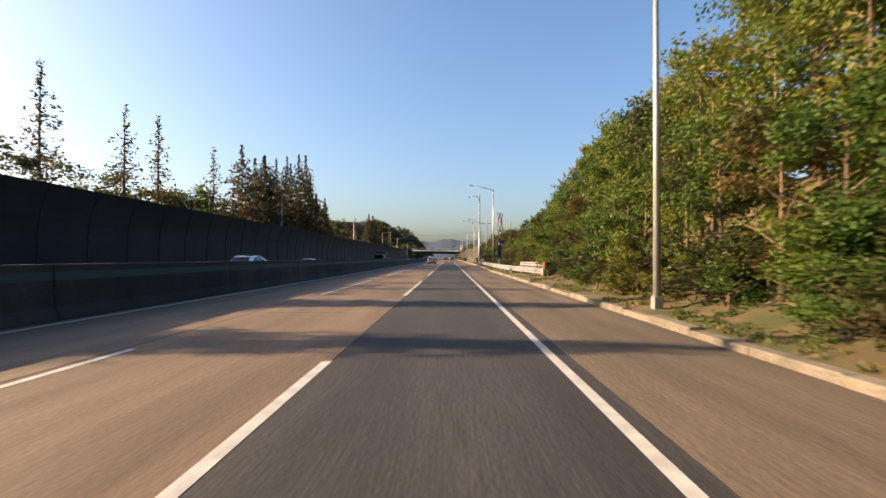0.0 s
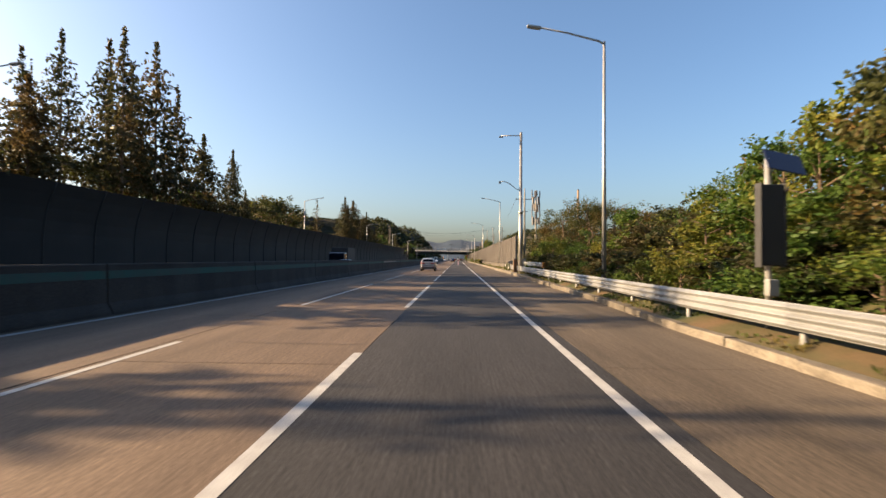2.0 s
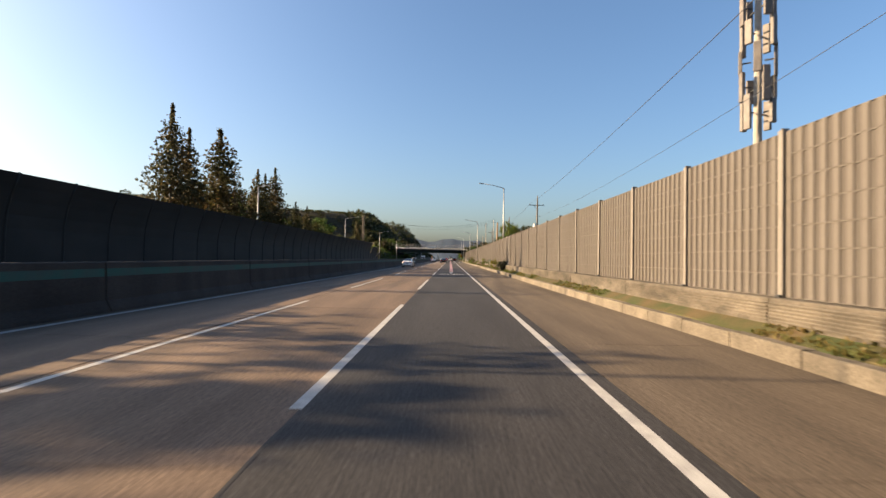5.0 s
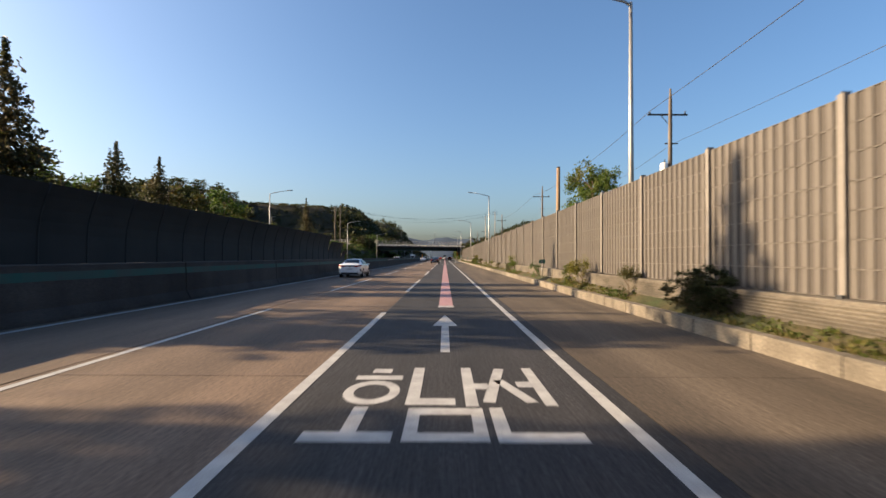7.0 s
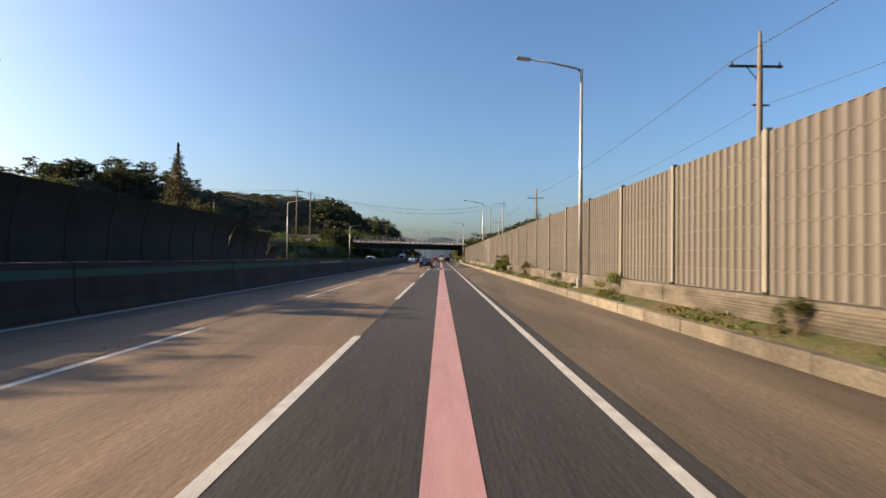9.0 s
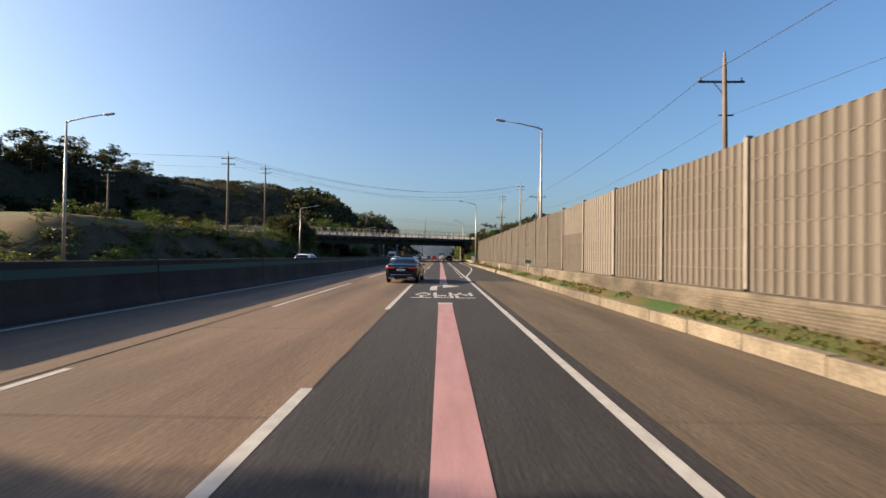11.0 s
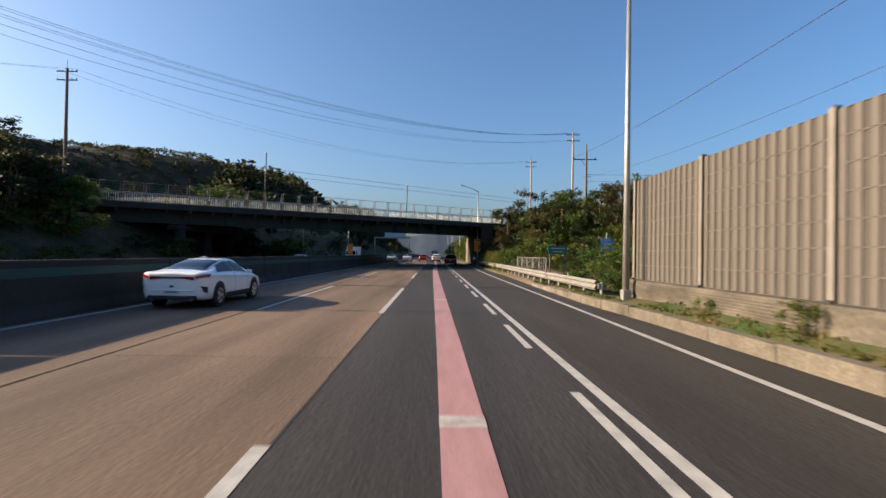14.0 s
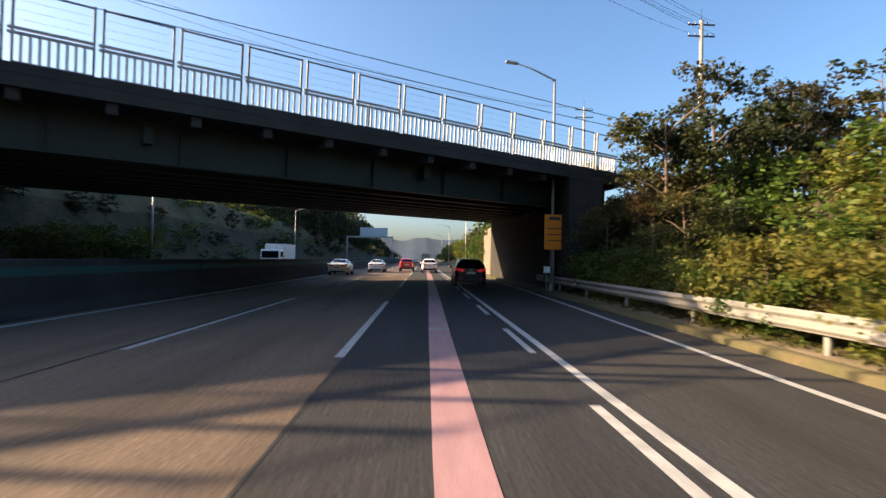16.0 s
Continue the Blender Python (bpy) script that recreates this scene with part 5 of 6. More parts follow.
def car(kind, paint, x, y, label, heading=0, lit=False, category="car", trim=None, cladding=False, thin_bar=False):
    sp = SPEC[kind]
    sh = Shell(sp)
    c = thing(kind if kind == "suv" else "sedan", pose(x, y, 0.0, 0, 0, heading), label, category)
    body = part("body", sh.body(paint), c)
    s0, s1 = sp["rear"]
    part("rear_window", sh.patch("rear_window", M_GLASS, s0, s1, 8.3, 10, 0.010), c, label="dark tinted rear window")
    f0, f1 = sp["front"]
    part("windscreen", sh.patch("windscreen", M_GLASS, f0, f1, 8.4, 10, 0.010), c)
    a0, a1 = sp["side"]
    mid = a0 + (a1 - a0) * 0.53
    sl = 0.42
    for sg in (1, -1):
        part("side_window", sh.patch("side_window", M_GLASS, a0, mid - 0.04, 6.35, 7.85, 0.012, sg, shape=lambda t: (sl * t, 0)), c)
        part("side_window", sh.patch("side_window", M_GLASS, mid + 0.04, a1, 6.35, 7.85, 0.012, sg, shape=lambda t: (0, -0.75 * t)), c)
        part("door_seam", sh.patch("door_seam", M_TRIM, mid - 0.012, mid + 0.008, 2.6, 6.2, 0.003, sg, 2, 8), c)
        part("door_seam", sh.patch("door_seam", M_TRIM, a1 - 0.05, a1 - 0.035, 2.6, 6.0, 0.003, sg, 2, 8), c)
        part("sill", sh.patch("sill", trim or M_TRIM, sp["ax"][0] + 0.45, sp["ax"][1] - 0.45, 1.6, 2.7, 0.008, sg), c, label="dark lower sill")
        for q in (mid - 0.22, a1 - 0.35):
            hp = sh.at(q, 5.3)
            part("door_handle", box_me("door_handle", (0.03, 0.18, 0.03), (0, 0, 0), paint, 0.01), c, pose((hp.x + 0.015) * sg, q, hp.z))
        mp = sh.at(a1 - 0.12, 6.2)
        part("mirror", box_me("mirror", (0.17, 0.1, 0.12), (0, 0, 0), paint, 0.04), c, pose((mp.x + 0.13) * sg, a1 - 0.1, mp.z + 0.06))
        k0, k1 = sp["lamp_k"]
        part("tail_lamp", sh.patch("tail_lamp", M_REDON if lit else M_RED, 0.004, sp["lamp_s"], k0, k1, 0.012, sg, 12, 6, shape=lambda t: (0, 0.14 * t)), c, label="red tail lamp")
        part("tail_lamp_inner", extrude_me("tail_lamp_inner", [(px * sg, pz) for px, pz in sp["lamp"]], -0.016, 0.04, M_REDON if lit else M_RED), c, label="red tail lamp")
        if kind == "limo":
            part("window_surround", sh.patch("window_surround", M_CHROME, a0 - 0.05, a1 + 0.06, 6.2, 8.0, 0.007, sg, shape=lambda t: (sl * t, -0.75 * t)), c, label="chrome window surround")
            part("sill_trim", sh.patch("sill_trim", M_CHROME, sp["ax"][0] + 0.5, sp["ax"][1] - 0.5, 2.1, 2.3, 0.014, sg), c, label="chrome sill strip")
        if kind == "suv":
            part("side_cladding", sh.patch("side_cladding", M_TRIM, 0.02, 4.3, 1.6, 2.75, 0.009, sg, 30), c, label="matt black lower cladding")
        part("headlamp", sh.patch("headlamp", M_HEAD, sp["L"] - 0.45, sp["L"] - 0.08, 4.6, 5.6, 0.008, sg), c)
        part("exhaust", tube_me("exhaust", [(0.55 * sg, 0.08, 0.27), (0.55 * sg, -0.03, 0.27)], 0.04, M_CHROME, 10), c)
    if kind in ("sedan", "fastback"):
        for sg in (1, -1):
            part("bumper_vent", sh.patch("bumper_vent", M_TRIM, 0.10, 0.26, 2.7, 3.7, 0.01, sg, 6, 6, shape=lambda t: (-0.06 * t, -0.02 * t)), c, label="black bumper corner vent")
    if thin_bar:
        part("lamp_bar", box_me("lamp_bar", (0.7, 0.02, 0.05), (0, -0.006, sp["lamp"][0][1] - 0.03), M_TRIM, 0.005), c)
    low = trim or M_TRIM
    part("rear_bumper", bm_mesh("rear_bumper", box_bm(sp["w"][1] * (2.08 if kind in ("suv", "limo") else 1.86), 0.2, sp["low"] + 0.08, 0, 0.08, sp["bot"][0] + sp["low"] / 2 - (0 if kind in ("suv", "limo") else 0.075), 0.05), low), c, label="black rear bumper base")
    part("bumper_crease", box_me("bumper_crease", (sp["w"][0] * 2.0, 0.05, 0.025), (0, -0.006, sp["bot"][0] + sp["low"] + 0.10), M_CHROME if kind == "limo" else paint, 0.012), c)
    if kind == "limo":
        for sg in (1, -1):
            part("exhaust_surround", bm_mesh("exhaust_surround", box_bm(0.34, 0.06, 0.11, 0.56 * sg, -0.012, 0.31, 0.03), M_CHROME), c, label="chrome exhaust surround")
            # solid black slab stands for the dark inside of the exhaust
            part("exhaust_mouth", bm_mesh("exhaust_mouth", box_bm(0.27, 0.02, 0.06, 0.56 * sg, -0.036, 0.31, 0.008), M_BLK), c)
        part("boot_strip", box_me("boot_strip", (1.30, 0.03, 0.03), (0, -0.01, 0.945), M_CHROME, 0.008), c, label="chrome strip across the boot")
    part("boot_seam", box_me("boot_seam", (1.25, 0.008, 0.012), (0, -0.003, sp["plate_z"] - 0.13), M_TRIM), c)
    pl = part("number_plate", box_me("number_plate", (0.50, 0.02, 0.11), (0, -0.014, sp["plate_z"]), M_PLATE, 0.004), c)
    part("writing_bar", box_me("writing_bar", (0.36, 0.004, 0.048), (0, -0.026, sp["plate_z"]), M_PLATEW), pl)
    part("badge", box_me("badge", (0.13, 0.012, 0.06), (0, -0.01, sp["plate_z"] + 0.16), M_CHROME, 0.01), c)
    part("grille", box_me("grille", (1.1, 0.04, 0.22), (0, sp["L"] - 0.03, 0.48), M_TRIM, 0.02), c)
    tyre, rim, disc, arch = wheel_parts(sp["wheel"])
    for yy in sp["ax"]:
        w = sh.val("w", yy)
        for sg in (1, -1):
            part("wheel_arch", arch, c, pose((w - 0.012) * sg, yy, sp["wheel"] + 0.03))
            wh = part("tyre", tyre, c, pose((w - 0.075) * sg, yy, sp["wheel"], 0, 0, 0 if sg > 0 else 180))
            part("rim", rim, wh)
            part("hub_disc", disc, wh, pose(0.02, 0, 0))
    if kind == "suv":
        for sg in (1, -1):
            part("roof_rail", tube_me("roof_rail", [(0.55 * sg, 0.62, 1.57), (0.57 * sg, 0.85, 1.655), (0.575 * sg, 1.6, 1.685), (0.575 * sg, 2.3, 1.665), (0.56 * sg, 2.6, 1.59)], 0.018, M_CHROME, 8), c)
        part("rear_spoiler", sh.patch("rear_spoiler", paint, 0.36, 0.75, 8.3, 10, 0.035), c)
        part("wiper", box_me("wiper", (0.45, 0.03, 0.025), (0.02, 0.10, 1.235), M_TRIM, 0.008), c)
        part("reflector", box_me("reflector", (0.2, 0.03, 0.07), (0.60, -0.004, 0.545), M_RED, 0.01), c)
        part("reflector", box_me("reflector", (0.2, 0.03, 0.07), (-0.60, -0.004, 0.545), M_RED, 0.01), c)
    else:
        part("antenna", sh.patch("antenna", paint, sp["rear"][1] + 0.12, sp["rear"][1] + 0.28, 9.75, 10, 0.05), c)
    return c


def paint_mat(name, c, metal, rough=0.3, coat=1.0):
    m = mat(name, c, [v * 0.97 for v in c], rough, metal, scale=2, fine=400, bump=0.0, coat=coat)
    return m


P_SILVER = paint_mat("paint_silver_grey", (0.27, 0.275, 0.28), 0.35, 0.30)
P_WHITE = paint_mat("paint_white", (0.78, 0.78, 0.77), 0.0, 0.3)
P_BLACK = paint_mat("paint_black", (0.003, 0.004, 0.009), 0.0, 0.25, 0.12)
P_LIGHT = paint_mat("paint_light_silver", (0.55, 0.55, 0.55), 0.6, 0.3)
P_RED = paint_mat("paint_red", (0.35, 0.03, 0.025), 0.2, 0.3)
car("suv", P_SILVER, -3.80, 109.0, "silver-grey compact SUV with roof rails and red lamps", cladding=True)
car("sedan", P_WHITE, -7.2, 199.4, "white compact saloon with black lower bumper", thin_bar=True)
car("limo", P_BLACK, -2.4, 282.3, "long glossy black limousine with lit tail lamps", -2.5, lit=True, trim=P_BLACK)
car("fastback", P_WHITE, -7.6, 336.2, "white fastback saloon with a dark lamp bar", thin_bar=True)
car("suv", P_WHITE, 0.3, 426.5, "pale silver sport utility car waiting ahead in the asphalt lane")
car("suv", P_BLACK, 2.35, 397.6, "dark car with lit tail lamps in the exit lane", lit=True, trim=P_BLACK)
car("sedan", P_WHITE, -8.0, 413.3, "white saloon in the far concrete lane")
car("sedan", P_WHITE, -5.7, 424.5, "white saloon farther along the concrete lanes")
car("suv", P_RED, -2.5, 431.0, "dark red car in the queue past the bridge")
car("sedan", P_BLACK, -0.2, 470.0, "dark saloon far down the asphalt lane", lit=True)
car("sedan", P_LIGHT, -3.6, 560.0, "silver saloon far down the road")
car("suv", P_BLACK, -0.1, 540.0, "dark SUV far down the asphalt lane", lit=True)
car("sedan", P_WHITE, -13.4, 48.0, "white saloon on the opposite carriageway", 180)
car("suv", P_WHITE, -13.4, 33.0, "white van-like car on the opposite carriageway", 180)
car("suv", P_WHITE, -13.4, 304.0, "white van-like car on the opposite carriageway", 180)
car("sedan", P_WHITE, -13.4, 374.0, "white saloon on the opposite carriageway by the bridge", 180)
car("sedan", P_BLACK, -13.4, 108.0, "dark saloon on the opposite carriageway", 180)


def truck(x, y, heading, cab, box, label):
    t = thing("truck", pose(x, y, 0, 0, 0, heading), label, "truck")
    part("cargo_box", box_me("cargo_box", (2.2, 4.6, 2.0), (0, 2.4, 1.95), box, 0.06), t)
    part("chassis", box_me("chassis", (1.6, 6.2, 0.25), (0, 3.2, 0.75), M_TRIM, 0.03), t)
    cb = part("cab", bm_mesh("cab", box_bm(2.1, 1.6, 1.7, 0, 5.6, 1.45, 0.18), cab), t)
    part("windscreen", box_me("windscreen", (1.8, 0.03, 0.75), (0, 6.41, 1.75), M_GLASS, 0.02), cb)
    for sg in (1, -1):
        part("side_window", box_me("side_window", (0.03, 0.9, 0.6), (1.05 * sg, 5.65, 1.8), M_GLASS, 0.01), cb)
        part("tail_lamp", box_me("tail_lamp", (0.3, 0.04, 0.12), (0.85 * sg, 0.08, 0.75), M_RED, 0.01), t)
    tyre, rim, disc, arch = wheel_parts(0.40)
    for yy in (1.4, 5.4):
        for sg in (1, -1):
            w = part("tyre", tyre, t, pose(0.95 * sg, yy, 0.40, 0, 0, 0 if sg > 0 else 180))
            part("rim", rim, w)
            part("hub_disc", disc, w, pose(0.02, 0, 0))


P_NAVY = paint_mat("paint_dark_blue", (0.012, 0.014, 0.022), 0.1, 0.35, 0.5)
truck(-15.8, 117.5, 180, P_NAVY, M_TRIM, "dark lorry with a black cargo box on the opposite carriageway")
truck(-17.0, 430.0, 180, P_WHITE, M_SIGNW, "white box truck beyond the bridge, oncoming")
truck(0.1, 492.0, 0, P_LIGHT, M_RAIL2, "pale lorry far down the asphalt lane")

# ---- trees and shrubs ----
rng = np.random.default_rng(7)


def leaf_mesh(name, centers, spread, per, size, material, droop=0.0, flat=0.6):
    """Many small folded leaves, in clumps round the given centers."""
    c = np.repeat(np.asarray(centers), per, axis=0)
    n = len(c)
    d = rng.normal(size=(n, 3))
    d /= np.linalg.norm(d, axis=1)[:, None]
    p = c + d * (rng.random((n, 1)) ** 0.6) * np.asarray(spread)
    u = rng.normal(size=(n, 3))
    u[:, 2] = u[:, 2] * flat - droop
    u /= np.linalg.norm(u, axis=1)[:, None]
    w = np.cross(u, rng.normal(size=(n, 3)))
    w /= np.linalg.norm(w, axis=1)[:, None]
    s = size * (0.6 + 0.8 * rng.random((n, 1)))
    v = np.stack([p - u * s, p + w * s * 0.5, p + u * s, p - w * s * 0.5], 1).reshape(-1, 3)
    me = bpy.data.meshes.new(name)
    me.vertices.add(len(v))
    me.vertices.foreach_set("co", v.ravel())
    me.loops.add(4 * n)
    me.loops.foreach_set("vertex_index", np.arange(4 * n))
    me.polygons.add(n)
    me.polygons.foreach_set("loop_start", np.arange(n) * 4)
    me.polygons.foreach_set("loop_total", np.full(n, 4))
    me.materials.append(material)
    me.update(calc_edges=True)
    return me


def limbs_me(h, r, spread, count, up=0.35, first=0.3, bend=0.03):
    """Trunk and limbs joined into one tapered mesh."""
    bm = bmesh.new()
    lean = rng.normal(size=2) * bend * h
    trunk = tube_me("t", [(0, 0, -0.3), (lean[0] * 0.3, lean[1] * 0.3, h * 0.4), (lean[0], lean[1], h * 0.92)], [r, r * 0.65, r * 0.15], M_BARK, 8)
    bm.from_mesh(trunk)
    bpy.data.meshes.remove(trunk)
    tips = []
    for i in range(count):
        t = first + (0.9 - first) * i / max(count - 1, 1)
        a = rng.random() * 6.283
        ln = spread * (1.05 - 0.5 * t) * (0.7 + 0.5 * rng.random())
        b0 = Vector((lean[0] * t, lean[1] * t, h * t * 0.92))
        b2 = b0 + Vector((math.cos(a) * ln, math.sin(a) * ln, ln * up + 0.2 * rng.random()))
        b1 = b0.lerp(b2, 0.5) + Vector((0, 0, 0.08 * ln))
        q = tube_me("l", [b0, b1, b2], [r * 0.4, r * 0.25, r * 0.06], M_BARK, 5, False)
        bm.from_mesh(q)
        bpy.data.meshes.remove(q)
        tips += [tuple(b1), tuple(b2)]
    return bm_mesh("trunk", bm, M_BARK, True), tips


def crown_points(h, rx, z0, z1, n, lump=0.35):
    """Clump centers gathered on boughs, leaving gaps, in an uneven crown between z0 and z1."""
    pts = []
    per = 7
    while len(pts) < n:
        a, t = rng.random() * 6.283, rng.random() ** 0.85
        z = z0 + (z1 - z0) * t
        env = math.sin(math.pi * min(max(0.14 + 0.80 * t, 0), 1)) ** 0.6
        rr = rx * env * (1 + lump * noise.noise((math.cos(a) * 1.5, math.sin(a) * 1.5, z * 0.6 + n)))
        q = rr * (0.3 + 0.65 * rng.random() ** 0.5)
        c = np.array((q * math.cos(a), q * math.sin(a), z))
        for _ in range(per):
            d = rng.normal(size=3) * np.array((0.17, 0.17, 0.10)) * rx
            pts.append(tuple(np.maximum(c + d, (-9, -9, z0))))
    return pts


PROTO = {}


def keep(key, tr, pts, spread, per, size, material, droop, flat):
    """Store a near version and two farther ones with fewer, larger leaves."""
    mid = leaf_mesh("crown", pts, spread, max(2, round(per * 0.34)), size * 1.6, material, droop, flat)
    low = leaf_mesh("crown", pts, spread, max(2, round(per * 0.14)), size * 2.4, material, droop, flat)
    PROTO.setdefault(key, []).append((tr, leaf_mesh("crown", pts, spread, per, size, material, droop, flat), mid, low))


def proto_broad(key, h, rx, z0, n, per, size, material, r=0.12, clump=0.5):
    tr, tips = limbs_me(h, r, rx * 0.9, 9, 0.55, 0.2)
    pts = crown_points(h, rx, z0, h, n)
    keep(key, tr, pts, (clump, clump, clump * 0.8), per, size, material, 0.0, 0.6)


def proto_conifer(key, h, rx, n, per, size, material, first=0.32):
    """Needle tufts strung along many drooping branches of uneven length, closing to a pointed tip."""
    tr, tips = limbs_me(h, 0.16, rx * 0.42, 22, 0.05, 0.3, 0.002)
    pts = []
    lob = [0.75 + 0.4 * rng.random() for _ in range(9)]
    for i in range(n):
        t = (i + rng.random()) / n
        z = h * (first + (1 - first) * t)
        a = rng.random() * 6.283
        ln = rx * ((1 - t) ** 0.9 * 0.95 + 0.035) * (0.45 + 0.6 * rng.random()) * lob[int(a * 9 / 6.284 + t * 5) % 9]
        k = max(1, int(ln / 0.27))
        for f in np.linspace(0.25, 1.0, k):
            j = 0.03 + 0.13 * (1 - t)
            pts.append((ln * f * math.cos(a) + j * rng.normal(), ln * f * math.sin(a) + j * rng.normal(), z + 0.15 * ln * f - 0.3 * ln * f * f + j * rng.normal()))
    keep(key, tr, pts, (0.17, 0.17, 0.17), per, size, material, 0.2, 0.7)


def proto_shrub(key, h, rx, n, per, size, material):
    tr, tips = limbs_me(h * 0.8, 0.05, rx * 0.8, 7, 0.8, 0.1)
    pts = crown_points(h, rx, 0.1, h, n, 0.5)
    keep(key, tr, pts, (0.28, 0.28, 0.24), per, size, material, 0.0, 0.6)


for _ in range(3):
    proto_broad("green", 6.0, 2.4, 0.6, 126, 56, 0.088, L_GREEN, clump=0.5)
    proto_broad("olive", 6.0, 2.1, 1.0, 105, 34, 0.09, L_OLIVE)
    proto_broad("dark", 7.0, 2.6, 0.8, 126, 52, 0.108, L_DARK)
for _ in range(3):
    proto_broad("tall", 10.0, 3.1, 1.0, 168, 52, 0.088, L_GREEN, r=0.16, clump=0.62)
for _ in range(3):
    proto_conifer("conifer", 14.0, 3.9, 400, 9, 0.10, L_RUST)
for _ in range(2):
    proto_conifer("open_conifer", 14.0, 3.9, 210, 9, 0.10, L_RUST)
    proto_conifer("thin", 13.0, 2.3, 130, 7, 0.085, L_RUST, 0.3)
    proto_broad("airy", 6.0, 2.2, 1.8, 77, 48, 0.064, L_OLIVE)
    proto_broad("airy_green", 6.0, 2.2, 1.5, 84, 52, 0.064, L_GREEN)
    proto_shrub("shrub", 1.6, 1.0, 91, 22, 0.052, L_GREEN)
    proto_shrub("brown_shrub", 1.6, 1.0, 91, 22, 0.052, L_OLIVE)
    proto_shrub("yellow_shrub", 1.8, 1.0, 91, 24, 0.054, L_YELL)

TREE_LABEL = {"tall": "tall leafy green tree on the bank, yellowing in patches", "green": "dense green roadside tree turning yellow in places", "olive": "olive-brown autumn tree with thinning leaves", "dark": "dark-leaved tree, its colour partly standing for shade",
              "conifer": "tall rust-brown conifer with a ragged outline", "open_conifer": "tall rust-brown conifer with gaps between its branches", "thin": "tall thin conifer nearly bare of needles", "airy": "slender tree with sparse olive leaves", "airy_green": "slender tree with loose green leaves",
              "shrub": "leafy green roadside shrub", "brown_shrub": "brownish dry roadside shrub", "yellow_shrub": "yellow-green leafy roadside shrub"}
BASE_H = {"tall": 10.0, "green": 6.0, "olive": 6.0, "dark": 7.0, "conifer": 14.0, "open_conifer": 14.0, "thin": 13.0, "airy": 6.0, "airy_green": 6.0, "shrub": 1.6, "brown_shrub": 1.6, "yellow_shrub": 1.8}
_n = 0


def tree(key, x, y, h, wid=1.0, mass=None, far=False):
    """One tree or shrub of the given height on the ground, or a share of a distant mass."""
    global _n
    _n += 1
    tr, cr, mid, low = PROTO[key][_n % len(PROTO[key])]
    if mass is not None:
        cr = mid if far else low
    elif far or (x > 9.4 and h < 4) or x < -25:
        cr = mid
    k = h / BASE_H[key]
    m = pose(x, y, height(x, y) - 0.05, 0, 0, (_n * 137.5) % 360)
    if mass is not None:
        mass.append((m @ Matrix.Diagonal((k * wid, k * wid, k, 1)), tr, cr))
        return
    shrub = "shrub" in key
    t = thing("shrub" if shrub else "tree", m, TREE_LABEL[key], "shrub" if shrub else "tree", "shrubs" if shrub else "trees")
    t.scale = (k * wid, k * wid, k)
    part("trunk", tr, t)
    part("crown", cr, t)


def join_mass(name, items, label):
    """Distant growth that nobody could count, as one mesh."""
    co, lv, lt, mi, mats, off = [], [], [], [], [], 0
    for m, tr, cr in items:
        for me in (tr, cr):
            n = len(me.vertices)
            v = np.empty(n * 3)
            me.vertices.foreach_get("co", v)
            mm = np.array(m)
            co.append(v.reshape(-1, 3) @ mm[:3, :3].T + mm[:3, 3])
            li = np.empty(len(me.loops), dtype=np.int64)
            me.loops.foreach_get("vertex_index", li)
            lv.append(li + off)
            t = np.empty(len(me.polygons), dtype=np.int64)
            me.polygons.foreach_get("loop_total", t)
            lt.append(t)
            mat0 = me.materials[0]
            if mat0 not in mats:
                mats.append(mat0)
            mi.append(np.full(len(t), mats.index(mat0)))
            off += n
    co, lv, lt, mi = np.concatenate(co), np.concatenate(lv), np.concatenate(lt), np.concatenate(mi)
    me = bpy.data.meshes.new(name)
    me.vertices.add(len(co))
    me.vertices.foreach_set("co", co.ravel())
    me.loops.add(len(lv))
    me.loops.foreach_set("vertex_index", lv)
    me.polygons.add(len(lt))
    me.polygons.foreach_set("loop_start", np.concatenate([[0], np.cumsum(lt)[:-1]]))
    me.polygons.foreach_set("loop_total", lt)
    me.polygons.foreach_set("material_index", mi)
    for q in mats:
        me.materials.append(q)
    me.update(calc_edges=True)
    tagged(new(name, me), label, "woods", kind="stuff")


BANK, HILL, FAR, ROW = [], [], [], []
R = random.Random(5)
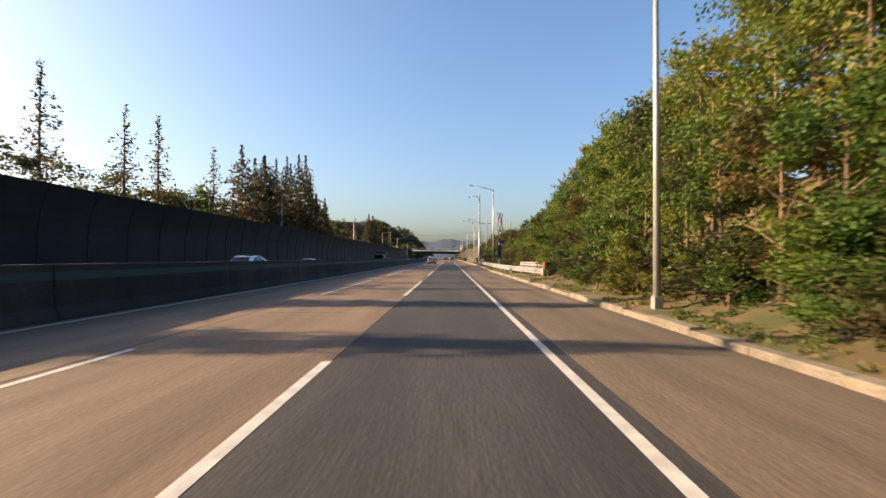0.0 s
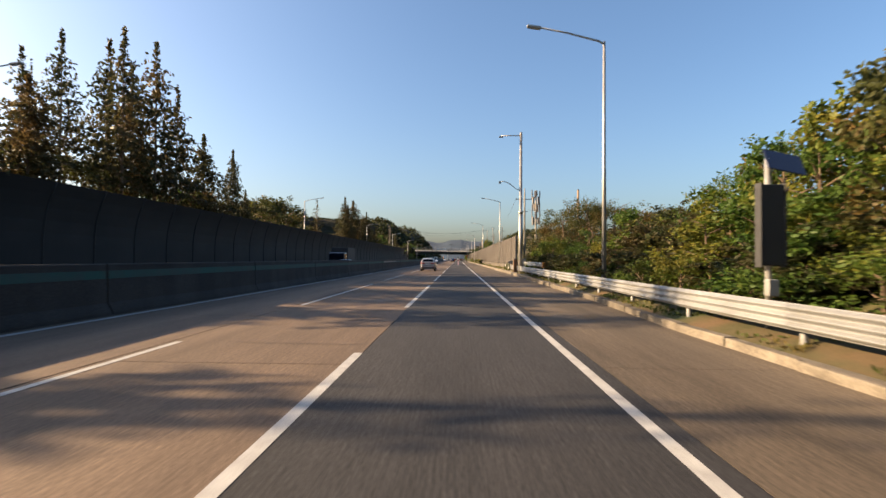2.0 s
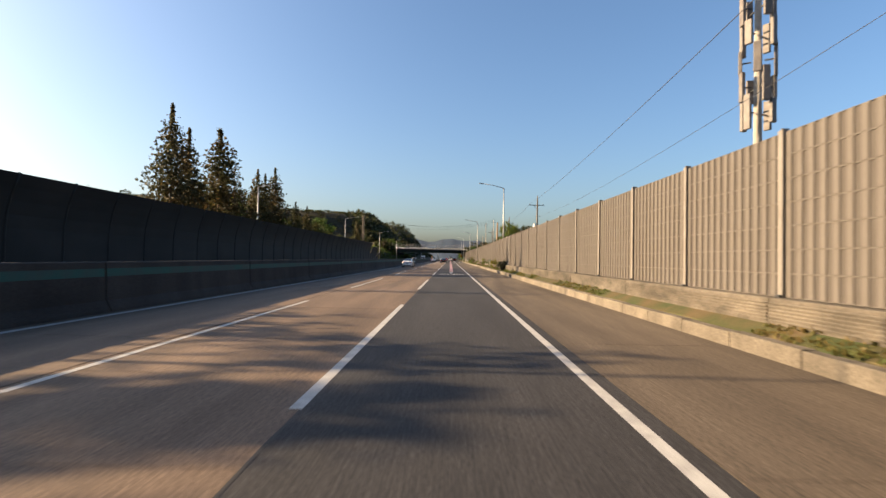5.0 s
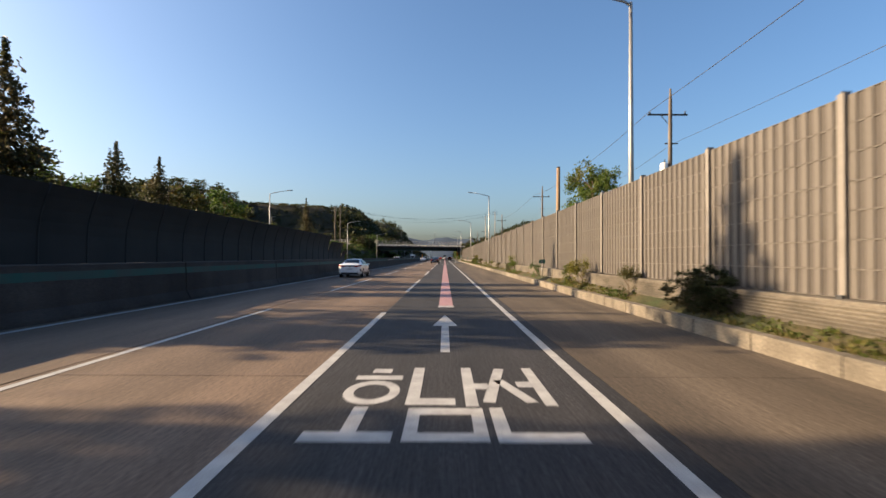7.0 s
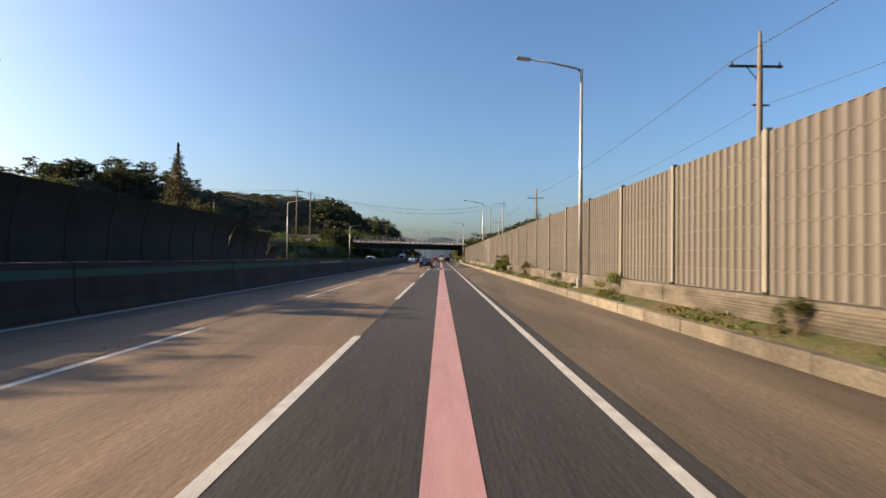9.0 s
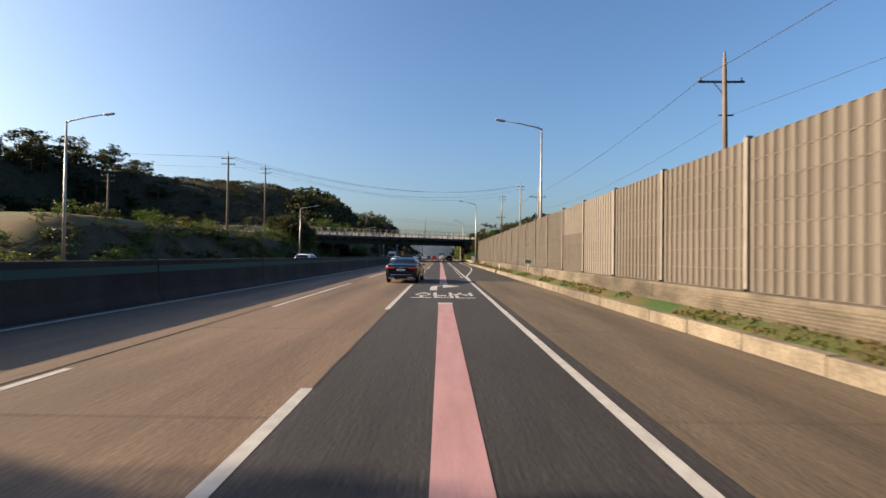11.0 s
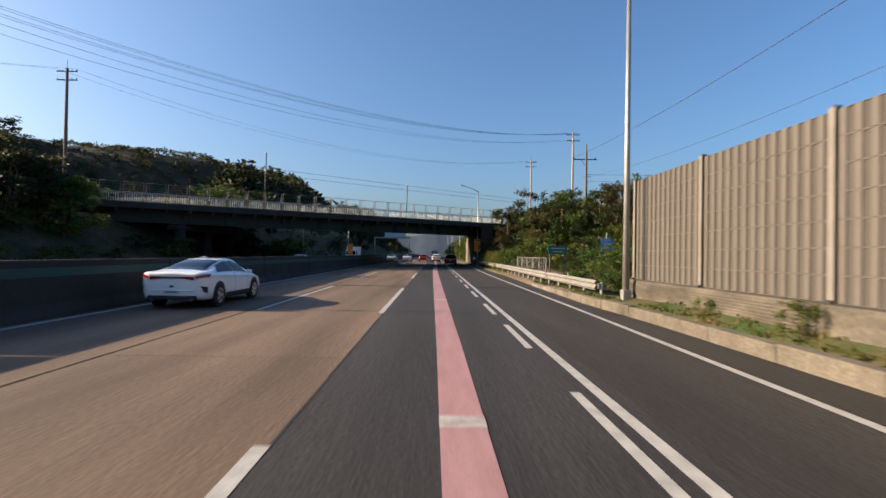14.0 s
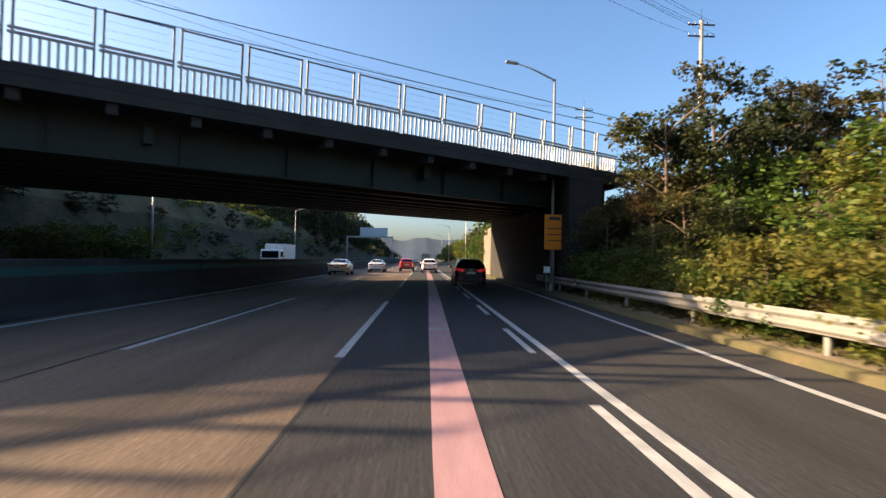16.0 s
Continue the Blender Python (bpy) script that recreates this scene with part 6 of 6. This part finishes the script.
# wooded bank on the exit side
TOPS = ([-20, 0, 16, 30, 39, 43, 47, 55, 64, 70, 80, 88, 93, 98, 104, 112], [11.5, 11.5, 12.0, 11.6, 10.4, 8.8, 8.2, 7.5, 6.7, 4.9, 4.7, 5.4, 6.8, 6.2, 4.2, 3.8])
for y in np.arange(-6, 66, 2.3):
    for x, f in ((8.1, 0.46), (9.7, 0.80), (11.8, 1.0), (14.6, 1.02)):
        xx, yy = x + R.uniform(-0.6, 0.6) + (0.6 if y > 22 else 0.0), float(y) + R.uniform(-1, 1)
        top = float(np.interp(yy, *TOPS)) * f * R.uniform(0.88, 1.06)
        g = height(xx, yy)
        h = max(top - g, 1.6)
        if h > 6.5:
            if int(round((y + 6) / 2.3)) % 4 != 3 or x < 11:
                tree("tall", xx, yy, h, 0.95, BANK if x > 11 else None, x < 13 and (x > 11 or (x > 9 and R.random() < 0.5)))
            continue
        tree(R.choice(["green", "green", "green", "olive"]), xx, yy, h, min(1.5, max(0.9, 4.2 / h)), BANK if x > 11 else None, x < 13 and (yy > 42 or x > 11))
    for x in (6.8, 7.6, 8.3) if y < 23 else (7.4, 8.2, 9.2):
        if y < 23 and R.random() < 0.28:
            continue
        tree(R.choice(["shrub", "shrub", "brown_shrub", "yellow_shrub"]), x + R.uniform(-0.3, 0.3), float(y) + R.uniform(-1, 1), R.uniform(0.9, 1.7), R.uniform(1, 1.4))
for y in np.arange(66, 118, 2.6):
    # the dark kind is mixed in to colour these rows as shaded
    for x, f, ks in ((8.3, 0.5, ["green", "dark", "green"]), (10.6, 0.85, ["airy_green", "green", "airy_green", "dark"] if y < 86 else ["airy", "airy", "olive"]), (13.4, 1.0, ["airy_green", "airy_green", "olive"] if y < 86 else ["airy", "airy", "olive"]), (17, 0.8, ["olive", "dark"])):
        if R.random() < 0.3 or (x < 9 and y > 98):
            continue
        yy = float(y) + R.uniform(-1, 1)
        tree(R.choice(ks), x + R.uniform(-0.7, 0.7), yy, max(2.0, float(np.interp(yy, *TOPS)) * f * R.uniform(0.85, 1.1)), 1.15, BANK if x > 15 else None)
    if y < 99:
        tree(R.choice(["brown_shrub", "shrub"]), 7.1 + R.uniform(-0.3, 0.3), float(y), R.uniform(0.8, 1.3), 1.3)
for x, y, h in ((9.8, 93.2, 6.4), (10.6, 96.4, 6.0), (9.1, 98.6, 4.9), (11.6, 91.5, 6.8), (11.0, 100.8, 4.8), (13.2, 97.2, 6.0), (12.6, 94.4, 6.6)):
    tree("airy", x, y, h, 0.95)
# dark undergrowth behind the kerb and the rail
for i in range(120):
    x, y = R.uniform(6.5, 8.4), R.uniform(-6, 40)
    if noise.noise((x * 0.5, y * 0.22, 7.0)) > -0.18:
        tree(("dark", "green", "dark", "olive")[i % 4], x + (0.5 if y > 24 else 0), y, R.uniform(0.9, 1.7), 1.7, BANK)
for i in range(110):
    x, y = R.uniform(6.75, 9.0), R.uniform(46, 99)
    tree("dark", x, y, R.uniform(1.1, 1.9), 1.7, BANK)
for i in range(70):
    x, y = R.uniform(9.5, 19), R.uniform(62, 106)
    tree("dark", x, y, R.uniform(2.2, 3.4), 1.5, BANK)
# behind the noise wall
for x, y, h, k in ((8.7, 189.6, 5.9, "green"), (8.4, 191.0, 6.1, "green"), (9.2, 188.6, 5.4, "olive"), (9.9, 259.2, 5.6, "airy"), (18, 236, 6, "olive"), (16, 300, 5, "olive")):
    tree(k, x, y, h, 0.66 if y < 200 else 0.42 if y < 260 and x < 10 else 1.0)
# shrubs along the foot of the wall
for y, h, k in ((104.7, 0.8, "yellow_shrub"), (106.2, 0.7, "shrub"), (171.9, 1.05, "dark"), (172.5, 1.15, "dark"), (173.2, 1.0, "dark"), (172.2, 0.8, "dark"), (172.85, 0.85, "dark"), (177, 0.95, "brown_shrub"), (182.3, 1.2, "shrub"), (184, 1.0, "yellow_shrub"), (193, 0.9, "shrub"), (203.5, 1.3, "shrub"), (206, 0.8, "brown_shrub"),
                (241, 1.0, "brown_shrub"), (248.5, 0.62, "shrub"), (253.2, 1.5, "shrub"), (253.6, 1.6, "dark"), (254.1, 1.4, "shrub"), (320.6, 0.5, "brown_shrub"), (330, 0.75, "yellow_shrub"), (333, 0.5, "shrub"), (215, 0.7, "brown_shrub"), (224, 0.9, "shrub"), (232, 0.7, "yellow_shrub")):
    tree(k, 5.82, y, h, 0.75 if "shrub" in k else 1.35 if y < 200 else 1.3)
# tall trees behind the dark wall
for y, top, k in ((8, 13, "conifer"), (16, 14.5, "conifer"), (24, 15, "thin"), (30, 14.5, "thin"), (38.5, 14.3, "thin"), (43.3, 14.6, "thin"), (53, 14, "thin"), (61.4, 15.9, "open_conifer"), (66.3, 15.2, "open_conifer"), (70.3, 16.4, "conifer"), (77, 13, "conifer"),
                  (84.6, 19.4, "open_conifer"), (88.8, 20.2, "open_conifer"), (92.6, 17.6, "open_conifer"), (98, 14.4, "conifer"), (104.4, 14.2, "conifer"), (108, 10, "conifer"), (141, 12.8, "thin"), (163, 15.9, "conifer"), (166.2, 14.4, "conifer"), (173.5, 16.2, "conifer"), (177, 12.5, "thin"),
                  (183.4, 13.3, "conifer"), (186.6, 13.2, "conifer"), (191.5, 14.9, "conifer"), (202, 11, "conifer"), (207.5, 10.8, "conifer"), (257, 12.8, "conifer")):
    x = -26.6 + R.uniform(-0.5, 0.5)
    tree(k, x, y, top - height(x, y), (1.05 if 95 < y < 100 or 200 < y < 204 else 0.9 if 181 < y < 210 else 0.72 if 95 < y < 150 else 0.85 if 80 < y < 95 else R.uniform(1.0, 1.25) if 40 < y < 95 else 0.8 if y <= 40 else 0.68 if y > 180 else 1.25 if 170 < y < 175 else 0.7 if y > 175 else 0.85) if "conifer" in k else 1.15)
for y in np.arange(2, 268, 3.4):
    yy = float(y) + R.uniform(-1, 1)
    top = float(np.interp(yy, [0, 60, 110, 124, 135, 143, 161, 178, 183, 190, 195, 200, 216, 228, 233, 258, 264], [9.2, 9.0, 9.0, 11.2, 10.0, 6.6, 6.4, 7.9, 10.4, 10.2, 8.2, 8.4, 9.7, 9.2, 7.2, 7.2, 8.6])) * R.uniform(0.85, 1.05)
    x = -29.0 + R.uniform(-1.0, 1.0)
    tree(R.choice(["olive", "olive", "airy", "green"]), x, yy, top - height(x, yy), 1.2, ROW, True)
for x, y, top in ((-29.4, 82.4, 18.4), (-29.0, 86.8, 19.6), (-29.6, 90.8, 19.0), (-29.2, 78.8, 15.6)):
    tree("open_conifer", x, y, top - height(x, y), 0.8)
# slope and hill trees past the end of the dark wall
for i in range(34):
    x, y = R.uniform(-60, -28), R.uniform(268, 284)
    tree(R.choice(["dark", "dark", "olive", "dark"]), x, y, R.uniform(3.2, 5.2), 1.35, HILL if x < -34 or i % 2 else None)
for i in range(150):
    x, y = (R.uniform(-215, -136), R.uniform(350, 490)) if i % 2 else (R.uniform(-160, -122), R.uniform(385, 470))
    tree(R.choice(["dark", "dark", "dark", "olive"]), x, y, R.uniform(6, 9.5), 1.5, HILL)
for i in range(60):
    x, y = R.uniform(-116, -52), R.uniform(330, 450)
    tree(R.choice(["dark", "dark", "olive"]), x, y, R.uniform(2.5, 4.5), 1.6, HILL)
# mostly dark leaves, standing for the shaded side of this clump
for i in range(16):
    tree("dark" if i % 4 else "green", -31.8 + R.uniform(-4.2, 4.2), 359.5 + R.uniform(-3, 3), R.uniform(4.0, 5.4), 1.2)
for i in range(170):
    y = R.uniform(284, 364)
    tree(R.choice(["shrub", "brown_shrub", "shrub", "brown_shrub", "yellow_shrub"]), R.uniform(-33, -25.2), y, R.uniform(0.6, 1.4), 1.5, HILL if i % 4 else None)
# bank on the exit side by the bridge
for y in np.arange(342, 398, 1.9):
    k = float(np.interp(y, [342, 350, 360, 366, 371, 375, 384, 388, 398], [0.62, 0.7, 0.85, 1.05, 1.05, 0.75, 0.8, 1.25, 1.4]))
    # dark leaves replace green on this bank, shade put in as leaf colour
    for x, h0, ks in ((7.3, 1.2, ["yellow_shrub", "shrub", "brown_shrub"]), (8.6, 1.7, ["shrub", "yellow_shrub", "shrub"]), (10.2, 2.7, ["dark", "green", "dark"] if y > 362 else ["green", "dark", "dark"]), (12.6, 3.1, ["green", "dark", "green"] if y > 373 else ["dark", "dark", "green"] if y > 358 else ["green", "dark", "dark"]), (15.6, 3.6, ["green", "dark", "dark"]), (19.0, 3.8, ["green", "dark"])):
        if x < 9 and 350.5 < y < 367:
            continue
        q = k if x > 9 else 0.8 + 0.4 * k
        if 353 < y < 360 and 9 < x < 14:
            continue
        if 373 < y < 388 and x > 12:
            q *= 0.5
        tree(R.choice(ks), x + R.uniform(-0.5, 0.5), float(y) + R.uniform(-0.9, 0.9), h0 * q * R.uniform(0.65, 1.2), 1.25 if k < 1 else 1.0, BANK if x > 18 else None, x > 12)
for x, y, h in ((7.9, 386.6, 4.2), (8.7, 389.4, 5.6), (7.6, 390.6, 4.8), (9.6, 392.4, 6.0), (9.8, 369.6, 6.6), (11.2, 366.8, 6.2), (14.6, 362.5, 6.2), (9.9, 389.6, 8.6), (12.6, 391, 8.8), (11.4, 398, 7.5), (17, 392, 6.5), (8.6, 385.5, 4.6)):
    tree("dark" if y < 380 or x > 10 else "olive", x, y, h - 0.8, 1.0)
tree("green", 10.7, 367.9, 6.6, 1.0)
tree("olive", 9.6, 366.4, 5.4, 0.8)
for i in range(110):
    x, y = R.uniform(10.9, 17), R.uniform(350, 396)
    if y < 359.5 and x < 12.9:
        continue
    tree(R.choice(["shrub", "yellow_shrub", "shrub", "shrub", "dark"]), x, y, R.uniform(1.2, 2.3), 1.4)
for y in np.arange(369, 397, 1.5):
    tree(R.choice(["yellow_shrub", "shrub", "yellow_shrub"]), 7.25 + R.uniform(-0.25, 0.3), float(y), R.uniform(1.3, 2.1), 1.15)
# dark leaf colour here stands for shade on the slope by the bridge
for i in range(60):
    tree(R.choice(["dark", "dark", "shrub"]), R.uniform(-38, -25.4), R.uniform(368, 412), R.uniform(1.4, 2.6), 1.6, HILL)
for y in np.arange(401, 417, 1.3):
    tree(R.choice(["yellow_shrub", "yellow_shrub", "shrub"]), -25.7 + R.uniform(-0.5, 0.4), float(y), R.uniform(2.2, 3.2), 1.2)
for i in range(70):
    tree(R.choice(["dark", "dark", "shrub"]), R.uniform(-36, -25.6), R.uniform(412, 500), R.uniform(1.0, 2.2), 1.5, HILL)
# beyond the bridge
for y in np.arange(423, 480, 3.0):
    tree(R.choice(["green", "green", "olive"]), 8.2 + R.uniform(-0.4, 0.6), float(y), R.uniform(4.2, 5.8), 1.1, None, True)
for y in np.arange(418, 640, 6.0):
    tree(R.choice(["green", "olive"]), 10.5 + R.uniform(-1.2, 2.5), float(y), R.uniform(5, 7.5), 1.2, FAR)
    tree(R.choice(["dark", "dark", "olive"]), -29 + R.uniform(-5, 2), float(y), R.uniform(8, 11.5) * (0.25 if y < 500 else 0.9), 1.2, FAR)
    tree("dark", -37 + R.uniform(-4, 3), float(y) + 3, R.uniform(10, 14) * (0.25 if y < 500 else 0.8), 1.2, FAR)

join_mass("bank_woods", BANK, "trees standing thick on the roadside bank")
join_mass("wall_woods", ROW, "olive autumn trees standing close behind the dark wall")
join_mass("hill_woods", HILL, "dark trees and scrub on the slope")
join_mass("roadside_woods", FAR, "trees lining the road beyond the bridge")

# far woods, one mass of crowns on the hills
def far_woods():
    pts = []
    while len(pts) < 6000:
        x, y = (R.uniform(-330, 240), R.uniform(430, 1150)) if len(pts) % 3 else (R.uniform(-250, -48), R.uniform(480, 640))
        if (-142 < x < -72 and y < 590) or -34 < x < 16 or (abs(x) < 60 and y < 470):
            continue
        z = height(x, y)
        pts.append((x, y, z + R.uniform(1.5, 5)))
    return leaf_mesh("far_woods", pts, (4.2, 4.2, 3.4), 28, 1.15, L_DARK)


tagged(new("far_woods", far_woods()), "dark wooded hills beyond the bridge", "woods", kind="stuff")


def hill_scrub():
    pts = []
    while len(pts) < 1500:
        x, y = R.uniform(-145, -50), R.uniform(452, 600)
        z = height(x, y)
        if z > 5:
            pts.append((x, y, z + R.uniform(0.1, 0.9)))
    return leaf_mesh("hill_scrub", pts, (2.4, 2.4, 0.7), 26, 0.42, L_DARK)


tagged(new("hill_scrub", hill_scrub()), "low dark scrub on the open ridge", "scrub", kind="stuff")


def mountains(name, y, seed, hgt, material, x0, x1):
    v, f, n = [], [], 220
    for i in range(n + 1):
        x = x0 + (x1 - x0) * i / n
        z = hgt * (0.55 + 0.5 * noise.noise((i * 0.034, seed, 0)) + 0.12 * noise.noise((i * 0.13, seed, 2)) + 0.03 * noise.noise((i * 0.5, seed, 5)))
        v += [(x, y - 300, -2), (x, y, max(z, 4)), (x, y + 300, -2)]
    for i in range(n):
        a = 3 * i
        f += [(a, a + 3, a + 4, a + 1), (a + 1, a + 4, a + 5, a + 2)]
    ob = new(name, mesh_of(name, v, f, material, True))
    tagged(ob, "hazy blue mountains on the horizon", "mountains", kind="structure")


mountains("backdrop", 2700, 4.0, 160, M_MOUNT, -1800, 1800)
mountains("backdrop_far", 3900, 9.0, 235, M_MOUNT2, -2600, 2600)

# grass and weeds on the verge
def grass():
    c = []
    for i in range(8200):
        y = R.uniform(-10, 345)
        x = kerb_x(y) + R.uniform(0.30, 0.66) if y > 100 else kerb_x(y) + R.uniform(0.3, 2.2)
        if noise.noise((x * 0.8, y * 0.35, 0)) < -0.08:
            continue
        c.append((x, y, height(max(x, 5.66), y) + 0.05))
    for i in range(1600):
        y = R.uniform(343, 396)
        x = kerb_x(y) + R.uniform(0.3, 2.6)
        if not 351.5 < y < 367:
            c.append((x, y, height(max(x, 5.66), y) + 0.05))
    return leaf_mesh("verge_grass", c, (0.2, 0.2, 0.05), 9, 0.05, L_GRASS, -1.1, 1.2)


tagged(new("verge_grass", grass()), "patchy dry grass and weeds along the verge", "grass", kind="stuff")

# ---- kerb stones and road slabs ----
kerb = thing("kerb", ID, "worn pale concrete kerb stones beside the road", "kerb", kind="structure")
ks_me = bm_mesh("kerb_stone", box_bm(0.27, 1.985, 0.62, 0.135, 1.0, -0.01, 0.035), M_KERB)
y = -16.0
while y < 400:
    if y < 349:
        x, x2 = kerb_x(y), kerb_x(y + 2)
        part("kerb_stone", ks_me, kerb, pose(x, y, kerb_z(y + 1) - 0.30 + R.uniform(-0.012, 0.012) * (2.6 if y < 66 else 1), R.uniform(-0.25, 0.25) * (3 if y < 66 else 1), R.uniform(-1.2, 1.2) * (3 if y < 66 else 1), -math.degrees(math.atan2(x2 - x, 2)) + R.uniform(-0.25, 0.25)))
    y += 2.0
LIE = [5.65, 6.0, 6.8, 7.6, 8.4]


def verge_strip(name, y0, y1, material, label):
    """A strip of earth from the back of the kerb to the wall or slope, lying on the ground."""
    q = np.arange(y0, y1 + 0.1, 3.0)
    wide = [0.2, 0.6, 1.0, 1.5, 2.4] if y0 < 100 else [0.2, 0.35, 0.5, 0.65, 0.8] if y0 < 341 else [0.0, 0.3, 0.6, 0.9, 1.3]
    v = []
    for y in q:
        for i, dx in enumerate(wide):
            x = kerb_x(y) + dx + (0.07 * noise.noise((0, y * 0.5, 1)) if i == 0 else 0)
            z = (kerb_z(y) - 0.05 if y0 < 341 else 0.006) if i == 0 else max(kerb_z(y) - 0.03, float(np.interp(x, LIE, [height(g, y) for g in LIE])) + 0.025)
            v.append((x, y, z))
    n = len(wide)
    ob = new(name, mesh_of(name, v, [(n * i + c, n * i + c + 1, n * i + c + n + 1, n * i + c + n) for i in range(len(q) - 1) for c in range(n - 1)], material, True))
    tagged(ob, label, "verge", kind="structure")


verge_strip("verge", -16, 137, M_VERGE, "narrow dry verge of soil and grass")
verge_strip("verge_dry", 137, 260, M_DRY, "narrow verge of dry grass and soil")
verge_strip("verge_turf", 260, 341, M_TURF, "narrow strip of patchy green turf")
verge_strip("verge_far", 341, 401, M_SAND, "sandy verge with sparse dry grass")
SL = 6.0


def slab_me(w):
    return bm_mesh("concrete_slab", box_bm(w - 0.014, SL - 0.012, 0.06, 0, SL / 2, -0.031, 0.0), M_CONC)


lanes = [(-3.53, slab_me(3.80)), (-7.43, slab_me(3.96))]
sh_me = bm_mesh("shoulder_slab", box_bm(3.42, SL - 0.012, 0.06, 1.71, SL / 2, -0.031), M_SHOULD)
for k in range(72):
    y = -18 + k * SL
    for x, me in lanes:
        part("concrete_slab", me, road, pose(x, y, R.uniform(-0.0015, 0.0015)))
    if y < 285:
        part("shoulder_slab", sh_me, road, pose(2.12, y, 0))
part("concrete_far", box_me("concrete_far", (7.75, ROAD_END - 414, 0.06), (-5.52, 414 + (ROAD_END - 414) / 2, -0.031), M_CONC), road, kind="stuff")
part("opposite_lanes", box_me("opposite_lanes", (13.6, ROAD_END + 40, 0.06), (-16.85, ROAD_END / 2 - 20, -0.031), M_CONC), road, label="opposite carriageway of concrete")

# lighter repair patches and sealed cracks on the concrete
for x, y, w, l in ((-3.93, 316.55, 2.3, 1.05), (-6.6, 121.0, 1.9, 0.6)):
    bm = bmesh.new()
    n = 10
    lo = [bm.verts.new((x - w / 2 + w * k / n, y - l / 2 + R.uniform(-0.05, 0.05), 0.004)) for k in range(n + 1)]
    hi = [bm.verts.new((x - w / 2 + w * k / n, y + l / 2 + R.uniform(-0.05, 0.05), 0.004)) for k in range(n + 1)]
    for k in range(n):
        bm.faces.new((lo[k], lo[k + 1], hi[k + 1], hi[k]))
    part("repair_patch", bm_mesh("repair_patch", bm, M_PATCH), road, label="paler concrete repair patch")
for i in range(22):
    x, y = R.choice((-3.5, -7.4, 3.6)) + R.uniform(-1.0, 1.0), R.uniform(4, 380)
    if x > 0 and y > 280:
        continue
    pts, a = [], R.uniform(-0.15, 0.15)
    for k in range(14):
        pts.append((x, y))
        a = 0.7 * a + R.uniform(-0.3, 0.3)
        x, y = x + 0.22 * math.cos(a), y + 0.22 * math.sin(a)
    part("sealed_crack", strip_me("sealed_crack", pts, R.uniform(0.01, 0.02), 0.0045, M_SEAL), road)

# worn joints between the lanes
for x, y0, y1, w in ((-1.625, 60, 420, 0.035), (-5.40, 225, 420, 0.028)):
    pts = [(x + 0.018 * noise.noise((y * 0.9, x, 0)) + 0.012 * noise.noise((y * 3.1, x, 4)), float(y)) for y in np.arange(y0, y1, 0.5)]
    part("lane_joint", strip_me("lane_joint", pts, w, 0.0025, M_SEAL), road, label="dark ragged joint between the lanes")
